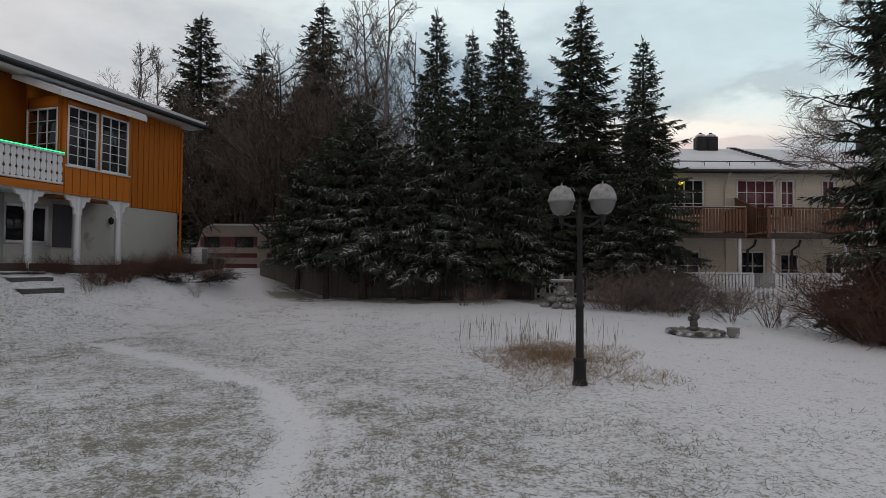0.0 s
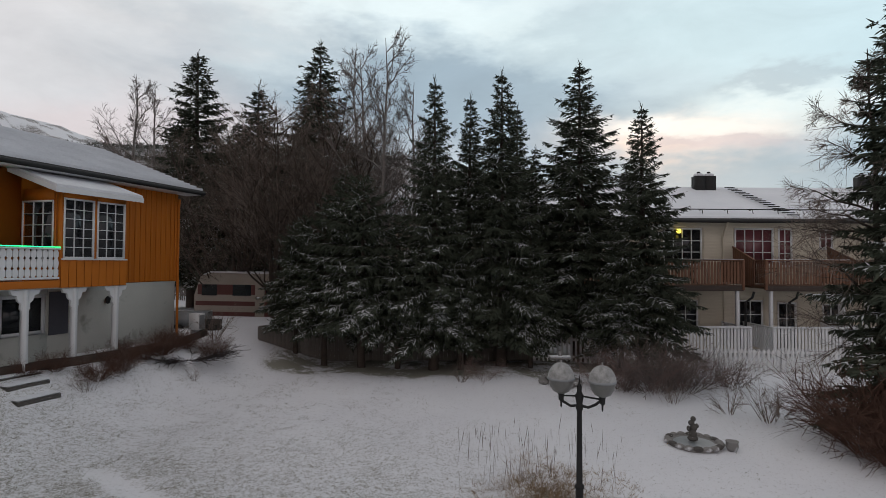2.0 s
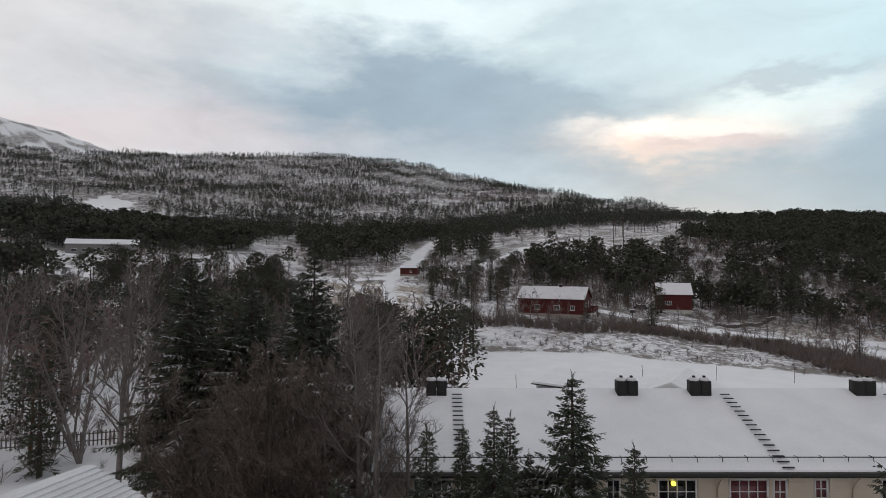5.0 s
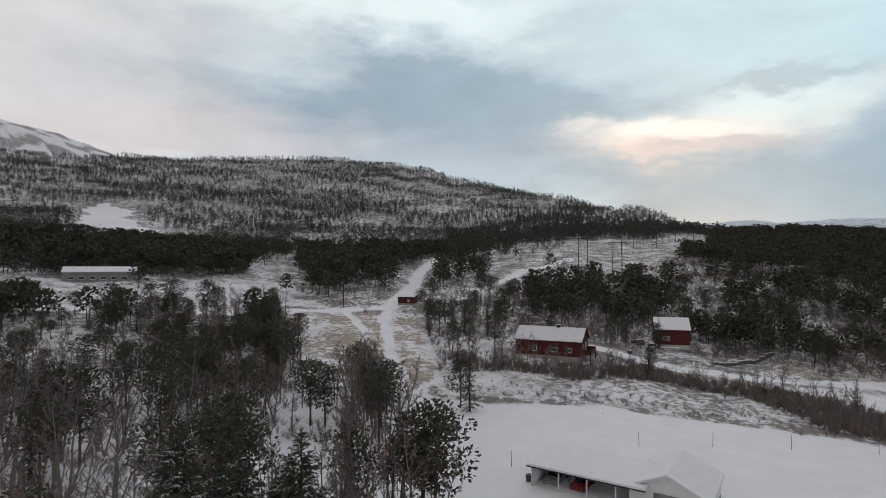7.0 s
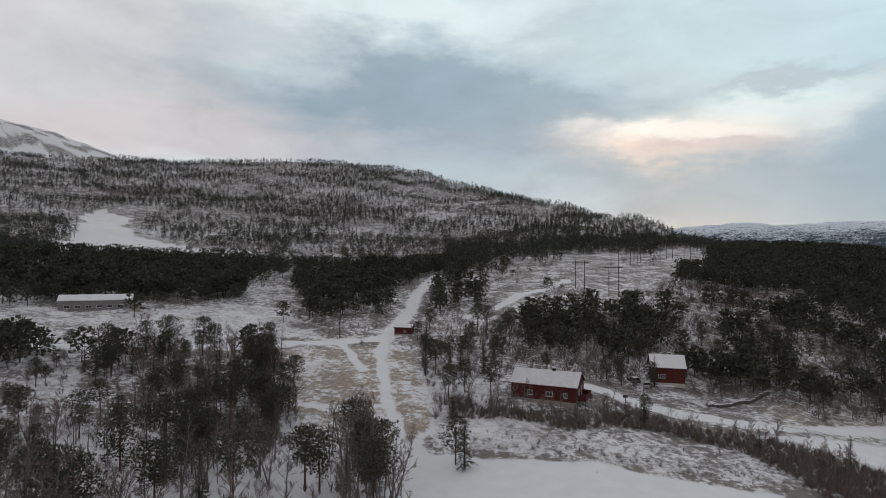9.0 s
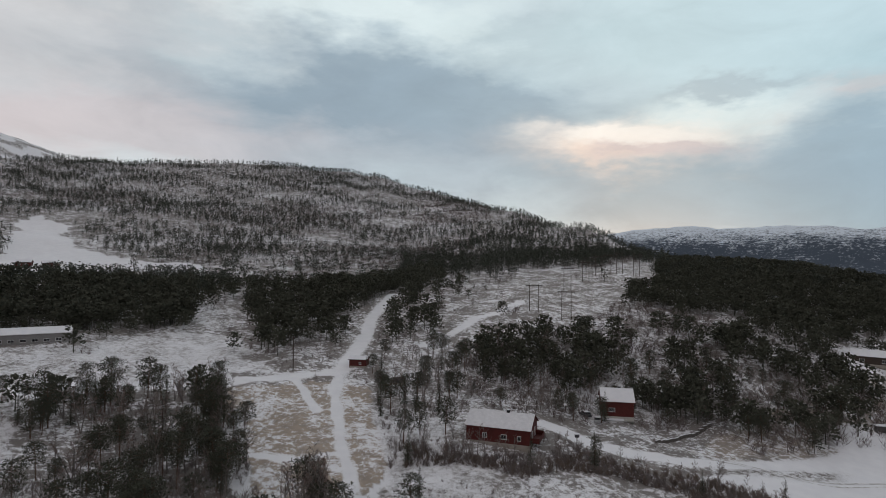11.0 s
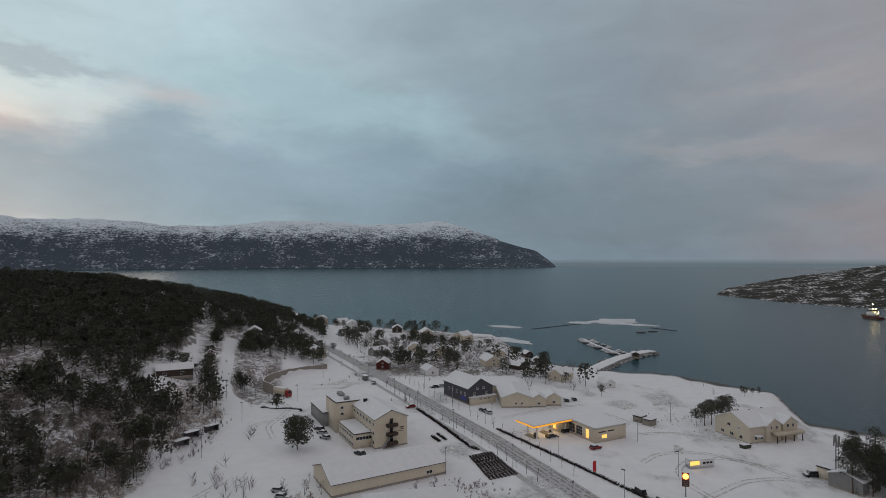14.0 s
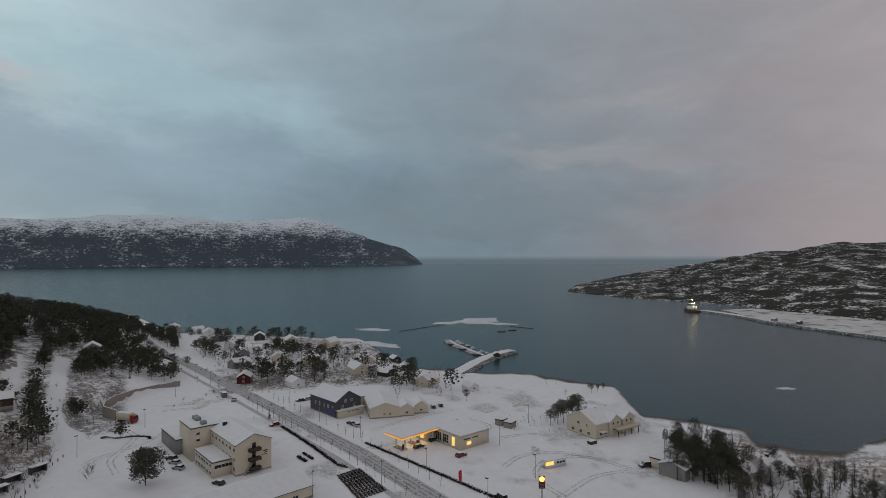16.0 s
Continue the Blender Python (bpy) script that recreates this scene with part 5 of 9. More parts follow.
rubbish = shrub_mesh("branch_pile", 1.0, 0.9, 90, 5, 31, HEDGE, 0.02, 2.2)
shrub("branch_pile", rubbish, -7.3, 16.0, (1.25, 1.0, 0.5), 20, "low heap of dark cut branches dusted with snow", "branches")
for n, (x, y, s) in enumerate([(-8.1, 13.2, 0.38), (-8.0, 14.0, 0.42), (-8.1, 14.9, 0.4), (-7.9, 15.7, 0.45), (-8.0, 16.6, 0.4), (-6.6, 15.0, 0.35), (-6.9, 16.9, 0.45)]):
    shrub("weed_clump", (dark_bush + thin_bush)[n % 3], x, y, s, 35 * n, "brown dead weeds along the foot of the wall", "weeds", "weeds along the house wall")

# grass through the snow of the lawn
rng = np.random.default_rng(77)
N = 62000
rad, ang = 1.4 + 16 * rng.random(N) ** 0.72, np.radians(rng.uniform(-44, 44, N))
px_, py_ = rad * np.sin(ang), rad * np.cos(ang)
keep = rng.random(N) < np.clip(0.50 - 0.10 * (px_ + 0.12 * (py_ - 4) - 0.5) - 0.03 * (py_ - 5), 0.05, 0.95) * np.clip(0.5 + 1.1 * fbm(px_, py_, 2.4, 32, 3), 0.6, 1)
keep &= line_gap(px_, py_, TRAIL) > 0.16
keep &= fbm(px_, py_, 0.42, 46, 2) > -0.12 + 0.10 * (px_ > 1.5)
px_, py_ = px_[keep], py_[keep]
gz_ = land(px_, py_)
blades = Bag()
for rep in range(5):
    n = len(px_)
    at = np.c_[px_ + rng.normal(0, 0.035, n), py_ + rng.normal(0, 0.035, n), gz_ - 0.005]
    way = unit(np.c_[rng.normal(0, 0.9, n), rng.normal(0, 0.9, n), rng.uniform(0.3, 1.0, n)])
    blades.kites(at, way, unit(np.cross(way, rng.normal(0, 1, (n, 3)))), rng.uniform(0.025, 0.075, n), rng.uniform(0.003, 0.006, n), 0.3)
tagged(new("lawn_grass", blades.mesh("lawn_grass", GREEN_GRASS)), "short frosted grass blades sticking through thin snow", "grass", kind="stuff")
# overgrown flower bed round the lamp post
N = 1500
a, d = rng.uniform(0, 6.28, N), rng.random(N) ** 0.8
d = d * (0.8 + 0.35 * np.sin(3 * a + 1) * np.sin(2 * a))
bx, by = 1.8 + 1.6 * d * np.cos(a) + rng.normal(0, 0.12, N), 8.9 + 2.4 * d * np.sin(a) + rng.normal(0, 0.15, N)
bed = Bag()
for rep in range(5):
    way = unit(np.c_[rng.normal(0, 0.75, N), rng.normal(0, 0.75, N), rng.uniform(0.25, 1.1, N)])
    bed.kites(np.c_[bx + rng.normal(0, 0.03, N), by + rng.normal(0, 0.03, N), land(bx, by) - 0.01], way, unit(np.cross(way, rng.normal(0, 1, (N, 3)))), rng.uniform(0.06, 0.26, N) * (1.1 - 0.5 * d), np.full(N, 0.006), 0.3)
tagged(new("flower_bed_grass", bed.mesh("flower_bed_grass", DRY_GRASS)), "matted straw-coloured dry grass in a flower bed", "grass", kind="stuff")
stalks = Bag()
N = 150
bx = rng.choice([0.9, 1.45, 1.9, 2.3, 3.1, 0.55], N, p=[0.15, 0.35, 0.15, 0.12, 0.13, 0.10]) + rng.normal(0, 0.3, N)
by = 10.6 + rng.normal(0, 0.7, N)
way = unit(np.c_[rng.normal(0, 0.10, N), rng.normal(0, 0.10, N), np.ones(N)])
stalks.kites(np.c_[bx, by, land(bx, by) - 0.02], way, unit(rng.normal(0, 1, (N, 3)) * [1, 1, 0]), rng.uniform(0.12, 0.55, N), np.full(N, 0.010), 0.5)
tagged(new("dry_stalks", stalks.mesh("dry_stalks", TWIG)), "upright dead flower stalks in the bed", "plant", kind="stuff")

# ---------------------------------------------------------------- the ochre house
HX, HY, HZ = -8.74, 18.27, 1.22
house = empty("ochre_house", HX, HY, HZ, 73.14, "two-storey house with ochre board cladding over a white basement", "house")
L0, WID = -13.0, 7.6          # runs from x = L0 to 0, and from y = 0 back to WID
UP0, EAVE = 1.92, 4.72        # foot of the boards and the wall's top, over the terrace

low_holes = [(-5.45, 0.72, -4.30, 1.72), (-7.4, 0.72, -6.2, 1.72)]
part("basement_wall", boxes_mesh("basement_wall", [(a, 0, z0, b, 0.25, z1) for a, z0, b, z1 in walled(L0, 0.0, -0.9, UP0, low_holes)] + [(-0.25, 0.25, -0.9, 0.0, WID, UP0), (L0, 0.25, -0.9, L0 + 0.25, WID, UP0), (L0 + 0.25, WID - 0.25, -0.9, -0.25, WID, UP0)], WHITE_WALL), None, house, "white rendered basement wall with damp stains")
for a, z0, b, z1 in low_holes:
    window(house, (a + b) / 2, 0.10, z0, b - a, z1 - z0, 2, 1, edge=0.09)
    blk("shutter", DARK_GREY, house, (b + 0.03, -0.05, z0 - 0.05), (b + 0.53, -0.01, z1 + 0.05), "dark wooden shutter")
# upper storey: frame behind the boards; a recessed balcony wall beyond the bay
part("upper_wall", boxes_mesh("upper_wall", [(-4.92, 0.03, UP0, 0.0, 0.2, EAVE + 0.2), (L0, 0.14, UP0, -4.92, 0.3, EAVE + 0.2), (-0.2, 0.2, UP0, 0.0, WID, EAVE + 0.2), (L0, 0.3, UP0, L0 + 0.2, WID, EAVE + 0.2), (L0 + 0.2, WID - 0.2, UP0, -0.2, WID, EAVE + 0.2)], ORANGE), None, house)
part("gable_wall", prism("gable_wall", [(0.02, EAVE + 0.2), (WID - 0.02, EAVE + 0.2), (WID / 2, EAVE + 1.72)], -0.2, -0.02, ORANGE, "x"), None, house)
part("floor_slab", boxes_mesh("floor_slab", [(L0, 0.25, UP0 - 0.1, -0.25, WID - 0.25, UP0 + 0.1), (L0, -1.15, UP0, -4.92, 0.9, UP0 + 0.14)], WHITE_PAINT), None, house)
for n in range(15):
    x = -3.02 + n * 0.202
    blk("board", ORANGE, house, (x, 0.0, UP0 + 0.02), (x + 0.19, 0.028, EAVE + 0.1))
    blk("batten", ORANGE, house, (x + 0.165, -0.022, UP0 + 0.02), (x + 0.225, 0.0, EAVE + 0.1))
for n in range(37):
    y = 0.1 + n * 0.202
    blk("board", ORANGE, house, (0.0, y, UP0 + 0.02), (0.03, y + 0.19, EAVE + 0.2 + min(1.5, 0.38 * min(y, WID - y))))
blk("corner_board", ORANGE, house, (-0.05, -0.035, UP0), (0.06, 0.0, EAVE + 0.1))
# the bay
BX0, BX1, BY = -4.92, -3.03, -1.15
bay_holes = [(-4.85, 2.62, -4.02, 4.08), (-3.94, 2.62, -3.09, 4.08)]
bay = part("bay", boxes_mesh("bay", [(a, BY, z0, b, BY + 0.14, z1) for a, z0, b, z1 in walled(BX0, BX1, UP0, 4.2, bay_holes)] + [(BX1 - 0.12, BY + 0.14, UP0, BX1, 0.0, 4.3), (BX0, BY + 0.14, UP0, BX1 - 0.12, 0.0, UP0 + 0.1)] +
                                    [(BX0, a, z0, BX0 + 0.12, b, z1) for a, z0, b, z1 in walled(BY + 0.14, 0.14, UP0, 4.3, [(-0.93, 2.56, 0.08, 4.02)])], ORANGE), None, house, "ochre boarded bay with tall windows")
for a, z0, b, z1 in bay_holes:
    window(bay, (a + b) / 2, BY + 0.02, z0, b - a, z1 - z0, 3, 6, bar=0.016, edge=0.042)
window(bay, BX0 + 0.02, -0.425, 2.56, 1.01, 1.46, 3, 5, turn=-90, bar=0.016, edge=0.042)
for x in (-4.79, -4.10, -3.35, -3.16):
    fold = [(x + 0.09 * k / 6 - 0.04, BY + 0.30 + 0.025 * math.sin(k * 2.1), 0) for k in range(13)]
    cv = np.array([(a, b, z) for z in (2.68, 4.05) for a, b, _ in fold])
    part("curtain", mesh_of("curtain", cv, [[k, k + 1, k + 14, k + 13] for k in range(12)], [CURTAIN]), None, bay)
for n in range(9):
    x = BX0 + 0.02 + n * 0.208
    blk("board", ORANGE, bay, (x, BY - 0.022, UP0), (x + 0.19, BY, 2.58))
for n in range(10):
    y = BY + 0.02 + n * 0.2
    blk("board", ORANGE, bay, (BX0 - 0.022, y, UP0), (BX0, y + 0.188, 2.5))
bay_roof = [(BY - 0.28, 4.16), (0.4, 4.78), (0.4, 4.90), (BY - 0.28, 4.28)]
part("bay_roof", prism("bay_roof", bay_roof, BX0 - 0.35, BX1 + 0.28, WHITE_PAINT, "x"), None, bay, "white boarded lean-to roof edge")
part("snow_cover", prism("snow_cover", [(y, z + 0.125) for y, z in bay_roof[:2]] + [(0.4, 4.96), (BY - 0.26, 4.35)], BX0 - 0.33, BX1 + 0.26, THIN_SNOW, "x"), None, bay)
# posts with carved brackets
for x in (-3.28, -4.47, -5.67, -6.9, -8.1):
    post = blk("post", WHITE_PAINT, house, (x - 0.06, BY + 0.02, -0.15), (x + 0.06, BY + 0.14, UP0 - 0.0), "white painted porch post")
    for sgn in (-1, 1):
        o = [(sgn * 0.06, UP0 - 0.02), (sgn * 0.34, UP0 - 0.02), (sgn * 0.30, UP0 - 0.12), (sgn * 0.20, UP0 - 0.14), (sgn * 0.17, UP0 - 0.26), (sgn * 0.10, UP0 - 0.32), (sgn * 0.11, UP0 - 0.44), (sgn * 0.06, UP0 - 0.50)]
        part("bracket", prism("bracket", [(x + a, b) for a, b in o], BY + 0.05, BY + 0.11, WHITE_PAINT), None, house)
blk("beam", WHITE_PAINT, house, (L0, BY + 0.01, UP0 - 0.02), (BX1, BY + 0.15, UP0 + 0.0))
# balcony: ochre skirt, cut-out balusters and a light rope along the rail
blk("skirt", ORANGE, house, (L0, BY - 0.03, UP0 + 0.01), (BX0 - 0.02, BY + 0.0, 2.10))
blk("hand_rail", WHITE_PAINT, house, (L0, BY - 0.05, 2.82), (BX0 - 0.02, BY + 0.05, 2.86))
blk("lower_rail", WHITE_PAINT, house, (L0, BY - 0.02, 2.13), (BX0 - 0.02, BY + 0.03, 2.18))
half = [(0.035, 0), (0.06, 0.05), (0.06, 0.16), (0.03, 0.20), (0.055, 0.25), (0.065, 0.32), (0.055, 0.39), (0.03, 0.44), (0.06, 0.48), (0.06, 0.58), (0.035, 0.64)]
bal_me = prism("baluster", [(a, b) for a, b in half] + [(-a, b) for a, b in half[::-1]], -0.012, 0.012, WHITE_PAINT)
for n in range(60):
    b = part("baluster", bal_me, None, house)
    b.location = (BX0 - 0.10 - n * 0.134, BY, 2.18)
part("light_rope", tube("light_rope", [(L0, BY - 0.045, 2.885), (-9, BY - 0.045, 2.88), (BX0 - 0.02, BY - 0.045, 2.885)], 0.013, GREEN_ROPE, 6), None, house, "glowing green light rope")
# main roof
ry = WID / 2
for sgn in (-1, 1):
    e = ry + 0.60
    lo, hi = 4.80, 6.43
    o = [(ry + sgn * e, lo), (ry, hi), (ry, hi + 0.12), (ry + sgn * e, lo + 0.12)]
    rf = part("roof", prism("roof", o, L0 - 0.5, 0.55, DARK_TILE, "x"), None, house, "dark tiled roof slope under thin snow")
    rows_n = 17
    for k in range(rows_n):
        f0, f1 = k / rows_n, (k + 1) / rows_n
        ya, yb = ry + sgn * e * (1 - f0), ry + sgn * e * (1 - f1)
        za, zb = lo + (hi - lo) * f0, lo + (hi - lo) * f1
        part("tile_course", prism("tile_course", [(ya, za + 0.125), (ya, za + 0.20), (yb, zb + 0.14), (yb, zb + 0.125)], L0 - 0.48, 0.53, THIN_SNOW, "x"), None, rf, "snow-covered course of roof tiles")
    o2 = [(ry + sgn * (e + 0.02), lo - 0.10), (ry, hi - 0.10), (ry, hi + 0.10), (ry + sgn * (e + 0.02), lo + 0.10)]
    part("barge_board", prism("barge_board", o2, 0.552, 0.585, DARK_TILE if sgn < 0 else WHITE_PAINT, "x"), None, house)
    part("gutter", tube("gutter", [(L0 - 0.5, ry + sgn * (e + 0.06), lo + 0.02), (0.55, ry + sgn * (e + 0.06), lo + 0.02)], 0.06, BLACK_METAL, 8), None, house)
part("soffit", boxes_mesh("soffit", [(L0 - 0.4, -0.55, 4.76, 0.5, 0.03, 4.79)], WHITE_PAINT), None, house)
part("downpipe", tube("downpipe", [(0.05, -0.1, 4.6), (0.06, -0.06, 4.3), (0.06, -0.06, 0.1)], 0.04, ORANGE, 6), None, house)
lantern = part("wall_lantern", lathe("wall_lantern", [(0.0, 0.0), (0.06, 0.04), (0.07, 0.16), (0.02, 0.22), (0.0, 0.23)], BLACK_METAL, 8), None, house)
lantern.location = (-2.6, -0.08, 1.35)

# weeds along the terrace edge
for n, (x, y) in enumerate([(-9.2, 12.4), (-8.95, 13.0), (-8.7, 13.5), (-8.45, 14.1), (-8.25, 14.6), (-8.05, 15.1), (-7.9, 15.6), (-7.75, 16.2), (-7.65, 16.8), (-8.9, 15.6), (-9.2, 14.7), (-8.6, 16.6), (-8.5, 17.3)]):
    shrub("weed_clump", (dark_bush + thin_bush)[n % 4], x, y, 0.26 + 0.05 * (n % 3), 47 * n, "brown dead weeds along the terrace edge", "weeds", "weeds along the terrace")
# terrace edge and steps
edge = empty("garden_edging", -9.5, 12.9, 0.0, 0, "low dark timber edging along the snowy terrace", "edging")
pts_e = [(-9.75, 11.6), (-9.0, 13.4), (-8.3, 15.4), (-7.9, 17.2), (-8.0, 19.0), (-8.9, 20.2)]
for a, b in zip(pts_e, pts_e[1:]):
    ang = math.degrees(math.atan2(b[1] - a[1], b[0] - a[0]))
    mx, my = (a[0] + b[0]) / 2, (a[1] + b[1]) / 2
    ln = math.hypot(b[0] - a[0], b[1] - a[1]) / 2
    e = blk("timber", DARK_WOOD, edge, (-ln, -0.06, -0.16), (ln, 0.06, 0.20))
    e.location, e.rotation_euler = (mx + 9.5, my - 12.9, ground_at(mx, my) + 0.02), (0, 0, radians(ang))
for n, (x, y, s) in enumerate([(-9.35, 12.3, 1.0), (-8.95, 12.0, 1.0), (-8.5, 11.7, 1.0)]):
    z = ground_at(x, y) - 0.03
    sl = empty("stone_step", x, y, z, 72, "snow-covered flat stone garden step", "step", "garden steps")
    blk("slab", WORN_STONE, sl, (-0.45, -0.18, -0.14), (0.45, 0.18, 0.03))
    blk("snow_cover", SNOW, sl, (-0.44, -0.17, 0.03), (0.44, 0.175, 0.075))

# ---------------------------------------------------------------- things on the lawn
lamp = empty("garden_lamp", 1.72, 7.0, ground_at(1.72, 7.0) + 0.03, 8, "black twin-globe garden lamp post with snow caps", "lamp post")
lamp.scale = (0.93, 0.93, 0.975)
part("base", lathe("base", [(0.0, -0.05), (0.105, -0.05), (0.105, 0.0), (0.088, 0.03), (0.08, 0.25), (0.095, 0.27), (0.095, 0.30), (0.06, 0.32), (0.0, 0.32)], BLACK_METAL, 12), None, lamp)
part("pole", lathe("pole", [(0.055, 0.3), (0.052, 0.95), (0.064, 0.97), (0.064, 1.0), (0.042, 1.02), (0.034, 1.95), (0.05, 1.97), (0.045, 2.02), (0.04, 2.04), (0.06, 2.14), (0.03, 2.2), (0.035, 2.26), (0.012, 2.30), (0.004, 2.40), (0.0, 2.40)], BLACK_METAL, 12), None, lamp)
for sgn in (-1, 1):
    part("arm", tube("arm", [(0, 0, 2.02), (sgn * 0.10, sgn * -0.06, 2.0), (sgn * 0.19, sgn * -0.11, 2.05), (sgn * 0.235, sgn * -0.14, 2.10)], 0.018, BLACK_METAL, 7), None, lamp)
    part("cross_arm", tube("cross_arm", [(0, 0, 2.14), (sgn * 0.235, sgn * -0.14, 2.12)], 0.012, BLACK_METAL, 6), None, lamp)
    c = (sgn * 0.235 + 0.03, sgn * -0.14, 2.08)
    cup = part("holder", lathe("holder", [(0.0, -0.12), (0.012, -0.1), (0.014, -0.03), (0.035, -0.02), (0.04, 0.05), (0.06, 0.09)], BLACK_METAL, 10), None, lamp)
    globe = part("globe", lathe("globe", [(0.05, 0.07), (0.11, 0.10), (0.15, 0.16), (0.168, 0.23), (0.168, 0.26)], FROSTED, 18), None, lamp, "frosted glass globe")
    rim = part("rim", lathe("rim", [(0.172, 0.245), (0.186, 0.25), (0.186, 0.275), (0.172, 0.28)], GREY_METAL, 18), None, lamp)
    cap = part("snow_cap", lathe("snow_cap", [(0.180, 0.272), (0.175, 0.31), (0.155, 0.37), (0.115, 0.425), (0.06, 0.458), (0.012, 0.468), (0.008, 0.50), (0.0, 0.505)], LAMP_SNOW, 18), None, lamp, "thin snow on the lamp's dome")
    for o in (cup, globe, rim, cap):
        o.location = c

fx, fy = 5.15, 11.4
fountain = empty("garden_fountain", fx, fy, ground_at(fx, fy), 15, "snowed-in round stone garden basin", "fountain")
part("basin", lathe("basin", [(0.0, -0.04), (0.50, -0.04), (0.53, 0.0), (0.50, 0.05), (0.42, 0.05), (0.38, 0.03), (0.0, 0.03)], STONE, 20), None, fountain)
part("ice", lathe("ice", [(0.42, 0.035), (0.2, 0.04), (0.0, 0.04)], POND_ICE, 18), None, fountain, "grey ice in the basin")
rim_me = [bmesh.new() for _ in range(3)]
for n, b in enumerate(rim_me):
    bmesh.ops.create_icosphere(b, subdivisions=2, radius=1)
    g = random.Random(60 + n)
    for v in b.verts:
        v.co = Vector((v.co.x * 0.10, v.co.y * 0.075, v.co.z * 0.055)) * g.uniform(0.88, 1.1)
rim_me = [part("rim_stone", b, WORN_STONE if n == 0 else STONE, fountain).data for n, b in enumerate(rim_me)]
for n, o in enumerate([c for c in fountain.children if c.name.startswith("rim_stone")] + [part("rim_stone", rim_me[n % 3], None, fountain) for n in range(15)]):
    a = n * 2 * math.pi / 18
    o.location, o.rotation_euler = (0.50 * math.cos(a), 0.50 * math.sin(a), 0.05), (0, 0, a + 1.57)
bm = bmesh.new()
for px0, pz, pr, sq in ((0, 0.10, 0.11, 0.6), (0.0, 0.20, 0.085, 1.3), (0.02, 0.33, 0.075, 1.2), (-0.03, 0.43, 0.065, 0.9), (0.01, 0.51, 0.055, 1.1), (0.09, 0.36, 0.04, 1.4), (-0.09, 0.31, 0.04, 1.5)):
    r = bmesh.ops.create_icosphere(bm, subdivisions=2, radius=pr)
    bmesh.ops.scale(bm, vec=(1, 1, sq), verts=r["verts"])
    bmesh.ops.translate(bm, vec=(px0, 0, pz), verts=r["verts"])
statue_me = bpy.data.meshes.new("garden_statue")
bm.to_mesh(statue_me)
bm.free()
statue_me.materials.append(WORN_STONE)
statue = new("garden_statue", statue_me)
statue.matrix_basis = pose(fx - 0.02, fy, ground_at(fx, fy) + 0.02)
statue.scale = (0.95,) * 3
tagged(statue, "small weathered grey stone statue with snow on it", "statue")
vase = new("garden_pot", lathe("garden_pot", [(0.0, 0.0), (0.08, 0.0), (0.12, 0.08), (0.11, 0.16), (0.13, 0.19), (0.10, 0.19), (0.0, 0.16)], STONE, 12))
vase.matrix_basis = pose(5.75, 11.05, ground_at(5.75, 11.05))
tagged(vase, "small grey stone pot on the snow", "pot")

sx, sy = 3.45, 16.2
font = empty("stone_fountain", sx, sy, ground_at(sx, sy), 0, "tiered rubble stone fountain dusted with snow", "fountain")
rng = np.random.default_rng(5)


def rubble(size, seed):
    b = bmesh.new()
    bmesh.ops.create_icosphere(b, subdivisions=1, radius=1)
    rr_ = random.Random(seed)
    for v in b.verts:
        v.co = Vector((v.co.x * size[0], v.co.y * size[1], v.co.z * size[2])) * rr_.uniform(0.8, 1.15)
    me = bpy.data.meshes.new("stone")
    b.to_mesh(me)
    b.free()
    me.materials.append(STONE)
    return me


stone_me = [rubble((0.17, 0.15, 0.10), s) for s in range(4)]
for n in range(22):
    tier = 0 if n < 12 else (1 if n < 19 else 2)
    a = n * 2.39
    rad_ = (0.48, 0.28, 0.08)[tier]
    o = part("stone", stone_me[n % 4], None, font)
    o.location, o.rotation_euler = (rad_ * math.cos(a), rad_ * math.sin(a), 0.06 + 0.17 * tier), (0, 0, a)
blk("pillar", STONE, font, (-0.12, -0.12, 0.40), (0.12, 0.12, 0.62))
blk("pillar", STONE, font, (-0.05, -0.05, 0.62), (0.05, 0.05, 0.95))
blk("bowl", STONE, font, (-0.30, -0.14, 0.70), (0.30, 0.14, 0.76))
blk("snow_cover", SNOW, font, (-0.29, -0.13, 0.76), (0.29, 0.13, 0.80))


# ---------------------------------------------------------------- fences
def board_fence(name, a, b, h, mat, gap, wide, label, z=None, rails=(0.3, 0.8), pointed=False):
    n = max(2, int(math.hypot(b[0] - a[0], b[1] - a[1]) / gap))
    ang = math.degrees(math.atan2(b[1] - a[1], b[0] - a[0]))
    z = ground_at((a[0] + b[0]) / 2, (a[1] + b[1]) / 2) if z is None else z
    f = empty(name, a[0], a[1], z, ang, label, "fence")
    ln = math.hypot(b[0] - a[0], b[1] - a[1])
    for r in rails:
        blk("rail", mat, f, (0, 0.012, h * r - 0.04), (ln, 0.05, h * r + 0.04))
    pk = None
    if pointed:
        pk = prism("picket", [(-wide / 2, 0), (wide / 2, 0), (wide / 2, h - wide * 0.6), (0, h), (-wide / 2, h - wide * 0.6)], -0.012, 0.01, mat)
    for k in range(n):
        x = (k + 0.5) * ln / n
        if pk:
            o = part("picket", pk, None, f)
            o.location = (x, 0, -0.05)
        else:
            blk("plank", mat, f, (x - wide / 2, -0.012, -0.1), (x + wide / 2, 0.01, h * (0.98 + 0.03 * ((k * 7) % 3) / 3)))
    for k in range(int(ln / 2.2) + 1):
        x = min(k * 2.2, ln - 0.05)
        blk("post", mat, f, (x - 0.05, 0.05, -0.2), (x + 0.05, 0.15, h * 0.95))
    return f


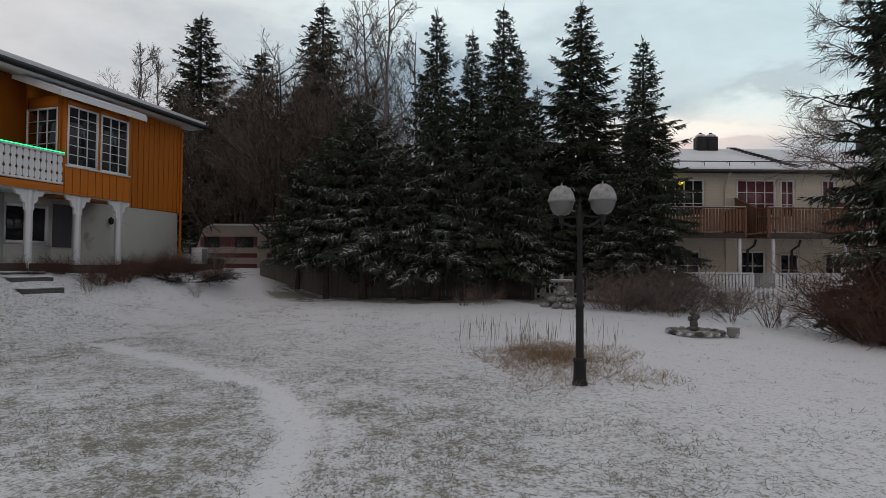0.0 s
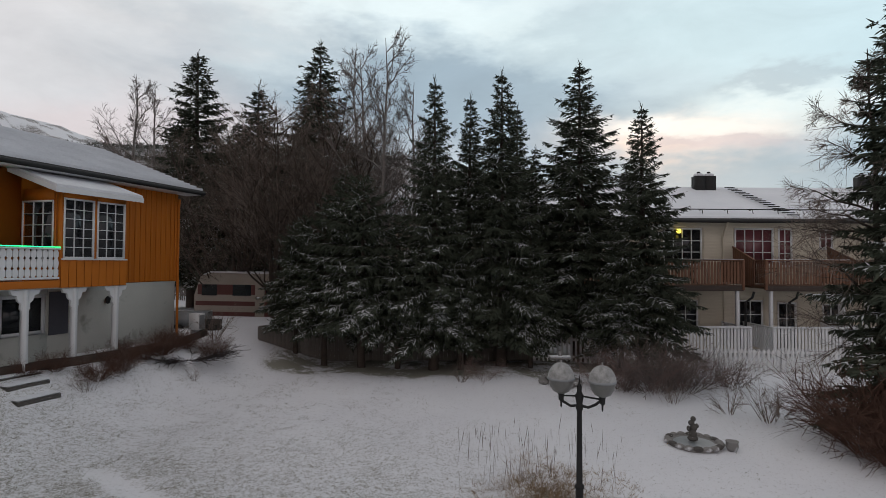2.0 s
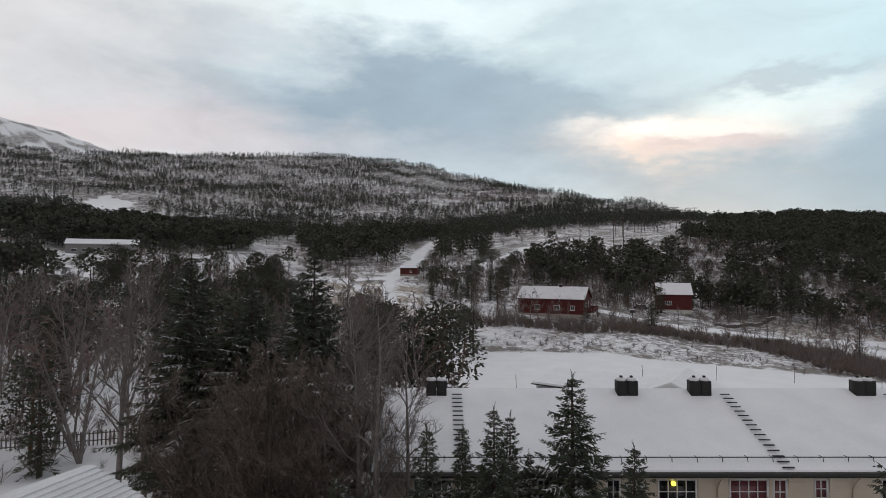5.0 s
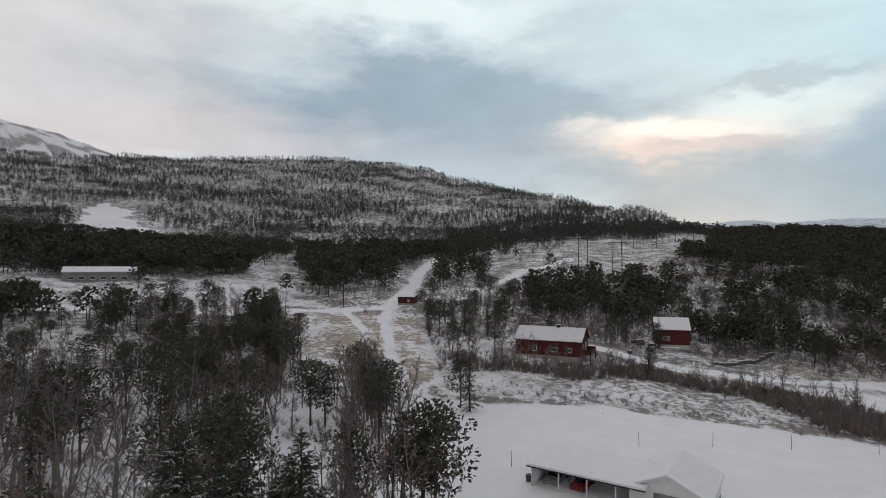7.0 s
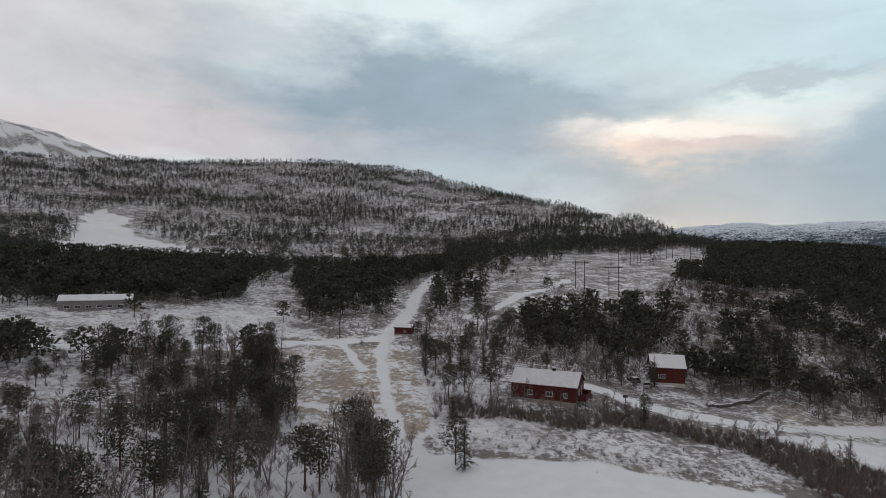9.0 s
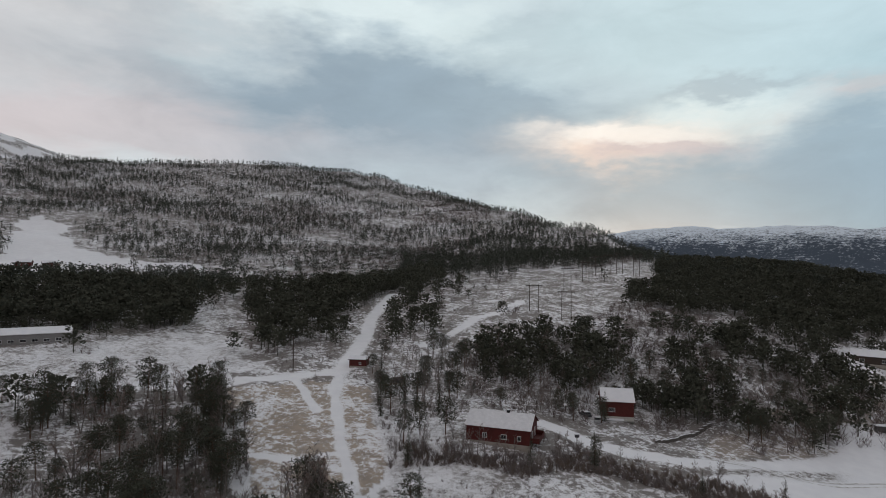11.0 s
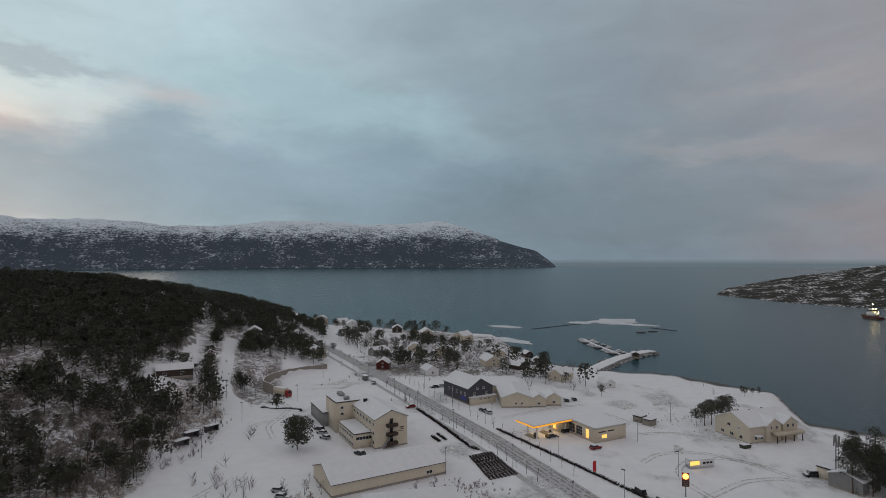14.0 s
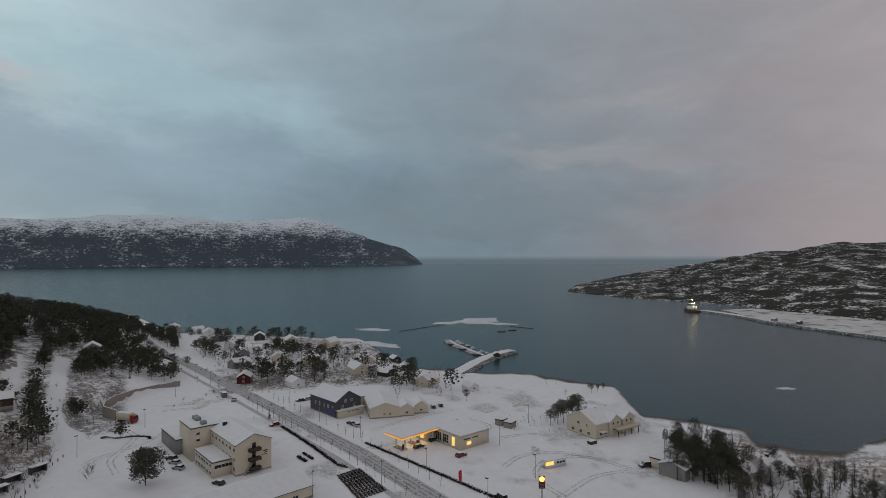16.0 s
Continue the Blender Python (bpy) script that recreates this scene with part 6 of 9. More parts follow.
board_fence("board_fence", (-6.3, 19.3), (3.1, 19.6), 1.35, GREY_WOOD, 0.13, 0.125, "old dark grey board fence behind the spruces", 0.25)
board_fence("picket_fence", (3.2, 19.6), (6.4, 19.4), 1.2, WHITE_PAINT, 0.16, 0.075, "white picket fence behind the spruces", 0.15, pointed=True)
board_fence("picket_fence", (7.6, 20.0), (15.5, 19.3), 0.85, WHITE_PAINT, 0.16, 0.09, "white picket fence along the next garden", 0.0, pointed=True)

# ---------------------------------------------------------------- caravan and clutter beside the house
cvx, cvy = -8.8, 26.4
cv = empty("caravan", cvx, cvy, 0.75, -9, "old off-white caravan with maroon bands and snow on its roof", "caravan")
shell = [(-2.3, 0.35), (2.15, 0.35), (2.3, 0.9), (2.22, 1.7), (1.95, 2.35), (1.5, 2.46), (-1.7, 2.5), (-2.15, 2.35), (-2.45, 1.5), (-2.45, 0.8)]
sh = prism("shell", shell, -1.05, 1.05, CARAVAN_WHITE)
part("shell", sh, None, cv)
part("snow_cover", prism("snow_cover", [(-2.1, 2.42), (-1.7, 2.51), (1.5, 2.47), (1.9, 2.40), (1.5, 2.55), (-1.7, 2.58)], -1.0, 1.0, THIN_SNOW), None, cv)
blk("band", CARAVAN_BROWN, cv, (-2.38, -1.062, 1.02), (2.22, -1.051, 1.22))
blk("window_band", CARAVAN_BROWN, cv, (-2.28, -1.060, 1.52), (2.12, -1.050, 1.98), "faded maroon band along the windows")
blk("band", CARAVAN_BROWN, cv, (-2.30, -1.062, 0.36), (2.15, -1.051, 0.74))
for x, w in ((-1.7, 0.75), (-0.1, 0.9), (1.45, 0.75)):
    wv = blk("window", GLASS, cv, (x - w / 2, -1.066, 1.48), (x + w / 2, -1.053, 1.98), "dark rounded caravan window")
blk("door", CARAVAN_WHITE, cv, (0.55, -1.075, 0.5), (1.0, -1.052, 2.1))
for x in (-0.35, 0.35):
    w = part("wheel", lathe("wheel", [(0.0, -0.08), (0.2, -0.08), (0.31, -0.06), (0.31, 0.06), (0.2, 0.08), (0.0, 0.08)], TYRE, 14), None, cv)
    w.location, w.rotation_euler = (x, -0.95, 0.18), (radians(90), 0, 0)
part("drawbar", tube("drawbar", [(-2.3, 0, 0.3), (-3.2, 0, 0.28)], 0.05, BLACK_METAL, 6), None, cv)
blk("jockey_wheel", BLACK_METAL, cv, (-3.12, -0.03, -0.25), (-3.06, 0.03, 0.35))

tr = empty("trailer", -9.9, 21.3, 1.0, 12, "grey box trailer with snow on its load", "trailer")
part("box", boxes_mesh("box", [(-1.0, -0.6, 0.35, 1.0, -0.56, 0.85), (-1.0, 0.56, 0.35, 1.0, 0.6, 0.85), (-1.0, -0.56, 0.35, -0.96, 0.56, 0.85), (0.96, -0.56, 0.35, 1.0, 0.56, 0.85), (-0.96, -0.56, 0.35, 0.96, 0.56, 0.4)], GREY_METAL), None, tr)
blk("snow_cover", SNOW, tr, (-0.95, -0.55, 0.4), (0.95, 0.55, 0.62))
for y in (-0.68, 0.68):
    w = part("wheel", lathe("wheel", [(0.0, -0.07), (0.26, -0.06), (0.26, 0.06), (0.0, 0.07)], TYRE, 12), None, tr)
    w.location, w.rotation_euler = (0, y, 0.2), (radians(90), 0, 0)
for n, (x, y, z) in enumerate([(-8.35, 20.4, 0.0), (-8.35, 20.4, 0.2), (-8.7, 20.9, 0.0)]):
    ty = new("tyre", lathe("tyre", [(0.18, 0.0), (0.32, 0.02), (0.34, 0.1), (0.32, 0.18), (0.18, 0.2), (0.17, 0.1), (0.18, 0.0)], TYRE, 16))
    ty.matrix_basis = pose(x, y, ground_at(x, y) + z)
    tagged(ty, "old black tyre lying beside the house", "tyre", "old tyres")
hp = empty("heat_pump", -8.35, 18.9, 1.28, 73, "white outdoor heat pump unit on the house wall", "heat pump")
blk("casing", WHITE_PAINT, hp, (-0.15, -0.3, 0.2), (0.15, 0.1, 0.75))
blk("grille", GREY_METAL, hp, (-0.12, -0.315, 0.25), (0.12, -0.30, 0.70))
blk("bracket", GREY_METAL, hp, (-0.12, -0.2, -0.1), (0.12, 0.05, 0.2))

# ---------------------------------------------------------------- the terraced house behind the fence
TX0, TX1, TY, TZ = -2.4, 27.5, 24.8, -0.35
row_house = empty("terraced_house", 0, 0, TZ, 0, "long two-storey cream terraced house with balconies", "house")
DEEP = 11.6
front_holes, wins = [], []
for u in (-1.0, 9.9, 13.1, 19.9):
    mirror = False
    wins.append((u + 0.87, 4.10, 1.75, 1.65, 4, 3))
for u in (4.5, 15.05, 7.6, 21.9):
    wins.append((u + 0.32, 4.05, 0.64, 1.70, 2, 3))
for u in (2.0, 6.2, 16.9, 23.6):
    wins.append((u + 0.31, 4.85, 0.62, 0.90, 2, 2))
for u in (-1.0, 10.3, 13.2, 20.2):
    wins.append((u + 0.6, 1.25, 1.1, 1.30, 2, 2))
for u in (4.5, 15.0, 8.0, 22.0):
    wins.append((u + 0.42, 0.35, 0.85, 2.1, 2, 3))
for u in (2.0, 6.0, 17.0, 24.0):
    wins.append((u + 0.4, 1.3, 0.8, 1.1, 2, 2))
for cx, sill, w, h, c, r in wins:
    front_holes.append((cx - w / 2, sill, cx + w / 2, sill + h))
WH = 5.95
part("wall", boxes_mesh("wall", [(a, TY, z0, b, TY + 0.22, z1) for a, z0, b, z1 in walled(TX0, TX1, -0.8, WH + 0.15, front_holes)] + [(TX0, TY + 0.22, -0.8, TX0 + 0.22, TY + DEEP, WH), (TX1 - 0.22, TY + 0.22, -0.8, TX1, TY + DEEP, WH), (TX0, TY + DEEP, -0.8, TX1, TY + DEEP + 0.22, WH)], CREAM), None, row_house, "cream horizontal weatherboarding")
for k in range(44):
    z = 0.1 + k * 0.135
    for a, z0, b, z1 in walled(TX0, TX1, z, z + 0.128, [h for h in front_holes if h[1] < z + 0.12 and h[3] > z]):
        if b - a > 0.15 and z1 - z0 > 0.12:
            blk("board", CREAM, row_house, (a + 0.06, TY - 0.022, z), (b - 0.06, TY, z + 0.128), turn=None)
for cx, sill, w, h, c, r in wins:
    window(row_house, cx, TY + 0.04, sill, w, h, c, r, bar=0.035, edge=0.07, deep=0.12, pane_mat=ROSY_PANE if sill > 3 and 13 < cx < 18 else None)
part("floor_slab", boxes_mesh("floor_slab", [(TX0 + 0.22, TY + 0.22, 2.95, TX1 - 0.22, TY + DEEP, 3.15), (TX0 + 0.22, TY + 4, 0, TX1 - 0.22, TY + 4.1, 5.9)], MID_GREY), None, row_house)
part("gable_wall", prism("gable_wall", [(TY + 0.01, WH), (TY + DEEP, WH), (TY + DEEP / 2, WH + 2.15)], TX0, TX0 + 0.22, CREAM, "x"), None, row_house)
part("gable_wall", prism("gable_wall", [(TY + 0.01, WH), (TY + DEEP, WH), (TY + DEEP / 2, WH + 2.15)], TX1 - 0.22, TX1, CREAM, "x"), None, row_house)
mid = TY + DEEP / 2 + 0.3
for sgn in (-1, 1):
    e = DEEP / 2 + 0.7
    o = [(mid + sgn * e, 6.02), (mid, 8.20), (mid, 8.32), (mid + sgn * e, 6.14)]
    r = part("roof", prism("roof", o, TX0 - 0.45, TX1 + 0.45, DARK_TILE, "x"), None, row_house)
    part("snow_cover", prism("snow_cover", [(mid + sgn * (e - 0.08), 6.17), (mid, 8.325), (mid, 8.42), (mid + sgn * (e - 0.12), 6.25)], TX0 - 0.42, TX1 + 0.42, ROOF_SNOW, "x"), None, r)
part("gutter", tube("gutter", [(TX0 - 0.4, mid - DEEP / 2 - 0.76, 6.03), (TX1 + 0.4, mid - DEEP / 2 - 0.76, 6.03)], 0.07, BLACK_METAL, 8), None, row_house)
guard = part("snow_guard", tube("snow_guard", [(TX0, mid - DEEP / 2 - 0.05, 6.62), (TX1, mid - DEEP / 2 - 0.05, 6.62)], 0.025, BLACK_METAL, 6), None, row_house)
for k in range(26):
    x = TX0 + 0.5 + k * 1.14
    part("guard_foot", tube("guard_foot", [(x, mid - DEEP / 2 - 0.1, 6.4), (x, mid - DEEP / 2 - 0.05, 6.62), (x + 0.02, mid - DEEP / 2 + 0.25, 6.6)], 0.018, BLACK_METAL, 4), None, guard)
for cx in (0.0, 10.4, 14.4, 23.4):
    ch = part("chimney", boxes_mesh("chimney", [(cx - 0.55, mid - 0.75, 7.4, cx - 0.02, mid - 0.2, 8.95), (cx + 0.02, mid - 0.75, 7.4, cx + 0.55, mid - 0.2, 8.95)], BLACK_METAL), None, row_house, "black twin chimney")
    for dx in (-0.28, 0.28):
        cp = part("cap", lathe("cap", [(0.26, 8.95), (0.27, 9.03), (0.2, 9.1), (0.0, 9.12)], THIN_SNOW, 10), None, ch)
        cp.location = (cx + dx, mid - 0.47, 0)
        ct = part("flue", lathe("flue", [(0.09, 9.0), (0.09, 9.2), (0.0, 9.22)], BLACK_METAL, 8), None, ch)
        ct.location = (cx + dx, mid - 0.47, 0)
for x0 in (1.1, 15.6, 24.5):
    ld = part("roof_ladder", boxes_mesh("roof_ladder", [(-0.22, -0.0, -0.01, -0.19, 0.001, 0.0)], BLACK_METAL), None, row_house)
    for k in range(16):
        f = k / 15
        y, z = mid - 0.9 - f * (DEEP / 2 - 0.35), 8.12 - f * 1.95 + 0.15
        blk("rung", BLACK_METAL, ld, (x0 - 0.26, y - 0.05, z), (x0 + 0.26, y + 0.05, z + 0.04))
for x in (-2.0, 12.55, 18.6, 27.0):
    part("downpipe", tube("downpipe", [(x, TY - 0.55, 5.98), (x, TY - 0.2, 5.6), (x, TY - 0.08, 5.3), (x, TY - 0.08, 0.0)], 0.045, CREAM, 6), None, row_house)
part("lamp_shade", lathe("lamp_shade", [(0.0, 0.0), (0.09, 0.02), (0.11, 0.09), (0.09, 0.17), (0.0, 0.19)], YELLOW_LAMP, 12), None, row_house, "lit yellow outdoor wall lamp").location = (10.55, TY - 0.14, 5.5)

picket_me = prism("baluster", [(-0.045, 0), (0.045, 0), (0.045, 0.93), (-0.045, 0.93)], -0.012, 0.012, BROWN_WOOD)
white_picket = prism("baluster", [(-0.045, 0), (0.045, 0), (0.045, 0.95), (-0.045, 0.95)], -0.012, 0.012, WHITE_PAINT)


def balcony(x0, x1, y0, z, mat, me, label, floor=True):
    b = empty("balcony", 0, 0, TZ, 0, label, "balcony", "balconies of the terraced house")
    if floor:
        blk("deck", BROWN_WOOD, b, (x0, y0 + 0.02, z - 0.16), (x1, TY - 0.03, z - 0.02))
        blk("fascia", DARK_WOOD, b, (x0 - 0.01, y0 - 0.02, z - 0.25), (x1 + 0.01, y0 + 0.02, z - 0.02))
    blk("hand_rail", mat, b, (x0 - 0.03, y0 - 0.06, z + 1.0), (x1 + 0.03, y0 + 0.06, z + 1.05))
    blk("snow_cover", SNOW, b, (x0 - 0.02, y0 - 0.05, z + 1.05), (x1 + 0.02, y0 + 0.05, z + 1.075))
    n = int((x1 - x0) / 0.135)
    for k in range(n):
        o = part("baluster", me, None, b)
        o.location = (x0 + (k + 0.5) * (x1 - x0) / n, y0, z + 0.04)
    for x in (x0, x1):
        r = blk("side_rail", mat, b, (x - 0.03, y0 + 0.06, z + 1.0), (x + 0.03, TY - 0.03, z + 1.05))
        m = int((TY - y0) / 0.135)
        for k in range(m):
            o = part("baluster", me, None, b)
            o.location, o.rotation_euler = (x, y0 + (k + 0.5) * (TY - y0) / m, z + 0.06), (0, 0, radians(90))
        blk("post", mat, b, (x - 0.05, y0 - 0.045, z - 0.2), (x + 0.05, y0 + 0.045, z + 1.06))
    return b


for x0, x1 in ((-1.6, 2.6), (3.4, 7.4), (8.4, 12.5), (13.45, 16.9), (17.5, 21.4), (22.2, 26.5)):
    balcony(x0, x1, 23.0, 3.28, BROWN_WOOD, picket_me, "red-brown stained timber balcony with snowy rail")
for x0, x1 in ((8.4, 12.5), (13.45, 16.9), (17.5, 21.4)):
    balcony(x0, x1, 22.5, 0.55, WHITE_PAINT, white_picket, "white painted terrace railing at ground level", False)
for x in (8.38, 12.98, 17.2, 21.8):
    sc = empty("privacy_screen", x, TY, TZ + 3.26, 0, "sloping stained board screen between two balconies", "screen", "balcony screens")
    for k in range(12):
        y = -0.10 - k * 0.14
        blk("board", BROWN_WOOD, sc, (-0.02, y - 0.13, 0.02), (0.02, y, 1.62 - 0.05 * k))
    cap = blk("cap_rail", BROWN_WOOD, sc, (-0.04, -0.9, 0), (0.04, 0.9, 0.05))
    cap.location, cap.rotation_euler = (0, -0.94, 1.35), (radians(19.6), 0, 0)
for x in (8.6, 12.3, 13.7, 16.7, 17.7, 21.2):
    ps = blk("balcony_post", WHITE_PAINT, row_house, (x - 0.06, 23.04, -0.3), (x + 0.06, 23.16, 3.02))
for x in (12.75, 14.6, 18.9):
    part("rain_pipe", tube("rain_pipe", [(x + 0.25, 23.1, 3.0), (x + 0.2, 23.15, 2.75), (x, 23.3, 2.55), (x, 23.3, 0.0)], 0.05, BLACK_METAL, 7), None, row_house, "black curved rain pipe")
for x, y in ((10.9, 24.2), (14.2, 24.2)):
    tb = empty("patio_table", x, y, TZ + 3.26, 0, "small dark patio table on the balcony", "table", "balcony tables")
    part("top", lathe("top", [(0.0, 0.68), (0.38, 0.68), (0.38, 0.72), (0.0, 0.72)], BLACK_METAL, 16), None, tb)
    for a in (45, 135, 225, 315):
        part("leg", tube("leg", [(0.05 * math.cos(radians(a)), 0.05 * math.sin(radians(a)), 0.68), (0.26 * math.cos(radians(a)), 0.26 * math.sin(radians(a)), 0.0)], 0.015, BLACK_METAL, 5), None, tb)

# ---------------------------------------------------------------- vehicles
def car(x, y, z, turn, paint, label, size=1.0, snow=True, boxy=False, group="parked cars"):
    c = empty("car", x, y, z, turn, label, "car", group)
    c.scale = (size,) * 3
    body = [(-2.15, 0.30), (2.1, 0.30), (2.15, 0.62), (1.95, 0.78), (1.0, 0.92), (-1.9, 0.95), (-2.18, 0.8)]
    part("body", prism("body", body, -0.85, 0.85, paint), None, c)
    cab = [(-1.95, 0.95), (1.0, 0.92), (0.35, 1.42), (-1.5, 1.45)] if not boxy else [(-2.1, 0.95), (1.2, 0.93), (0.7, 1.75), (-2.0, 1.78)]
    part("cabin", prism("cabin", cab, -0.74, 0.74, GLASS), None, c)
    top = cab[2][1]
    blk("roof", SNOW if snow else paint, c, (cab[3][0], -0.72, top), (cab[2][0], 0.72, top + 0.07))
    if snow:
        part("snow_cover", prism("snow_cover", [(1.0, 0.93), (1.95, 0.79), (1.95, 0.83), (1.0, 0.98)], -0.8, 0.8, SNOW), None, c)
    for wx in (-1.35, 1.35):
        for wy in (-0.80, 0.80):
            w = part("wheel", WHEEL, None, c)
            w.location, w.rotation_euler = (wx, wy, 0.31), (radians(90), 0, 0)
    for wy in (-0.55, 0.55):
        blk("headlight", FROSTED, c, (2.12, wy - 0.14, 0.55), (2.17, wy + 0.14, 0.67))
    return c


WHEEL = lathe("wheel", [(0.0, -0.10), (0.19, -0.10), (0.31, -0.08), (0.31, 0.08), (0.19, 0.10), (0.0, 0.10)], TYRE, 12)

# ---------------------------------------------------------------- houses of the valley
gz1 = ground_at(26.7, 129) - 0.1
red1 = gable_house("red_house", 26.9, 129.3, 3.5, -24.8, 14.8, 9.0, 3.7, 2.4, RED_PAINT, "long dark red timber house with a balcony on its gable", [("f", -3, 1.2, 1.1, 1.1), ("f", 1.5, 1.2, 1.4, 1.1), ("f", 5, 1.2, 0.9, 1.1), ("r", -1.5, 1.2, 1.4, 1.6), ("r", 1.6, 1.2, 0.9, 1.9)], [(1.5, 0.0, 0.7, 0.7, 0.7)], trim=RED_PAINT, roof_snow=THIN_SNOW, deep_base=3)
blk("balcony_deck", RED_PAINT, red1, (7.3, -3.6, 0.75), (9.4, 3.2, 0.95))
for x0, y0, x1, y1 in ((9.3, -3.6, 9.4, 3.2), (7.3, -3.6, 9.3, -3.5), (7.3, 3.1, 9.3, 3.2)):
    blk("balcony_rail", RED_PAINT, red1, (x0, y0, 0.95), (x1, y1, 1.9))
for y in (-3.5, 3.1):
    blk("balcony_post", RED_PAINT, red1, (9.2, y, -2.5), (9.35, y + 0.15, 0.95))
red2 = gable_house("red_house", 63.8, 151.8, 0.9, -15, 8.4, 7.4, 6.1, 2.7, RED_PAINT, "dark red house over a white basement with a white porch", [("f", -1.6, 3.2, 1.7, 1.1, 3, 2), ("f", 2.0, 0.8, 0.8, 0.6)], [(1.0, 1.0, 0.7, 0.7, 0.5)], base=WHITE_WALL, trim=RED_PAINT, deep_base=2)
blk("porch", WHITE_PAINT, red2, (-3.6, -5.6, 0.0), (1.2, -3.75, 1.3))
blk("porch_roof", SNOW, red2, (-3.8, -5.8, 1.3), (1.4, -3.72, 1.48))
blk("basement_wall", WHITE_WALL, red2, (-4.24, -3.74, 0.0), (4.24, 3.74, 2.0))
car(56.5, 146, ground_at(56.5, 146), 60, SILVER_CAR, "grey car parked by the red house")
car(54.0, 149.5, ground_at(54, 149.5), 100, DARK_CAR, "dark car parked by the red house")
# low stone wall along the lane
sw = empty("stone_wall", 66.5, 133.8, -0.55, 29, "low dark retaining wall beside the lane", "wall")
for k in range(13):
    c, s_ = math.cos(radians(29)), math.sin(radians(29))
    g0 = ground_at(66.5 + c * (k + 0.5) * 1.9, 133.8 + s_ * (k + 0.5) * 1.9) + 0.55
    top = g0 + 0.55 + 0.14 * ((k * 5) % 4) / 4 + 0.03 * k
    blk("stone", WORN_STONE, sw, (k * 1.9, -0.25 - 0.03 * (k % 3), g0 - 0.9), (k * 1.9 + 1.86, 0.25, top))
    blk("snow_cover", SNOW, sw, (k * 1.9, -0.2, top), (k * 1.9 + 1.86, 0.24, top + 0.07))
mb = empty("mailbox_stand", 44.5, 128.0, ground_at(44.5, 128), 0, "dark mailbox stand on a post by the lane", "mailbox")
blk("post", DARK_WOOD, mb, (-0.08, -0.08, -0.2), (0.08, 0.08, 2.6))
blk("box", DARK_GREY, mb, (-0.5, -0.25, 2.2), (0.5, 0.25, 2.9))
blk("snow_cover", SNOW, mb, (-0.5, -0.25, 2.9), (0.5, 0.25, 3.0))

white_hall = gable_house("white_hall", -112.5, 187, 17.7, 27, 20.5, 8, 3.7, 1.5, MID_GREY, "long low grey hall with a snowy roof", [("f", u, 1.2, 1.6, 0.9) for u in (-8, -5, -2, 1, 4, 7)], trim=WHITE_PAINT)
gable_house("tool_shed", -9.5, 181, ground_at(-9.5, 181) - 0.3, -12, 5.5, 4.0, 2.4, 0.7, RED_PAINT, "small dark red shed beside a track", [("f", 0.8, 0.9, 0.8, 0.7)], trim=DARK_WOOD, category="shed", group="sheds by the track")
gable_house("tool_shed", 3, 168, ground_at(3, 168) - 0.2, 10, 3.2, 2.6, 2.2, 0.4, DARK_GREY, "small dark grey shed at the wood's edge", [], trim=DARK_WOOD, category="shed", group="sheds by the track")
for x, y, t in ((-225, 363, 20), (-212, 367, 35), (-229, 314, 25)):
    gable_house("cabin", x, y, ground_at(x, y) - 0.2, t, 8, 6, 2.6, 1.4, RED_PAINT if t != 25 else PALE_CREAM, "small timber cabin below the wooded hill", [("f", -1.5, 1, 1, 1), ("f", 1.5, 1, 1, 1)], trim=DARK_WOOD, category="cabin", group="cabins on the slope")

# carport and garage below the camera
CPX, CPY, CPZ = 18.2, 63.2, -1.25
cp = empty("carport", CPX, CPY, CPZ, -34, "open white carport with a long snowy roof", "carport")
part("back_wall", boxes_mesh("back_wall", [(-6.2, 3.2, -0.5, 6.2, 3.4, 2.5), (-6.2, -3.0, -0.5, -6.0, 3.2, 2.5)], WHITE_PAINT), None, cp)
for x in (-6.1, -2.9, 0.3, 3.4):
    blk("post", WHITE_PAINT, cp, (x - 0.07, -3.3, -0.3), (x + 0.07, -3.15, 2.5))
blk("floor", CONCRETE, cp, (-6.2, -3.2, -0.4), (6.2, 3.2, 0.02))
part("roof", prism("roof", [(-3.7, 2.5), (3.7, 3.0), (3.7, 3.15), (-3.7, 2.65)], -6.6, 6.6, WHITE_PAINT, "x"), None, cp)
part("snow_cover", prism("snow_cover", [(-3.65, 2.655), (3.65, 3.155), (3.65, 3.3), (-3.6, 2.8)], -6.5, 6.5, ROOF_SNOW, "x"), None, cp)
part("gutter", tube("gutter", [(-6.6, -3.75, 2.55), (6.6, -3.75, 2.55)], 0.06, BLACK_METAL, 6), None, cp)
m_cp = pose(CPX, CPY, CPZ, 0, 0, -34)
for u, paint, lb in ((-4.5, SILVER_CAR, "pale car parked in the carport"), (-1.3, RED_CAR, "red car parked in the carport")):
    p = m_cp @ Vector((u, 0.2, 0.02))
    car(p.x, p.y, p.z, -34 - 90, paint, lb, 0.95, False)
bn = empty("wheelie_bin", *(m_cp @ Vector((-6.9, -2.2, -0.05))), -34, "dark wheelie bin beside the carport", "bin")
part("body", prism("body", [(-0.25, 0.0), (0.25, 0.0), (0.3, 1.0), (-0.3, 1.0)], -0.3, 0.3, DARK_GREY), None, bn)
blk("lid", DARK_GREY, bn, (-0.33, -0.34, 1.0), (0.33, 0.33, 1.08))
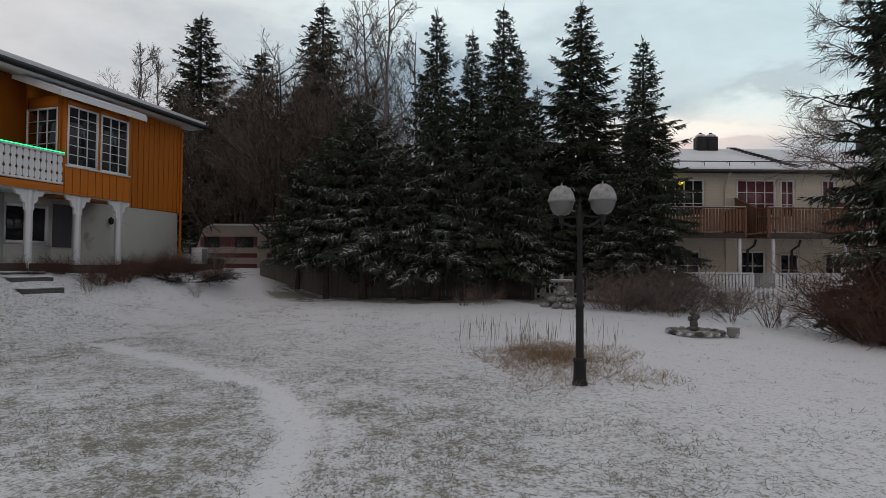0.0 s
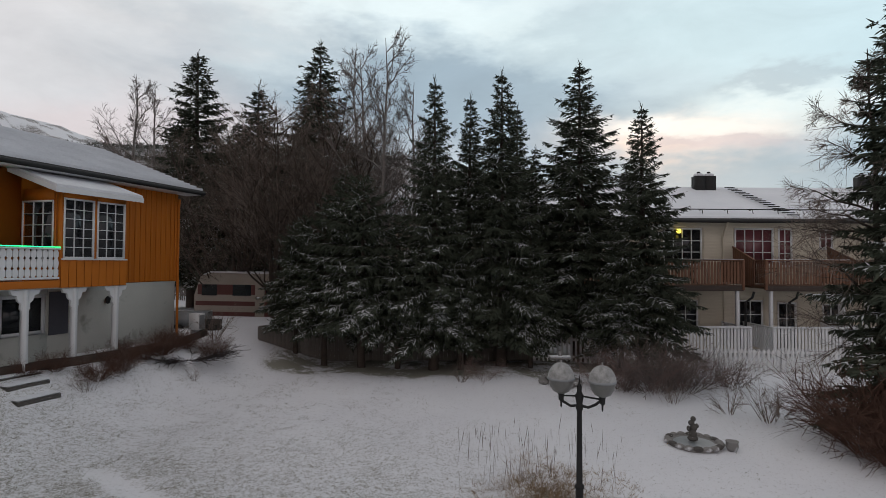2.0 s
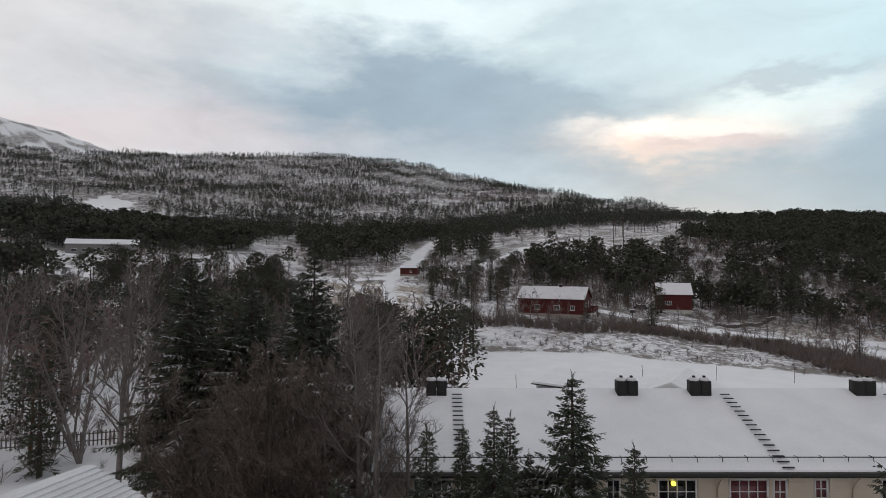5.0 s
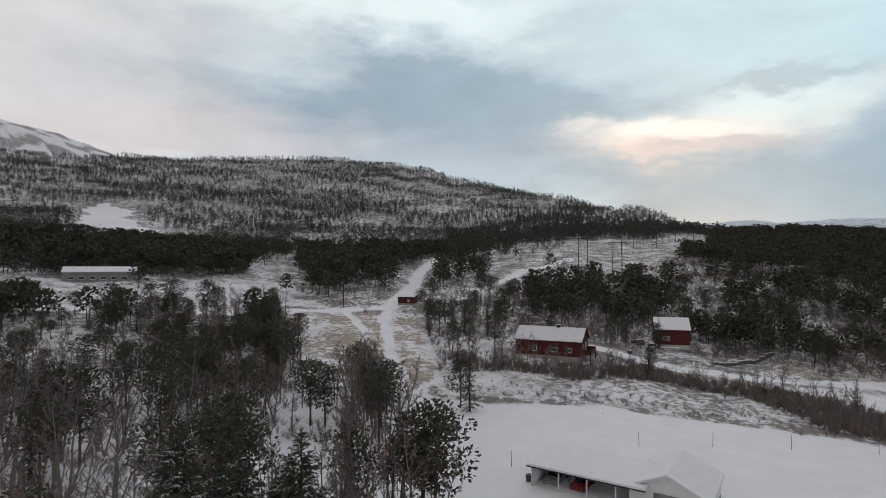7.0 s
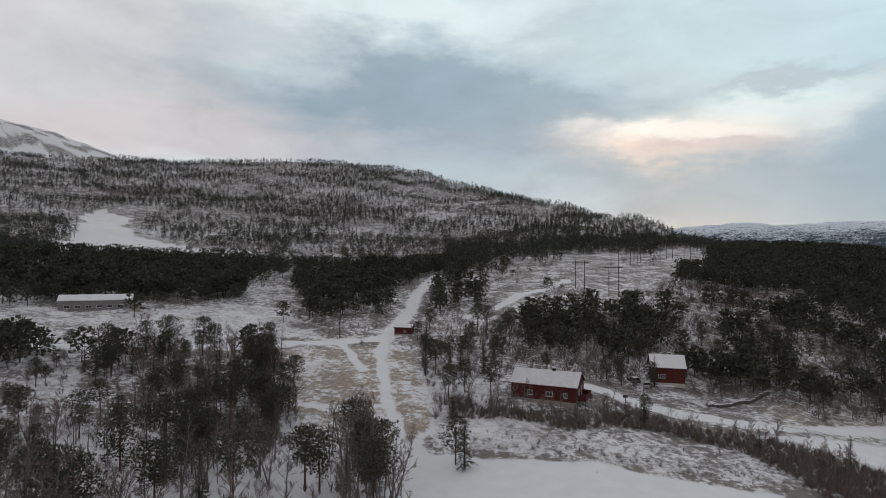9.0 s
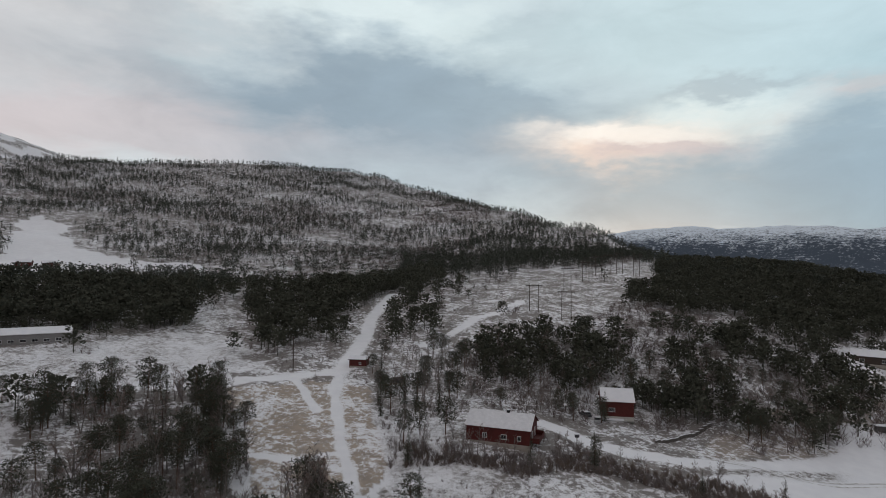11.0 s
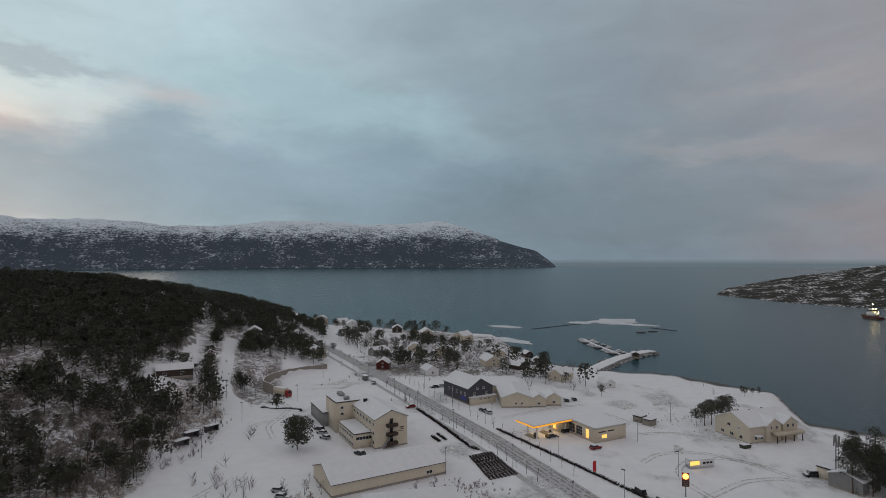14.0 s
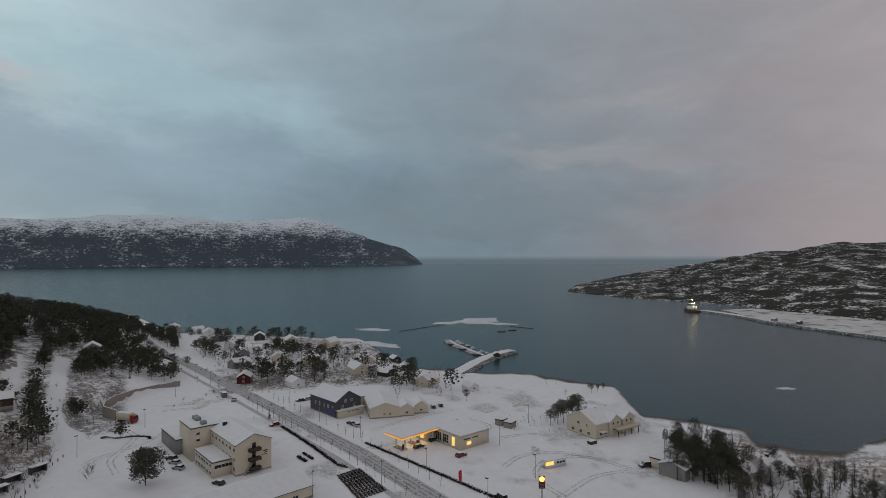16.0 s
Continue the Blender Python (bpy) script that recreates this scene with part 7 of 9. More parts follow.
gable_house("garage", 26.2, 60.2, -1.3, 56, 8.6, 7.6, 2.4, 1.7, WHITE_PAINT, "white garage with a gabled snowy roof", [], doors=[("l", 0.0, 2.6, 2.1, MID_GREY)], category="garage")

def along_line(points, step):
    out = []
    for (ax, ay), (bx, by) in zip(points, points[1:]):
        ln = math.hypot(bx - ax, by - ay)
        out += [(ax + (bx - ax) * k * step / ln, ay + (by - ay) * k * step / ln) for k in range(int(ln / step))]
    return out


BROOK_SPOTS = []
# power lines over the hill
cables = []


def h_pole(x, y, h, turn):
    z = ground_at(x, y)
    p = empty("power_pole", x, y, z, turn, "wooden H-frame power pole on the hillside", "pole", "power poles")
    for dx in (-1.9, 1.9):
        part("mast", POLE_ME, None, p).location = (dx, 0, 0)
        p.children[-1].scale = (1, 1, h / 14)
    blk("crossarm", DARK_WOOD, p, (-3.6, -0.12, h - 0.9), (3.6, 0.12, h - 0.6))
    for dx in (-3.2, 0, 3.2):
        blk("insulator", GREY_METAL, p, (dx - 0.08, -0.08, h - 1.5), (dx + 0.08, 0.08, h - 0.9))


STAKE_ME = lathe("snow_stake", [(0.035, -0.3), (0.03, 2.1), (0.0, 2.12)], DARK_WOOD, 6)
POLE_ME = lathe("mast", [(0.17, -0.6), (0.12, 14.0), (0.0, 14.05)], DARK_WOOD, 6)
for x, y, h in ((62.5, 239, 12), (73, 226, 12.5), (97, 300, 13), (118, 330, 13), (138, 362, 14), (147, 368, 14), (156, 370, 15), (164, 361, 15), (128, 352, 14)):
    h_pole(x, y, h, -20)
for x, y, h in ((-29.5, 176, 11), (2, 250, 10)):
    z = ground_at(x, y)
    p = empty("power_pole", x, y, z, 0, "single wooden power pole in a snowy clearing", "pole", "power poles")
    part("mast", POLE_ME, None, p).scale = (1, 1, h / 14)
    blk("crossarm", DARK_WOOD, p, (-1.0, -0.07, h - 0.7), (1.0, 0.07, h - 0.5))
brook = BROOK
for nb, off in ((150, 2.0), (120, 6.0)):
    gb = np.random.default_rng(nb)
    bp = np.array(along_line(brook, 0.75))
    bp = bp[gb.permutation(len(bp))[:nb]] + gb.normal(0, off * 0.9, (min(nb, len(bp)), 2)) * [1.0, 0.8] + [0.8, 0.5 + 0.7 * off]
    BROOK_SPOTS.append((bp[:, 0], bp[:, 1]))
for n, (x, y) in enumerate([(28.7, 78.2), (39.5, 79.2), (50.5, 78.9), (63.5, 79.6), (9.8, 69.9), (0.3, 71.6), (-3.7, 60.7)]):
    stake = new("snow_stake", STAKE_ME)
    stake.matrix_basis = pose(x, y, ground_at(x, y), 3 * (n % 3) - 3, 4 * (n % 2) - 2, 0)
    tagged(stake, "thin dark roadside stake in the snow", "stake", "stakes along the cleared road")
board_fence("snow_fence", (-33, 41), (-22, 44.5), 1.1, GREY_WOOD, 0.28, 0.10, "dark slatted fence in the snow behind the house", None)
board_fence("snow_fence", (-22, 44.5), (-12.5, 37.5), 1.2, GREY_WOOD, 0.28, 0.10, "dark slatted fence in the snow behind the house", None)

# ---------------------------------------------------------------- woods
PN = ("trunk", "crown")
pines = [pine_meshes(9, 2.25, s, 32, 44, f, 0.36) for s, f in ((41, 0.42), (42, 0.30), (43, 0.48), (44, 0.22))]
round_pine = pine_meshes(11.5, 4.7, 45, 46, 90, 0.2, 0.5)
m_spruce = [spruce_meshes(9, 1.7, s, 13, 6, 4, 0.08, 0.10, 0.3, 0.9) for s in (46, 47)]
m_birch = [bare_meshes(9, 2.4, s, 1, 11, 5, 6, 0.3, 0.05, 1.0, BIRCH_BARK, PALE_TWIG, 2.4) for s in (48, 49)]
m_red = [bare_meshes(7.5, 2.0, s, 2, 9, 5, 5, 0.25, 0.0, 1.1, BIRCH_BARK, RED_TWIG, 2.6) for s in (50, 51)]
KINDS = [("pine_tree", pines, PN, "pine with an open dark green crown", 9), ("spruce_tree", m_spruce, PARTS_S, "slender dark spruce dusted with snow", 9), ("birch_tree", m_birch, BT, "leafless grey birch", 9), ("bare_tree", m_red, BT, "leafless reddish-brown tree", 7.5)]
rng = np.random.default_rng(101)
OPEN_WAYS = ((LANE, 5), (TRACK_A, 5), (TRACK_B, 5), (TRACK_D, 4), (TRACK_E, 4), (TRACK_C, 5), (LOOP, 9), (SIDE_ROAD, 6), (MAIN_ROAD, 9))
CLEAR = [(26.7, 129, 9), (63.8, 152, 8), (60, 140, 8), (18, 63, 12), (26, 60, 9), (-113, 186, 13), (-9, 180, 5), (3, 168, 4), (12, 95, 22), (40, 92, 22), (78, 132, 12), (-225, 363, 9), (-215, 366, 9), (189, 202, 13), (286, 240, 10), (309, 209, 11), (250, 178, 34), (215, 163, 22), (-68, 112, 9), (175, 188, 12), (95, 112, 14), (110, 118, 12)]


def free(x, y, slack=0.0):
    ok = np.ones(len(x), bool)
    for way, gap in OPEN_WAYS:
        ok &= line_gap(x, y, way) > gap * (1 - slack)
    for cx, cy, cr in CLEAR:
        ok &= np.hypot(x - cx, y - cy) > cr
    wild = lattice_noise(x, y, 13, 71)
    for outline, share in ((MEADOW, 2.0), (CORRIDOR, 0.80), (HALL_FIELD, 0.62), (SKI_FIELD, 0.9)):
        ok &= ~(inside(x, y, outline) & (wild < share))
    return ok


def sown(n, az0, az1, r0, r1, seed, clump=0.0, size=30):
    g = np.random.default_rng(seed)
    a, r = np.radians(g.uniform(az0, az1, n * 4)), np.sqrt(g.uniform(r0 * r0, r1 * r1, n * 4))
    x, y = r * np.sin(a), r * np.cos(a)
    ok = free(x, y)
    if clump:
        ok &= fbm(x, y, size, seed, 3) > clump - 1.0 + g.uniform(-0.4, 0.4, len(x))
    q = ok.nonzero()[0][:n]
    return x[q], y[q]


def sown_in(outline, n, seed):
    """Up to n places inside an outline, off the ways."""
    g = np.random.default_rng(seed)
    o = np.array(outline)
    lo, hi = o.min(0), o.max(0)
    x, y = g.uniform(lo[0], hi[0], n * 5), g.uniform(lo[1], hi[1], n * 5)
    q = (inside(x + 5 * lattice_noise(x, y, 14, seed), y + 5 * lattice_noise(x, y, 14, seed + 1), outline) & free(x, y)).nonzero()[0][:n]
    return x[q], y[q]


first = {}


def plant(kind, x, y, h, group):
    name, protos, names, label, base = KINDS[kind]
    v = int(rng.integers(len(protos)))
    z = ground_at(x, y) - 0.15
    s = h / base
    key = (kind, v, group)
    if key not in first:
        first[key] = tree_thing(name, protos[v], names, x, y, z, float(rng.uniform(0, 360)), s, label + " on snowy ground", "tree", group)
    else:
        scaled_copy(first[key], x, y, z, float(rng.uniform(0, 360)), s)


for n, az0, az1, r0, r1, mix, h0, h1, seed, grp in [
    (85, -42, -7, 44, 84, (0.20, 0.07, 0.42, 0.31), 8, 13, 201, "trees of the near wood"),
    (85, -42, -4, 84, 118, (0.36, 0.06, 0.31, 0.27), 6, 11, 202, "trees of the near wood"),
    (66, -9, 1.0, 48, 104, (0.15, 0.10, 0.40, 0.35), 7, 13, 207, "trees of the near wood"),
    (60, -17, -3, 114, 172, (0.40, 0.08, 0.28, 0.24), 7, 11, 208, "trees of the slope"),
    (80, -42, -16, 116, 175, (0.62, 0.05, 0.18, 0.15), 4, 8, 203, "trees of the slope"),
    (56, -3, 8, 112, 190, (0.3, 0.12, 0.28, 0.3), 6, 10, 204, "trees of the slope"),
    (60, 3, 38, 104, 126, (0.07, 0.03, 0.5, 0.4), 4, 8, 205, "trees along the brook"),
    (170, 5, 42, 152, 205, (0.40, 0.03, 0.29, 0.28), 5, 9, 206, "trees of the slope"),
]:
    xs, ys = sown(n, az0, az1, r0, r1, seed)
    for x, y in zip(xs, ys):
        if x > -7 and y < 50:
            continue
        plant(int(rng.choice(4, p=mix)), float(x), float(y), float(rng.uniform(h0, h1)), grp)
for x, y in zip(*sown_in(WOOD_WEST, 85, 209)):
    plant(int(rng.choice(4, p=(0.34, 0.06, 0.28, 0.32))), float(x), float(y), float(rng.uniform(6, 11)), "trees of the slope")
for x, y, h, k in ((-7.9, 92.3, 9.6, 0), (58.5, 146.5, 8.5, 1), (57.0, 145.0, 7.5, 0), (88, 148, 7.5, 3), (98, 155, 7.5, 0), (46, 120, 6, 0), (6, 96, 10.5, 1), (4.5, 98, 9, 0)):
    plant(k, x, y, h, "single trees of the valley")


def far_tree(seed, H, R, blades, bare=False, fine=1.0, rounded=False):
    g = np.random.default_rng(seed)
    b = Bag()
    if bare:
        way = unit(np.c_[g.normal(0, 0.45, (blades, 2)), g.uniform(0.5, 1.2, blades)])
        b.kites(np.c_[g.normal(0, 0.1, (blades, 2)), g.uniform(0, 0.4, blades) * H], way, unit(np.cross(way, g.normal(0, 1, (blades, 3)))), H * g.uniform(0.4, 0.7, blades), np.full(blades, 0.16 * fine), 0.4)
    else:
        b.add(*tube_arrays([(0, 0, -0.5), (0, 0, H * 0.8)], np.array([0.15, 0.05]), 3))
        k = g.uniform(0.25, 1.0, blades) ** 0.8
        wide = 1.3 * np.sqrt(np.clip(1 - ((k - 0.55) / 0.52) ** 2, 0.06, 1)) if rounded else 1.15 - k
        p = np.c_[g.normal(0, 0.38, (blades, 2)) * (R * wide)[:, None], k * H]
        way = unit(np.c_[p[:, :2] / R + g.normal(0, 0.4, (blades, 2)), g.uniform(-0.2, 0.7, blades)])
        b.kites(p, way, unit(np.cross(way, g.normal(0, 1, (blades, 3)))), R * fine * g.uniform(0.6, 1.1, blades), R * fine * g.uniform(0.4, 0.75, blades), 0.5)
    return np.concatenate(b.v), np.concatenate(b.f)


def woods_of(name, protos, mat, spots, h0, h1, label, seed):
    g = np.random.default_rng(seed)
    x, y = (np.concatenate(c) for c in zip(*spots))
    n = len(x)
    v, f = many(protos, np.c_[x, y, land(x, y) - 0.2], g.uniform(h0, h1, n), g.uniform(0, 6.28, n), g.integers(0, len(protos), n))
    return tagged(new(name, mesh_of(name, v, f, [mat])), label, "woods", kind="stuff")


near_pine = [far_tree(s, 7.4, 2.3, 135, fine=0.52, rounded=True) for s in (301, 302, 303, 315)]
far_pine = [far_tree(s, 8, 2.3, 42, fine=0.55, rounded=True) for s in (304, 305, 306)]
dot_pine = [far_tree(s, 8, 2.0, 15, fine=0.75) for s in (307, 308, 309)]
bare_bush = [far_tree(s, 3.0, 1.5, 30, True, 0.45) for s in (310, 311, 312)]
bare_far = [far_tree(s, 6.0, 1.5, 18, True, 0.8) for s in (313, 314)]
woods_of("pine_wood", near_pine, PINE_NEEDLES, [sown_in(BELT_WEST, 400, 401), sown_in(BELT_MID, 420, 402), sown_in(KNOLL, 1150, 403), sown_in(WOOD_EAST, 260, 410), sown(260, -43, -17, 150, 320, 407, 0.95), sown(150, -17, 8, 195, 330, 408, 0.9), sown(190, 9, 43, 170, 240, 404, 0.85, 22), sown(130, 28, 49, 215, 300, 409, 0.9, 22), sown(40, 46, 52.5, 245, 335, 406, 0.9, 20), sown(520, 46, 56.6, 300, 560, 405)], 0.6, 1.25, "dense dark pine wood on the slopes", 1)
woods_of("pine_wood", far_pine, FAR_NEEDLES, [sown_in(BELT_FAR, 900, 414), sown(900, -43, 22, 330, 580, 411, 0.75), sown(500, -43, -15, 290, 420, 412, 0.7), sown(900, 24, 52, 380, 540, 413, 0.2)], 0.7, 1.2, "dark pine wood at the foot of the hill", 2)
woods_of("pine_wood", dot_pine, FAR_NEEDLES, [sown(19000, -43, 28, 480, 1430, 421, 0.98, 70), sown(3000, -43, 12, 1150, 1440, 423), sown(900, -43, -20, 1430, 2500, 422, 0.75, 150)], 0.6, 1.25, "sparse pines over the snowy hillside", 3)
woods_of("bare_wood", bare_bush, FAR_TWIGS, [sown(1300, -43, 38, 104, 215, 431, 0.75, 25), sown(300, 2, 44, 100, 125, 432), sown_in(BRUSH_BANK, 700, 436), sown(900, -43, 0, 44, 122, 433), sown(1100, 10, 47, 150, 290, 435, 0.7, 20)], 0.25, 1.05, "leafless bushes on snowy slopes", 4)
thicket = [far_tree(s, 2.4, 1.2, 44, True, 0.5) for s in (316, 317, 318)]
woods_of("bare_wood", thicket, TWIG, [sown_in(BRUSH_BANK, 1200, 437)], 0.35, 1.0, "brown leafless brush on the bank of the brook", 7)
woods_of("bare_wood", bare_bush, FAR_TWIGS, BROOK_SPOTS, 0.12, 0.62, "leafless thicket along the frozen brook", 6)
woods_of("bare_wood", bare_far, DARK_TWIGS, [sown(1700, -43, 27, 210, 560, 441, 0.75, 50), sown(8500, -43, 10, 430, 1150, 442, 1.05, 140), sown(900, 8, 50, 150, 270, 443, 0.75)], 0.5, 1.0, "leafless brown woods on the hillside", 5)

# ---------------------------------------------------------------- the village
VZ = -5.0


def flat_house(name, x, y, z, turn, L, W, H, wall, label, windows=(), category="building", trim=None, group=""):
    """A flat-roofed block with a parapet, snow on it, and windows as in gable_house()."""
    b = empty(name, x, y, z, turn, label, category, group)
    part("wall", boxes_mesh("wall", [(-L / 2, -W / 2, -1.0, L / 2, W / 2, H)], wall), None, b)
    blk("roof_edge", trim or DARK_GREY, b, (-L / 2 - 0.15, -W / 2 - 0.15, H), (L / 2 + 0.15, W / 2 + 0.15, H + 0.25))
    blk("snow_cover", ROOF_SNOW, b, (-L / 2 - 0.08, -W / 2 - 0.08, H + 0.25), (L / 2 + 0.08, W / 2 + 0.08, H + 0.38))
    place = {"f": (lambda u: (u, -W / 2 - 0.03), 0), "b": (lambda u: (u, W / 2 + 0.03), 180), "l": (lambda u: (-L / 2 - 0.03, u), -90), "r": (lambda u: (L / 2 + 0.03, u), 90)}
    for side, u, sill, w, h, *grid in windows:
        at, rot = place[side]
        window(b, *at(u), sill, w, h, *(grid[:2] or (2, 1)), turn=rot, pane_mat=grid[2] if len(grid) > 2 else None, bar=0.06, edge=0.1)
    return b


# the hotel: its ridge runs away from the camera
hz = VZ
wing_w = [("b", u, s, 1.5, 1.3) for s in (1.2, 4.2, 7.2) for u in np.arange(-11.5, 12, 3.2)]
hotel = gable_house("hotel", 180.0, 95.6, hz, 49, 26, 11.8, 9.6, 2.6, PALE_CREAM, "three-storey cream hotel wing with a snowy gabled roof", wing_w, [(6, 2.5, 1.2, 1.2, 0.2)], trim=DARK_GREY, category="hotel", over=0.35)
for k in range(3):
    z = 0.9 + k * 3.0
    d = blk("balcony", DARK_WOOD, hotel, (-14.6, -1.9, z), (-13.05, 1.9, z + 0.95), "dark timber balcony on the gable")
    blk("door", GLASS, hotel, (-13.06, -0.6, z + 0.95), (-13.02, 0.6, z + 2.5))
blk("stair_flight", GREY_METAL, hotel, (-14.2, 2.0, -0.4), (-13.3, 2.3, 3.8), turn=(35, 0, 0))
for k, (w0, s0) in enumerate(((1.1, 0.7), (0.8, 0.5), (1.3, 0.35))):
    blk("sign_bar", DARK_WOOD, hotel, (-13.06, -4.6 + 0.1 * k, 5.9 - k * 0.55), (-13.02, -4.6 + 0.1 * k + w0 * 1.4, 5.9 - k * 0.55 + s0 * 0.5))
tower = flat_house("hotel_tower", 185.0, 113.0, hz, 49, 13, 9.5, 10.8, PALE_CREAM, "cream hotel stair block with a flat snowy roof", [("l", u, s, 1.3, 1.0) for u in (-2.5, 2.5) for s in (3.0, 6.2, 8.4)], "hotel")
for dx in (-4, 2, 4.5):
    blk("roof_vent", GREY_METAL, tower, (dx - 0.9, -0.9, 11.15), (dx + 0.9, 0.9, 12.3))
annex = flat_house("hotel_annex", 173.2, 100.0, hz, 49, 17, 8.0, 4.6, PALE_CREAM, "low cream hotel annex with a window band", [("b", u, s, 2.1, 1.1, 3, 1) for u in (-6.5, -3.9, -1.3, 1.3, 3.9, 6.5) for s in (0.6, 2.9)] + [("l", 0.0, 2.6, 6.8, 1.2, 6, 1)], "hotel")
side = flat_house("hotel_annex", 190.5, 124.5, hz, 49, 18, 7.0, 5.0, MID_GREY, "low dark-edged back wing of the hotel", [], "hotel")

hall = gable_house("sports_hall", 147.7, 77.5, hz, -39, 35, 16.5, 3.4, 3.0, PALE_CREAM, "low cream hall with a broad snowy roof", [("f", 12, 0.9, 2.0, 1.0)], trim=DARK_GREY, category="hall", base=CONCRETE)
gable_house("apartment_house", 121.5, 56.0, hz, -60, 22, 10.5, 4.6, 2.6, WHITE_PAINT, "pale two-storey house with a broad snowy roof", [("f", u, 3.0, 1.4, 1.2) for u in (-8, -3, 2, 7)], [(-5, -2.5, 0.3, 0.3, 0.1), (7, -2.5, 0.3, 0.3, 0.1)], trim=DARK_GREY)

# dark gabled house with shops
dark = gable_house("guest_house", 243.6, 83.0, hz, 51.5, 21, 13, 6.8, 3.8, DARK_GREY, "dark grey gabled house over a pale shop floor", [("l", -3.2, 3.6, 1.3, 1.2), ("l", 3.2, 3.6, 1.3, 1.2), ("l", -1.6, 6.0, 1.1, 1.1), ("l", 1.6, 6.0, 1.1, 1.1)] + [("b", u, 3.4, 1.1, 1.3) for u in (-8, -4.5, -1, 2.5, 6)], trim=DARK_GREY)
blk("shop_front", PALE_CREAM, dark, (-12.4, -6.9, -0.5), (-10.3, 6.2, 3.0))
blk("shop_roof", ROOF_SNOW, dark, (-12.9, -7.2, 3.0), (-10.4, 6.6, 3.3))
blk("shop_sign", SIGN_BLUE, dark, (-8.5, 6.52, 1.3), (-4.5, 6.58, 2.9), "blue shop window display")
for k in range(3):
    blk("sign_bar", MID_GREY, dark, (-12.46, -4.0 + k * 2.2, 1.9), (-12.41, -2.6 + k * 2.2, 2.4))
shopB = gable_house("shop", 246.5, 62.5, hz, 22, 24, 13, 4.2, 2.2, PALE_CREAM, "low cream shop with a wide snowy roof", [("l", -2.2, 1.2, 0.9, 0.9), ("l", 0.3, 1.2, 0.9, 0.9)], trim=WHITE_PAINT, category="shop")
for x, y in ((243.5, 51.0), (248.5, 45.5)):
    gable_house("shop", x, y, hz, 22, 9, 6.4, 3.4, 2.0, PALE_CREAM, "small gabled cream shop wing", [("l", 0.0, 1.0, 1.2, 1.0)], trim=WHITE_PAINT, category="shop")
flat_house("shop", 262.0, 74.0, hz, 22, 20, 20, 4.3, PALE_CREAM, "flat snowy-roofed shop building", [], "shop")

# petrol station
gs = empty("petrol_station", 204.6, 39.8, hz, -38, "lit petrol station canopy with snow on top", "petrol station")
blk("canopy", WHITE_PAINT, gs, (-9.6, -5.0, 4.45), (9.6, 5.0, 5.05))
blk("snow_cover", ROOF_SNOW, gs, (-9.5, -4.9, 5.05), (9.5, 4.9, 5.2))
for lo, hi in (((-9.68, -5.08, 4.5), (9.68, -5.0, 5.02)), ((-9.68, -5.0, 4.5), (-9.6, 5.0, 5.02)), ((9.6, -5.0, 4.5), (9.68, 5.0, 5.02))):
    blk("canopy_band", CANOPY_GLOW, gs, lo, hi, "glowing orange canopy band")
blk("light_panel", WARM_LAMP, gs, (-6.0, -1.2, 4.41), (6.0, -0.4, 4.45), "warm lights under the canopy")
for x in (-6.5, 0.5, 7.0):
    for y in (-3.0, 2.0):
        blk("column", WHITE_PAINT, gs, (x - 0.22, y - 0.22, -0.3), (x + 0.22, y + 0.22, 4.45))
    if x < 7:
        pm = blk("fuel_pump", DARK_GREY, gs, (x - 0.5, -2.5, 0.0), (x + 0.5, -1.8, 1.7))
        blk("plinth", CONCRETE, gs, (x - 1.2, -2.9, 0.0), (x + 1.2, 2.4, 0.16))
lamp_d = bpy.data.lights.new("canopy_light", "AREA")
lamp_d.shape, lamp_d.size, lamp_d.size_y, lamp_d.energy, lamp_d.color = "RECTANGLE", 12, 4, 150, (1.0, 0.62, 0.25)
lamp_o = new("canopy_light", lamp_d)
lamp_o.matrix_world = pose(204.6, 39.8, hz + 4.35, 0, 0, -38)
shop = flat_house("station_shop", 210.2, 22.6, hz, -42, 14.2, 15.5, 4.7, PALE_CREAM, "flat-roofed cream station shop with lit windows", [("f", -3.0, 1.1, 2.4, 1.4, 2, 1, WARM_WINDOW), ("l", 4.5, 0.6, 3.4, 3.3, 3, 3), ("l", 0.5, 0.6, 3.4, 3.3, 3, 3), ("l", -3.8, 0.6, 1.8, 3.3, 2, 3, WARM_WINDOW)], "shop", WHITE_PAINT)
for k in range(2):
    blk("sign_bar", DARK_WOOD, shop, (-5.6 + k * 4.2, -7.8, 3.2), (-2.4 + k * 4.0, -7.76, 3.6))
flat_house("station_shop", 213.0, 34.5, hz, -42, 9, 7, 4.6, PALE_CREAM, "cream link block beside the canopy", [("l", 0, 0.6, 2.6, 2.8, 2, 2, WARM_WINDOW)], "shop", WHITE_PAINT)
tot = empty("price_sign", 164.3, -5.7, hz, 8, "tall petrol price sign with a glowing yellow disc", "sign")
blk("column", GREY_METAL, tot, (-0.15, -0.15, -0.3), (0.15, 0.15, 2.6))
blk("price_board", CARAVAN_BROWN, tot, (-0.2, -0.9, 2.6), (0.2, 0.9, 4.4))
for k in range(3):
    blk("price_bar", FROSTED, tot, (-0.24, -0.6, 2.8 + k * 0.5), (-0.2, 0.6, 3.0 + k * 0.5))
o = part("logo_disc", lathe("logo_disc", [(0.0, -0.2), (0.75, -0.2), (0.85, 0.0), (0.75, 0.2), (0.0, 0.2)], WARM_LAMP, 18), None, tot)
o.location, o.rotation_euler = (0, 0, 5.3), (0, radians(90), 0)
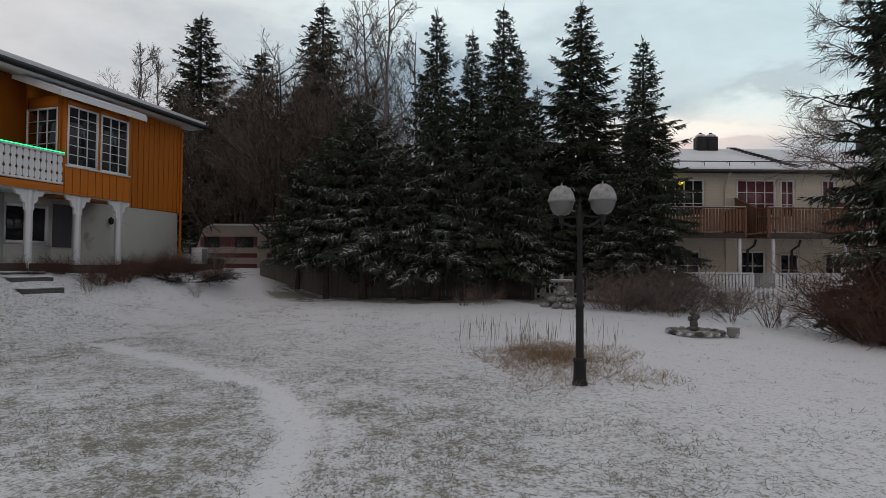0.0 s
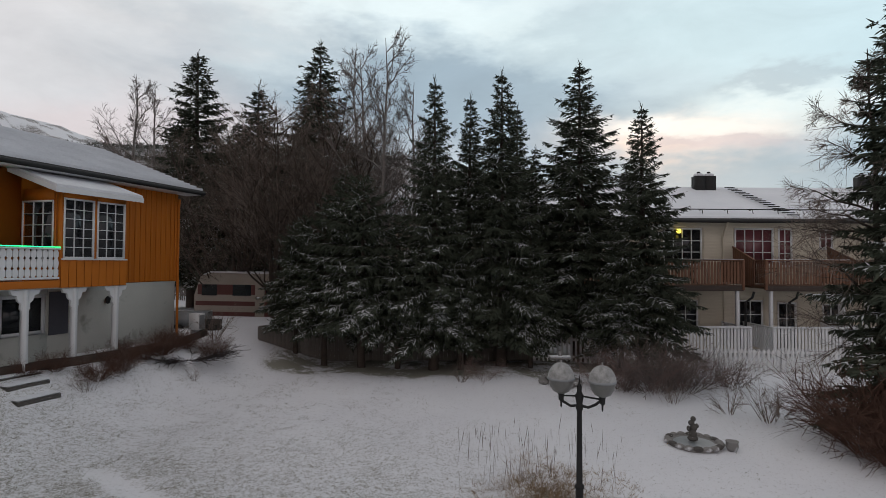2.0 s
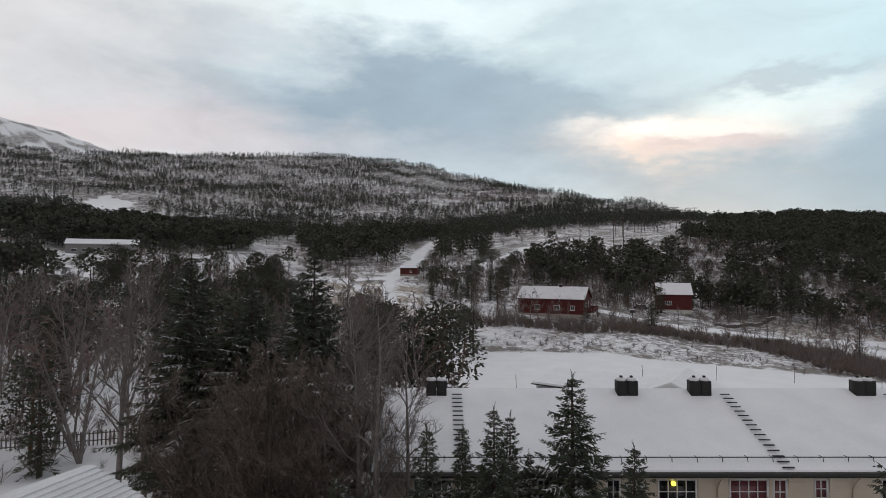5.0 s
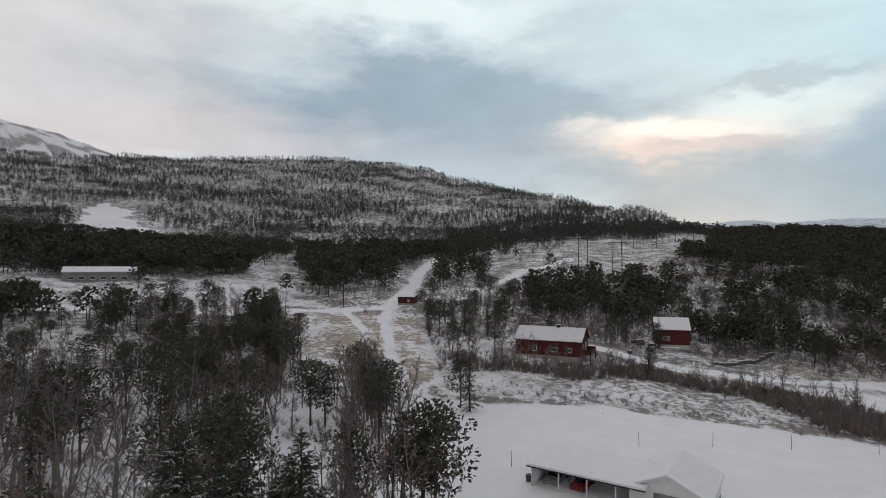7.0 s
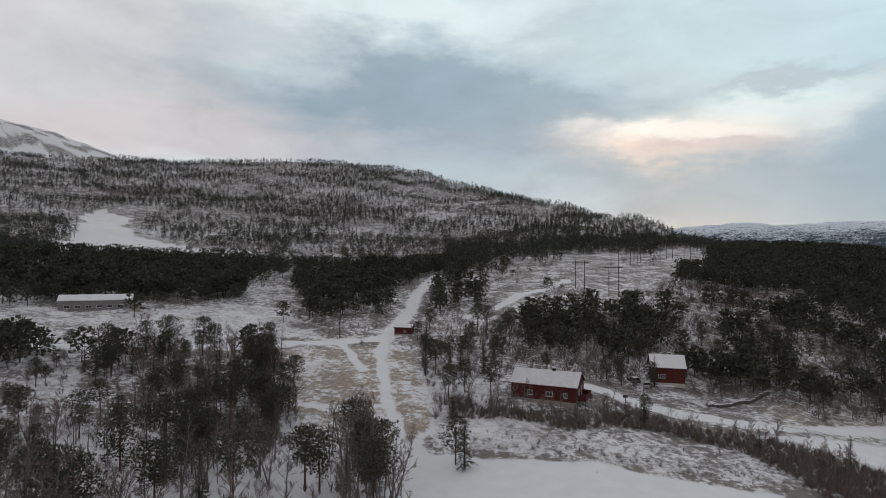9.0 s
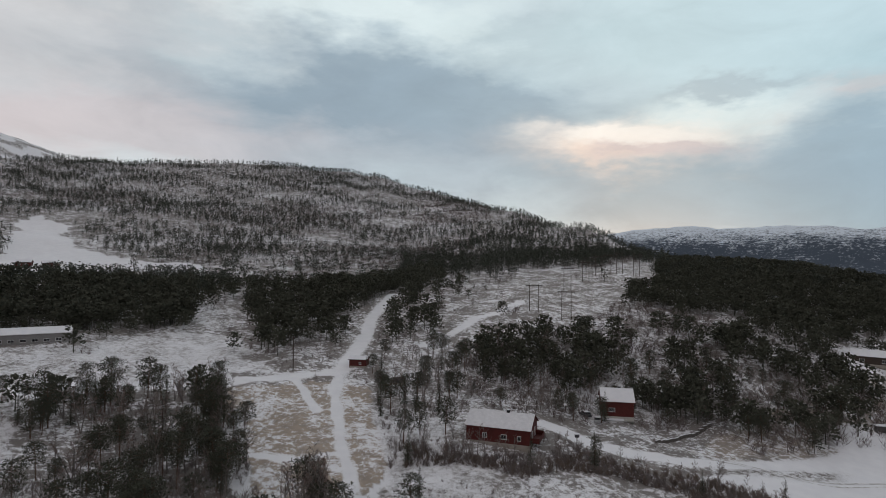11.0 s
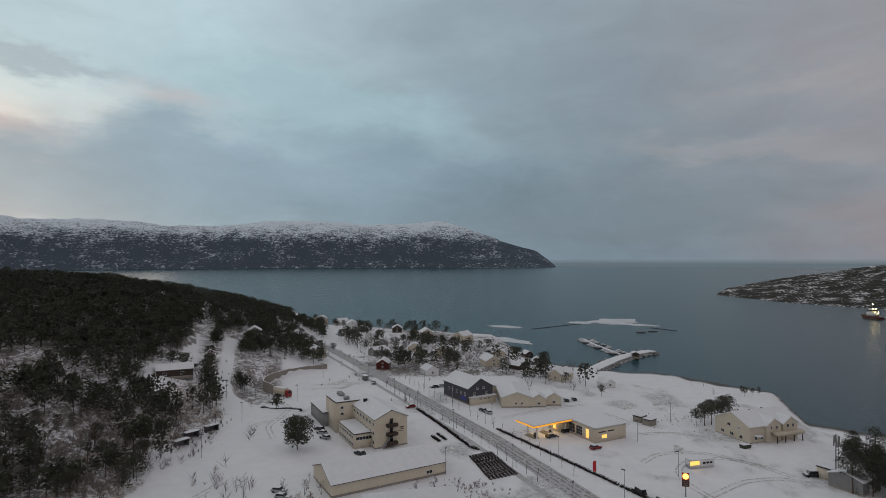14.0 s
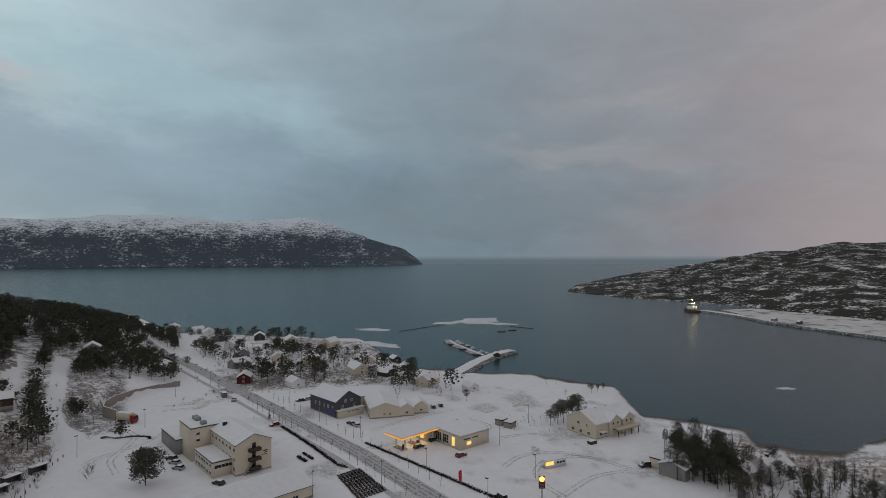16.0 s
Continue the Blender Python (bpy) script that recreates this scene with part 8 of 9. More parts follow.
blk("disc_frame", SIGN_RED, tot, (-0.12, -0.95, 4.4), (0.12, 0.95, 6.2))
fl = empty("banner", 170.7, 18.2, hz, 0, "tall red beach-style advertising banner", "banner")
blk("pole", GREY_METAL, fl, (-0.03, -0.03, 0), (0.03, 0.03, 4.2))
part("cloth", prism("cloth", [(0.03, 0.9), (0.95, 1.0), (1.0, 3.6), (0.6, 4.1), (0.03, 4.2)], -0.015, 0.015, SIGN_RED, "x"), None, fl)
# diesel pumps with a kiosk
kb = empty("fuel_kiosk", 189.4, -10.6, hz, -56, "white fuel kiosk with a lit yellow front", "kiosk")
blk("tank", WHITE_PAINT, kb, (-4.2, -1.2, 0.0), (4.2, 1.2, 2.3))
blk("snow_cover", ROOF_SNOW, kb, (-4.2, -1.2, 2.3), (4.2, 1.2, 2.45))
blk("lit_front", WARM_WINDOW, kb, (-4.24, -1.24, 0.9), (-1.0, -1.2, 2.1))
for k in range(3):
    blk("sign_bar", BLACK_METAL, kb, (0.2 + k * 1.2, -1.24, 1.1), (1.1 + k * 1.2, -1.2, 1.7))
for x, y in ((233.3, 8.2), (229.8, 4.6)):
    flat_house("kiosk", x, y, hz - 0.4, -30, 4, 3.5, 2.4, CONCRETE, "small grey utility kiosk in the snow", [], "kiosk")

# yellow parish house
par = gable_house("parish_house", 231.4, -31.4, hz - 0.3, -49.5, 22, 15.0, 5.8, 3.4, CREAM, "large pale yellow house with white trim and gables", [("l", u, s, 1.4, 1.2) for u in (-4, 0, 4) for s in (1.0,)] + [("l", 1.2, 4.0, 1.4, 1.2), ("l", -3.0, 4.0, 0.9, 0.9)] + [("f", u, 1.1, 1.2, 1.3) for u in (-8, -5.5, -2.5, 1.0, 4.0, 7.5)] + [("f", u, 3.8, 1.0, 1.2) for u in (-1.5, 0.2, 6.2, 8.0)], [(-3, 0, 0.5, 0.5, 0.3), (3, 0, 0.5, 0.5, 0.4)], trim=WHITE_PAINT)
for u in (-0.7, 7.0):
    part("cross_gable", prism("cross_gable", [(u - 3.4, 0), (u + 3.4, 0), (u + 3.4, 5.8), (u, 8.0), (u - 3.4, 5.8)], -8.3, -5.0, CREAM), None, par)
    for sg in (-1, 1):
        part("cross_roof", prism("cross_roof", [(u + sg * 3.8, 5.6), (u, 8.05), (u, 8.35), (u + sg * 3.8, 5.9)], -8.7, 0.0, ROOF_SNOW), None, par)
    for du in (-1.2, 1.2):
        window(par, u + du, -8.34, 4.4, 1.0, 1.2, 2, 1, bar=0.05, edge=0.09)
blk("veranda_deck", CREAM, par, (-2.0, -10.8, 2.5), (11.0, -8.3, 3.5))
for u in (-1.8, 2.0, 6.0, 10.0):
    blk("veranda_post", DARK_WOOD, par, (u - 0.12, -10.7, -0.3), (u + 0.12, -10.46, 2.5))
blk("porch_roof", ROOF_SNOW, par, (-9.2, -9.4, 2.6), (-6.4, -6.9, 2.9))
skip = empty("skip", 213.6, -26.0, hz - 0.2, -50, "dark green rubbish skip by the house", "skip")
part("body", prism("body", [(-1.4, 0.0), (1.4, 0.0), (1.8, 1.2), (-1.8, 1.2)], -0.9, 0.9, NEEDLES), None, skip)
blk("snow_cover", SNOW, skip, (-1.6, -0.85, 1.2), (1.6, 0.85, 1.3))

# shed and mast on the right-hand shore road
gable_house("boat_shed", 187.6, -49.6, hz, -40, 9.5, 8.5, 3.6, 1.5, MID_GREY, "grey-white shed with a snowy roof beside a mast", [], trim=WHITE_PAINT, category="shed", doors=[("f", 0, 2.6, 2.4, WHITE_PAINT)])
flat_house("boat_shed", 193.5, -45.0, hz, -40, 5, 4, 3.0, PALE_CREAM, "small cream annex shed in the snow", [], "shed")
mast = empty("telecom_mast", 188.6, -45.8, hz, 0, "lattice telecom mast with antennas", "mast")
for a in range(3):
    x, y = 0.55 * math.cos(a * 2.094), 0.55 * math.sin(a * 2.094)
    part("leg", tube("leg", [(x, y, -0.3), (x * 0.7, y * 0.7, 14)], 0.07, GREY_METAL, 5), None, mast)
for k in range(14):
    for a in range(3):
        p0 = (0.55 * (1 - 0.3 * k / 14) * math.cos(a * 2.094), 0.55 * (1 - 0.3 * k / 14) * math.sin(a * 2.094), k)
        p1 = (0.55 * (1 - 0.3 * (k + 1) / 14) * math.cos((a + 1) * 2.094), 0.55 * (1 - 0.3 * (k + 1) / 14) * math.sin((a + 1) * 2.094), k + 1)
        part("brace", tube("brace", [p0, p1], 0.035, GREY_METAL, 4), None, mast)
for a in range(6):
    blk("antenna", MID_GREY, mast, (0.7 * math.cos(a) - 0.15, 0.7 * math.sin(a) - 0.15, 11.5 - (a % 2)), (0.7 * math.cos(a) + 0.15, 0.7 * math.sin(a) + 0.15, 13.6 - (a % 2)))

gable_house("white_house", 188.8, -77.5, hz - 0.3, -52, 11, 8.0, 4.4, 2.6, WHITE_PAINT, "white house with a dark chimney among pines", [("f", -3, 2.2, 1.2, 1.1), ("f", 2.5, 2.2, 1.2, 1.1), ("l", 0, 2.4, 1.2, 1.1)], [(-2.0, 0, 0.9, 0.9, 0.9)], trim=WHITE_PAINT)
gable_house("white_house", 186.5, -69.0, hz - 0.3, -52, 6, 6, 3.4, 1.6, CREAM, "small cream house beside pines", [("f", 0, 1.2, 1.2, 1.1)], trim=WHITE_PAINT)

# houses of the point
HOUSES = [(291.7, 151.3, 20, RED_PAINT, 8, 6, 3.6), (313.5, 148.6, -30, WHITE_PAINT, 9, 7, 3.0), (366, 192, 40, MID_GREY, 9, 7, 3.4), (345, 134, 10, CREAM, 11, 8, 4.2), (286.5, 120, 45, WHITE_PAINT, 8, 6, 3.0), (418, 178, 30, CREAM, 11, 8, 4.6), (411, 144, -15, PALE_CREAM, 11, 8, 4.4),
          (324, 96, 35, CREAM, 11, 8, 3.4), (356, 100, 20, CREAM, 10, 7, 3.0), (300, 50, -20, PALE_CREAM, 10, 7, 3.2), (290, 26, 40, WHITE_PAINT, 6, 5, 2.4), (494, 330, 10, PALE_CREAM, 12, 9, 5.0), (474, 292, -20, WHITE_PAINT, 10, 8, 4.4), (453, 268, 35, WHITE_PAINT, 10, 8, 4.2), (430, 245, 15, MID_GREY, 9, 7, 3.6),
          (392, 165, 60, MID_GREY, 8, 6, 3.2), (375, 120, -10, WHITE_PAINT, 9, 7, 3.0), (340, 70, 25, MID_GREY, 8, 6, 2.8), (440, 215, 25, DARK_WOOD, 9, 7, 3.8), (395, 215, 10, WHITE_PAINT, 9, 7, 3.6), (330, 175, -25, MID_GREY, 9, 7, 3.4), (355, 160, 20, PALE_CREAM, 8, 7, 3.2), (387, 88, 40, DARK_WOOD, 6, 5, 2.6), (318, 78, 60, DARK_WOOD, 7, 5, 2.6)]
names_c = {RED_PAINT.name: "dark red", WHITE_PAINT.name: "white", CREAM.name: "cream", PALE_CREAM.name: "pale cream", MID_GREY.name: "grey", DARK_WOOD.name: "dark brown"}
for n, (x, y, t, m, L, W, H) in enumerate(HOUSES):
    L, W, H = L * 1.18, W * 1.18, H * 1.08
    gable_house("village_house", x, y, ground_at(x, y) - 0.2, t, L, W, H, W * 0.3, m, names_c[m.name] + " village house with a snowy gabled roof", [("f", -L * 0.25, 1.2, 1.2, 1.1), ("f", L * 0.22, 1.2, 1.2, 1.1), ("l", 0.0, 1.2, 1.2, 1.1)] + ([("l", 0, H - 0.4, 1.0, 1.0)] if H > 3.5 else []), [(L * 0.15, 0, 0.6, 0.6, 0.6)] if n % 2 else [], group="houses of the village point")
gable_house("brown_house", 191.0, 204.5, ground_at(191, 204.5) + 0.2, -42, 15, 10, 3.2, 2.0, DARK_WOOD, "dark brown low house at the forest edge", [("f", -4, 1.0, 1.6, 1.2), ("f", 3, 1.0, 1.6, 1.2)], trim=DARK_WOOD)
gable_house("grey_house", 286.4, 240, ground_at(286, 240) - 0.3, 40, 10, 8, 4.4, 2.4, MID_GREY, "grey house at the top of a snowy drive", [("l", 0, 2.4, 1.4, 1.2)], trim=WHITE_PAINT)
gable_house("cream_house", 309, 209, ground_at(309, 209) - 0.3, 52, 11, 9, 4.6, 2.6, PALE_CREAM, "cream house with a bare tree before it", [("l", -2, 2.4, 1.2, 1.2), ("l", 2, 2.4, 1.2, 1.2)], trim=WHITE_PAINT)
gable_house("long_house", 129.8, 59.8, ground_at(129.8, 59.8) - 0.2, -56, 23.5, 10, 3.3, 2.0, WHITE_PAINT, "long white house with two roof windows under snow", [("f", u, 1.0, 1.4, 1.2) for u in (-8, -3, 3, 8)], trim=WHITE_PAINT)

# curved retaining wall
rw = empty("retaining_wall", 224, 182, VZ, 0, "curved concrete retaining wall round the car park", "wall")
wall_pts = [(216, 170), (221, 180), (231, 187), (243, 190.5), (256, 190), (268, 186), (278, 181)]
for k, (a, b) in enumerate(zip(wall_pts, wall_pts[1:])):
    ln, ang = math.hypot(b[0] - a[0], b[1] - a[1]), math.degrees(math.atan2(b[1] - a[1], b[0] - a[0]))
    h = 4.6 - 0.35 * k
    o = blk("panel", CONCRETE, rw, (-ln / 2, -0.2, -0.5), (ln / 2, 0.2, h))
    o.location, o.rotation_euler = ((a[0] + b[0]) / 2 - 224, (a[1] + b[1]) / 2 - 182, h / 2 - 0.25), (0, 0, radians(ang))
    c = blk("snow_cover", SNOW, rw, (-ln / 2, -0.2, 0), (ln / 2, 0.2, 0.12))
    c.location, c.rotation_euler = ((a[0] + b[0]) / 2 - 224, (a[1] + b[1]) / 2 - 182, h + 0.08), (0, 0, radians(ang))

# truck in the car park
tk = empty("truck", 215.0, 163.5, VZ, -100, "parked lorry with a red cab and a cream box", "truck")
blk("cargo_box", CREAM, tk, (-5.2, -1.25, 1.1), (2.0, 1.25, 4.0))
blk("snow_cover", SNOW, tk, (-5.2, -1.25, 4.0), (2.0, 1.25, 4.1))
part("cab", prism("cab", [(2.2, 0.6), (4.3, 0.6), (4.35, 1.9), (4.0, 3.2), (2.2, 3.3)], -1.22, 1.22, RED_CAR), None, tk)
blk("windscreen", GLASS, tk, (4.12, -1.1, 2.0), (4.22, 1.1, 2.9), turn=(0, -14, 0))
blk("chassis", BLACK_METAL, tk, (-5.0, -0.5, 0.6), (4.0, 0.5, 1.1))
for wx in (-4.0, -2.7, 3.3):
    for wy in (-1.0, 1.0):
        w = part("wheel", WHEEL, None, tk)
        w.location, w.rotation_euler, w.scale = (wx, wy, 0.5), (radians(90), 0, 0), (1.6, 1.6, 1.8)

for x, y, t, m, lb, bx in [(257, 105, 130, DARK_CAR, "dark car parked beside the guest house", 0), (259.5, 102.5, 130, SILVER_CAR, "snowy car parked beside the guest house", 0), (262, 100, 130, DARK_CAR, "snowy car parked beside the guest house", 0), (264.5, 97.5, 130, SILVER_CAR, "snowy car parked beside the guest house", 0),
                           (253.5, 137, 200, DARK_CAR, "dark car on the snowy car park", 0), (219, 100.6, 140, RED_CAR, "red car beside the hedge", 0), (194.3, 20.9, -40, RED_CAR, "red car before the station shop", 0), (201, 37, -38, DARK_CAR, "dark car under the petrol canopy", 0), (209, 33, -38, DARK_CAR, "dark car under the petrol canopy", 0),
                           (192.7, -40.5, 110, DARK_CAR, "dark van parked by the shore road", 1), (127, 97.5, -80, SILVER_CAR, "snowy car parked by the hall", 0), (124, 94, -80, SILVER_CAR, "snowy car parked by the hall", 0), (233, 26, 100, SILVER_CAR, "pale car on the snowy yard", 0), (162, 6, 40, DARK_CAR, "dark off-road car behind the hedge", 1), (157.5, 0.5, 40, DARK_CAR, "dark off-road car behind the hedge", 1),
                           (225, 70, 50, DARK_CAR, "dark car before the shops", 0), (222.5, 67, 50, SILVER_CAR, "snowy car before the shops", 0), (254, 40, 20, DARK_CAR, "dark car by the shop end", 0), (257, 37, 20, DARK_CAR, "dark car by the shop end", 0),
                           (112, 80, -80, SILVER_CAR, "snowy car below the hall", 0), (108, 76, -80, SILVER_CAR, "snowy car below the hall", 0), (178, 119, 80, DARK_CAR, "dark snowy car behind the hotel", 0), (174.5, 115.5, 80, SILVER_CAR, "snowy car behind the hotel", 0), (170.5, 111.5, 80, SILVER_CAR, "snowy car behind the hotel", 0), (161, 92, 70, DARK_CAR, "dark car before the hotel annex", 0)]:
    car(x, y, ground_at(x, y), t, m, lb, 1.0, True, bool(bx))


# ---------------------------------------------------------------- hedges, saplings, lamps
def along(points, step, off=0.0):
    out = []
    for (ax, ay), (bx, by) in zip(points, points[1:]):
        ln = math.hypot(bx - ax, by - ay)
        ux, uy = (bx - ax) / ln, (by - ay) / ln
        for k in range(max(1, int(ln / step))):
            out.append((ax + ux * (k + 0.5) * step - uy * off, ay + uy * (k + 0.5) * step + ux * off))
    return out


clod = [shrub_mesh("hedge_plant", 0.85, 0.6, 40, 4, s, HEDGE, 0.06, 0.9) for s in (81, 82)]


def hedge(points, label, group, step=0.9, size=1.0):
    for n, (x, y) in enumerate(along(points, step)):
        shrub("hedge_plant", clod[n % 2], x, y, size * (0.9 + 0.2 * ((n * 7) % 5) / 5), 40 * n, label, "hedge", group, 0.1)


hedge([(218, 97), (198, 77), (181, 61), (178.5, 56.5)], "dark leafless hedge plant beside the road", "hedge along the road")
hedge([(203, 57.5), (184, 34), (165, 11), (150, -7)], "dark leafless hedge plant beside the road", "hedge along the road", 1.0)
for k in range(8):
    f = k / 7
    hedge([(172.5 + 6 * f, 58 - 5 * f), (156 + 6.5 * f, 46 - 6 * f)], "dark leafless bush of a planted bed", "planted bed by the road", 1.2, 0.8)
ring = [(190 + 8.5 * math.cos(a), 146 + 8.5 * math.sin(a)) for a in np.radians(np.arange(-60, 120, 20))]
hedge(ring, "dark bush round the traffic island", "bushes of the traffic island", 0.9, 0.9)
hedge([(186.5, 77), (181.5, 72)], "dark bush beside the hotel", "bushes beside the hotel", 0.8, 1.0)
hedge([(190, 76.5), (184, 70.5)], "dark bush beside the hotel", "bushes beside the hotel", 0.8, 0.9)
sap = bare_meshes(4.2, 0.8, 85, 1, 8, 3, 3, 0.35, 0.0, 1.5, BARK, TWIG, 3.0)
s0 = None
for off in (6.0, -6.5):
    for n, (x, y) in enumerate(along(MAIN_ROAD[1:5], 6.0, off)):
        if s0 is None:
            s0 = tree_thing("sapling", sap, BT, x, y, ground_at(x, y) - 0.1, 0, 1.0, "slim leafless street sapling in the snow", "tree", "saplings along the road")
        else:
            scaled_copy(s0, x, y, ground_at(x, y) - 0.1, 50 * n, 0.85 + 0.3 * ((n * 3) % 5) / 5)
lamp_me = lathe("column", [(0.10, -0.3), (0.07, 7.5), (0.0, 7.55)], GREY_METAL, 6)
l0 = None
for x, y in along(MAIN_ROAD[0:6], 27, 8.0) + along(MAIN_ROAD[0:5], 30, -9.5) + [(170, 148), (209, 151.4), (256.6, 169.4), (139, 137), (156, 60), (178.2, -4.3), (236, -3), (188, 172), (207, 8), (180, -60), (262, 150)]:
    if l0 is None:
        l0 = empty("street_lamp", x, y, ground_at(x, y), 0, "grey street lamp column", "street lamp", "street lamps")
        part("column", lamp_me, None, l0)
        blk("lamp_head", DARK_GREY, l0, (-0.2, -0.15, 7.4), (0.9, 0.15, 7.62))
    else:
        copy_thing(l0, pose(x, y, ground_at(x, y), 0, 0, (x * 37) % 360))
for x, y in along([(141, 141), (158, 149), (172, 153)], 3.2):
    b = new("bollard", lathe("bollard", [(0.14, -0.2), (0.14, 0.95), (0.0, 1.05)], DARK_GREY, 8))
    b.matrix_basis = pose(x, y, ground_at(x, y))
    tagged(b, "short dark bollard in the snow", "bollard", "bollards by the side road")
for x, y, m in ((140.5, 147, FROSTED), (147.9, 150.3, DARK_GREY), (156.5, 149.8, DARK_GREY), (260, 145.8, FROSTED)):
    sh_ = empty("bus_shelter", x, y, ground_at(x, y), -15 if x < 200 else 45, "small roadside shelter with snow on its roof", "shelter", "roadside shelters")
    part("wall", boxes_mesh("wall", [(-2.2, 0.9, 0, 2.2, 1.0, 2.3), (-2.2, -0.9, 0, -2.1, 0.9, 2.3), (2.1, -0.9, 0, 2.2, 0.9, 2.3)], m), None, sh_)
    blk("roof", DARK_GREY, sh_, (-2.5, -1.3, 2.3), (2.5, 1.2, 2.42))
    blk("snow_cover", SNOW, sh_, (-2.5, -1.3, 2.42), (2.5, 1.2, 2.55))

# trees of the village
tree_thing("pine_tree", round_pine, PN, 157, 113.5, VZ - 0.2, 0, 1.0, "broad round-crowned pine alone on the snowy lot", "tree")
for x, y, h, k in [(297, 113, 11, 0), (300, 110.5, 12, 0), (304, 110, 12, 1), (306, 135, 8, 0), (301.7, 80, 10, 0), (304, 83, 9, 0), (316, 61, 12, 0), (318, 64, 11, 0), (284, 55, 7, 0), (303, 68.5, 8, 0), (336, 52, 9, 2), (330, 48, 8, 3), (228, 107, 5, 1), (268, 26, 6, 0),
                   (236, -15, 9, 0), (238, -17.5, 10, 0), (240, -14, 8, 0), (243, -20, 9, 0), (246, -22, 10, 0), (249, -25, 10, 0), (234, -12, 7, 0), (252, -23, 9, 0), (247, -17, 8, 0), (296, -36, 5, 0), (303, -40, 4, 0), (310, -44, 4, 0), (306, -36, 4, 0),
                   (207.8, 173.3, 7, 2), (219.8, 193.4, 7, 2), (261.4, 208, 9, 1), (268, 203, 6, 1), (196, 195, 7, 3), (188, 187, 6, 2), (180, 183, 6, 3), (315, 215, 9, 3), (322, 205, 8, 0), (300, 222, 9, 0), (308, 225, 10, 0), (318, 222, 9, 1),
                   (118, 102, 8, 2), (122, 92, 7, 2), (113, 98, 6, 2), (128, 90, 6, 3), (104, 100, 8, 2), (96, 96, 7, 2), (130, 86, 5, 3), (138, 62, 5, 3), (141, 58, 5, 3), (268, 60, 6, 3), (276, 40, 5, 3), (281, 42, 6, 3), (270, 33, 4, 3), (312, 32, 6, 2), (318, -20, 5, 2), (314, -14, 5, 2), (282, -22, 5, 2),
                   (209.7, -87.7, 7, 1), (196, -92, 8, 3), (199, -96, 7, 3), (191, -100, 8, 1), (184, -99, 9, 1), (182, -94, 9, 0)]:
    plant(k, x, y, h, "trees of the village")
gv = np.random.default_rng(88)
for n in range(64):
    a, r = radians(gv.uniform(104.6, 109.6)), gv.uniform(186, 226)
    plant(int(gv.choice([0, 0, 1, 3])), r * math.sin(a), r * math.cos(a), gv.uniform(7, 11.5), "pines by the shore road")
for n in range(80):
    a, r = radians(gv.uniform(109.5, 121.5)), gv.uniform(150, 206)
    plant(int(gv.choice([0, 1, 1, 3])), r * math.sin(a), r * math.cos(a), gv.uniform(6, 10), "pines by the shore road")
px0 = gv.uniform(285, 470, 330)
py0 = (px0 - 285) * 0.9 + gv.uniform(30, 150, 330)
keep = np.hypot(px0, py0) < np.interp(np.degrees(np.arctan2(px0, py0)), SHORE_AT, SHORE_FAR) - 12
keep &= line_gap(px0, py0, MAIN_ROAD) > 8
keep &= np.min([np.hypot(px0 - h[0], py0 - h[1]) for h in HOUSES], 0) > 7
keep &= fbm(px0, py0, 45, 97, 2) > -0.45
px0, py0 = px0[keep], py0[keep]
half_n = len(px0) // 2
woods_of("garden_pines", near_pine, PINE_NEEDLES, [(px0[:half_n], py0[:half_n])], 0.7, 1.5, "dark pines among the village houses", 98)
woods_of("garden_trees", bare_far, FAR_TWIGS, [(px0[half_n:], py0[half_n:])], 0.8, 1.6, "leafless trees among the village houses", 99)


def bush_patch(name, cx, cy, wx, wy, n, seed, mat, h, label):
    g = np.random.default_rng(seed)
    x, y = cx + g.normal(0, wx, n), cy + g.normal(0, wy, n)
    return woods_of(name, bare_bush, mat, [(x, y)], h * 0.6, h * 1.3, label, seed)


bush_patch("brush", 200, -98, 12, 12, 170, 91, RED_TWIG, 0.6, "reddish leafless brush by the shore")
bush_patch("brush", 350, 130, 38, 30, 700, 92, FAR_TWIGS, 0.75, "leafless garden brush among the houses")
bush_patch("brush", 121, 86, 4, 4, 80, 93, RED_TWIG, 0.6, "leafless brush below the hall")
bush_patch("brush", 200, 200, 14, 12, 120, 94, FAR_TWIGS, 0.6, "leafless brush at the forest edge")
bush_patch("brush", 240, -8, 8, 5, 60, 95, RED_TWIG, 0.3, "low brush on a snowy bank")
bush_patch("brush", 148, 52, 3, 6, 80, 96, RED_TWIG, 0.5, "leafless brush beside the road")


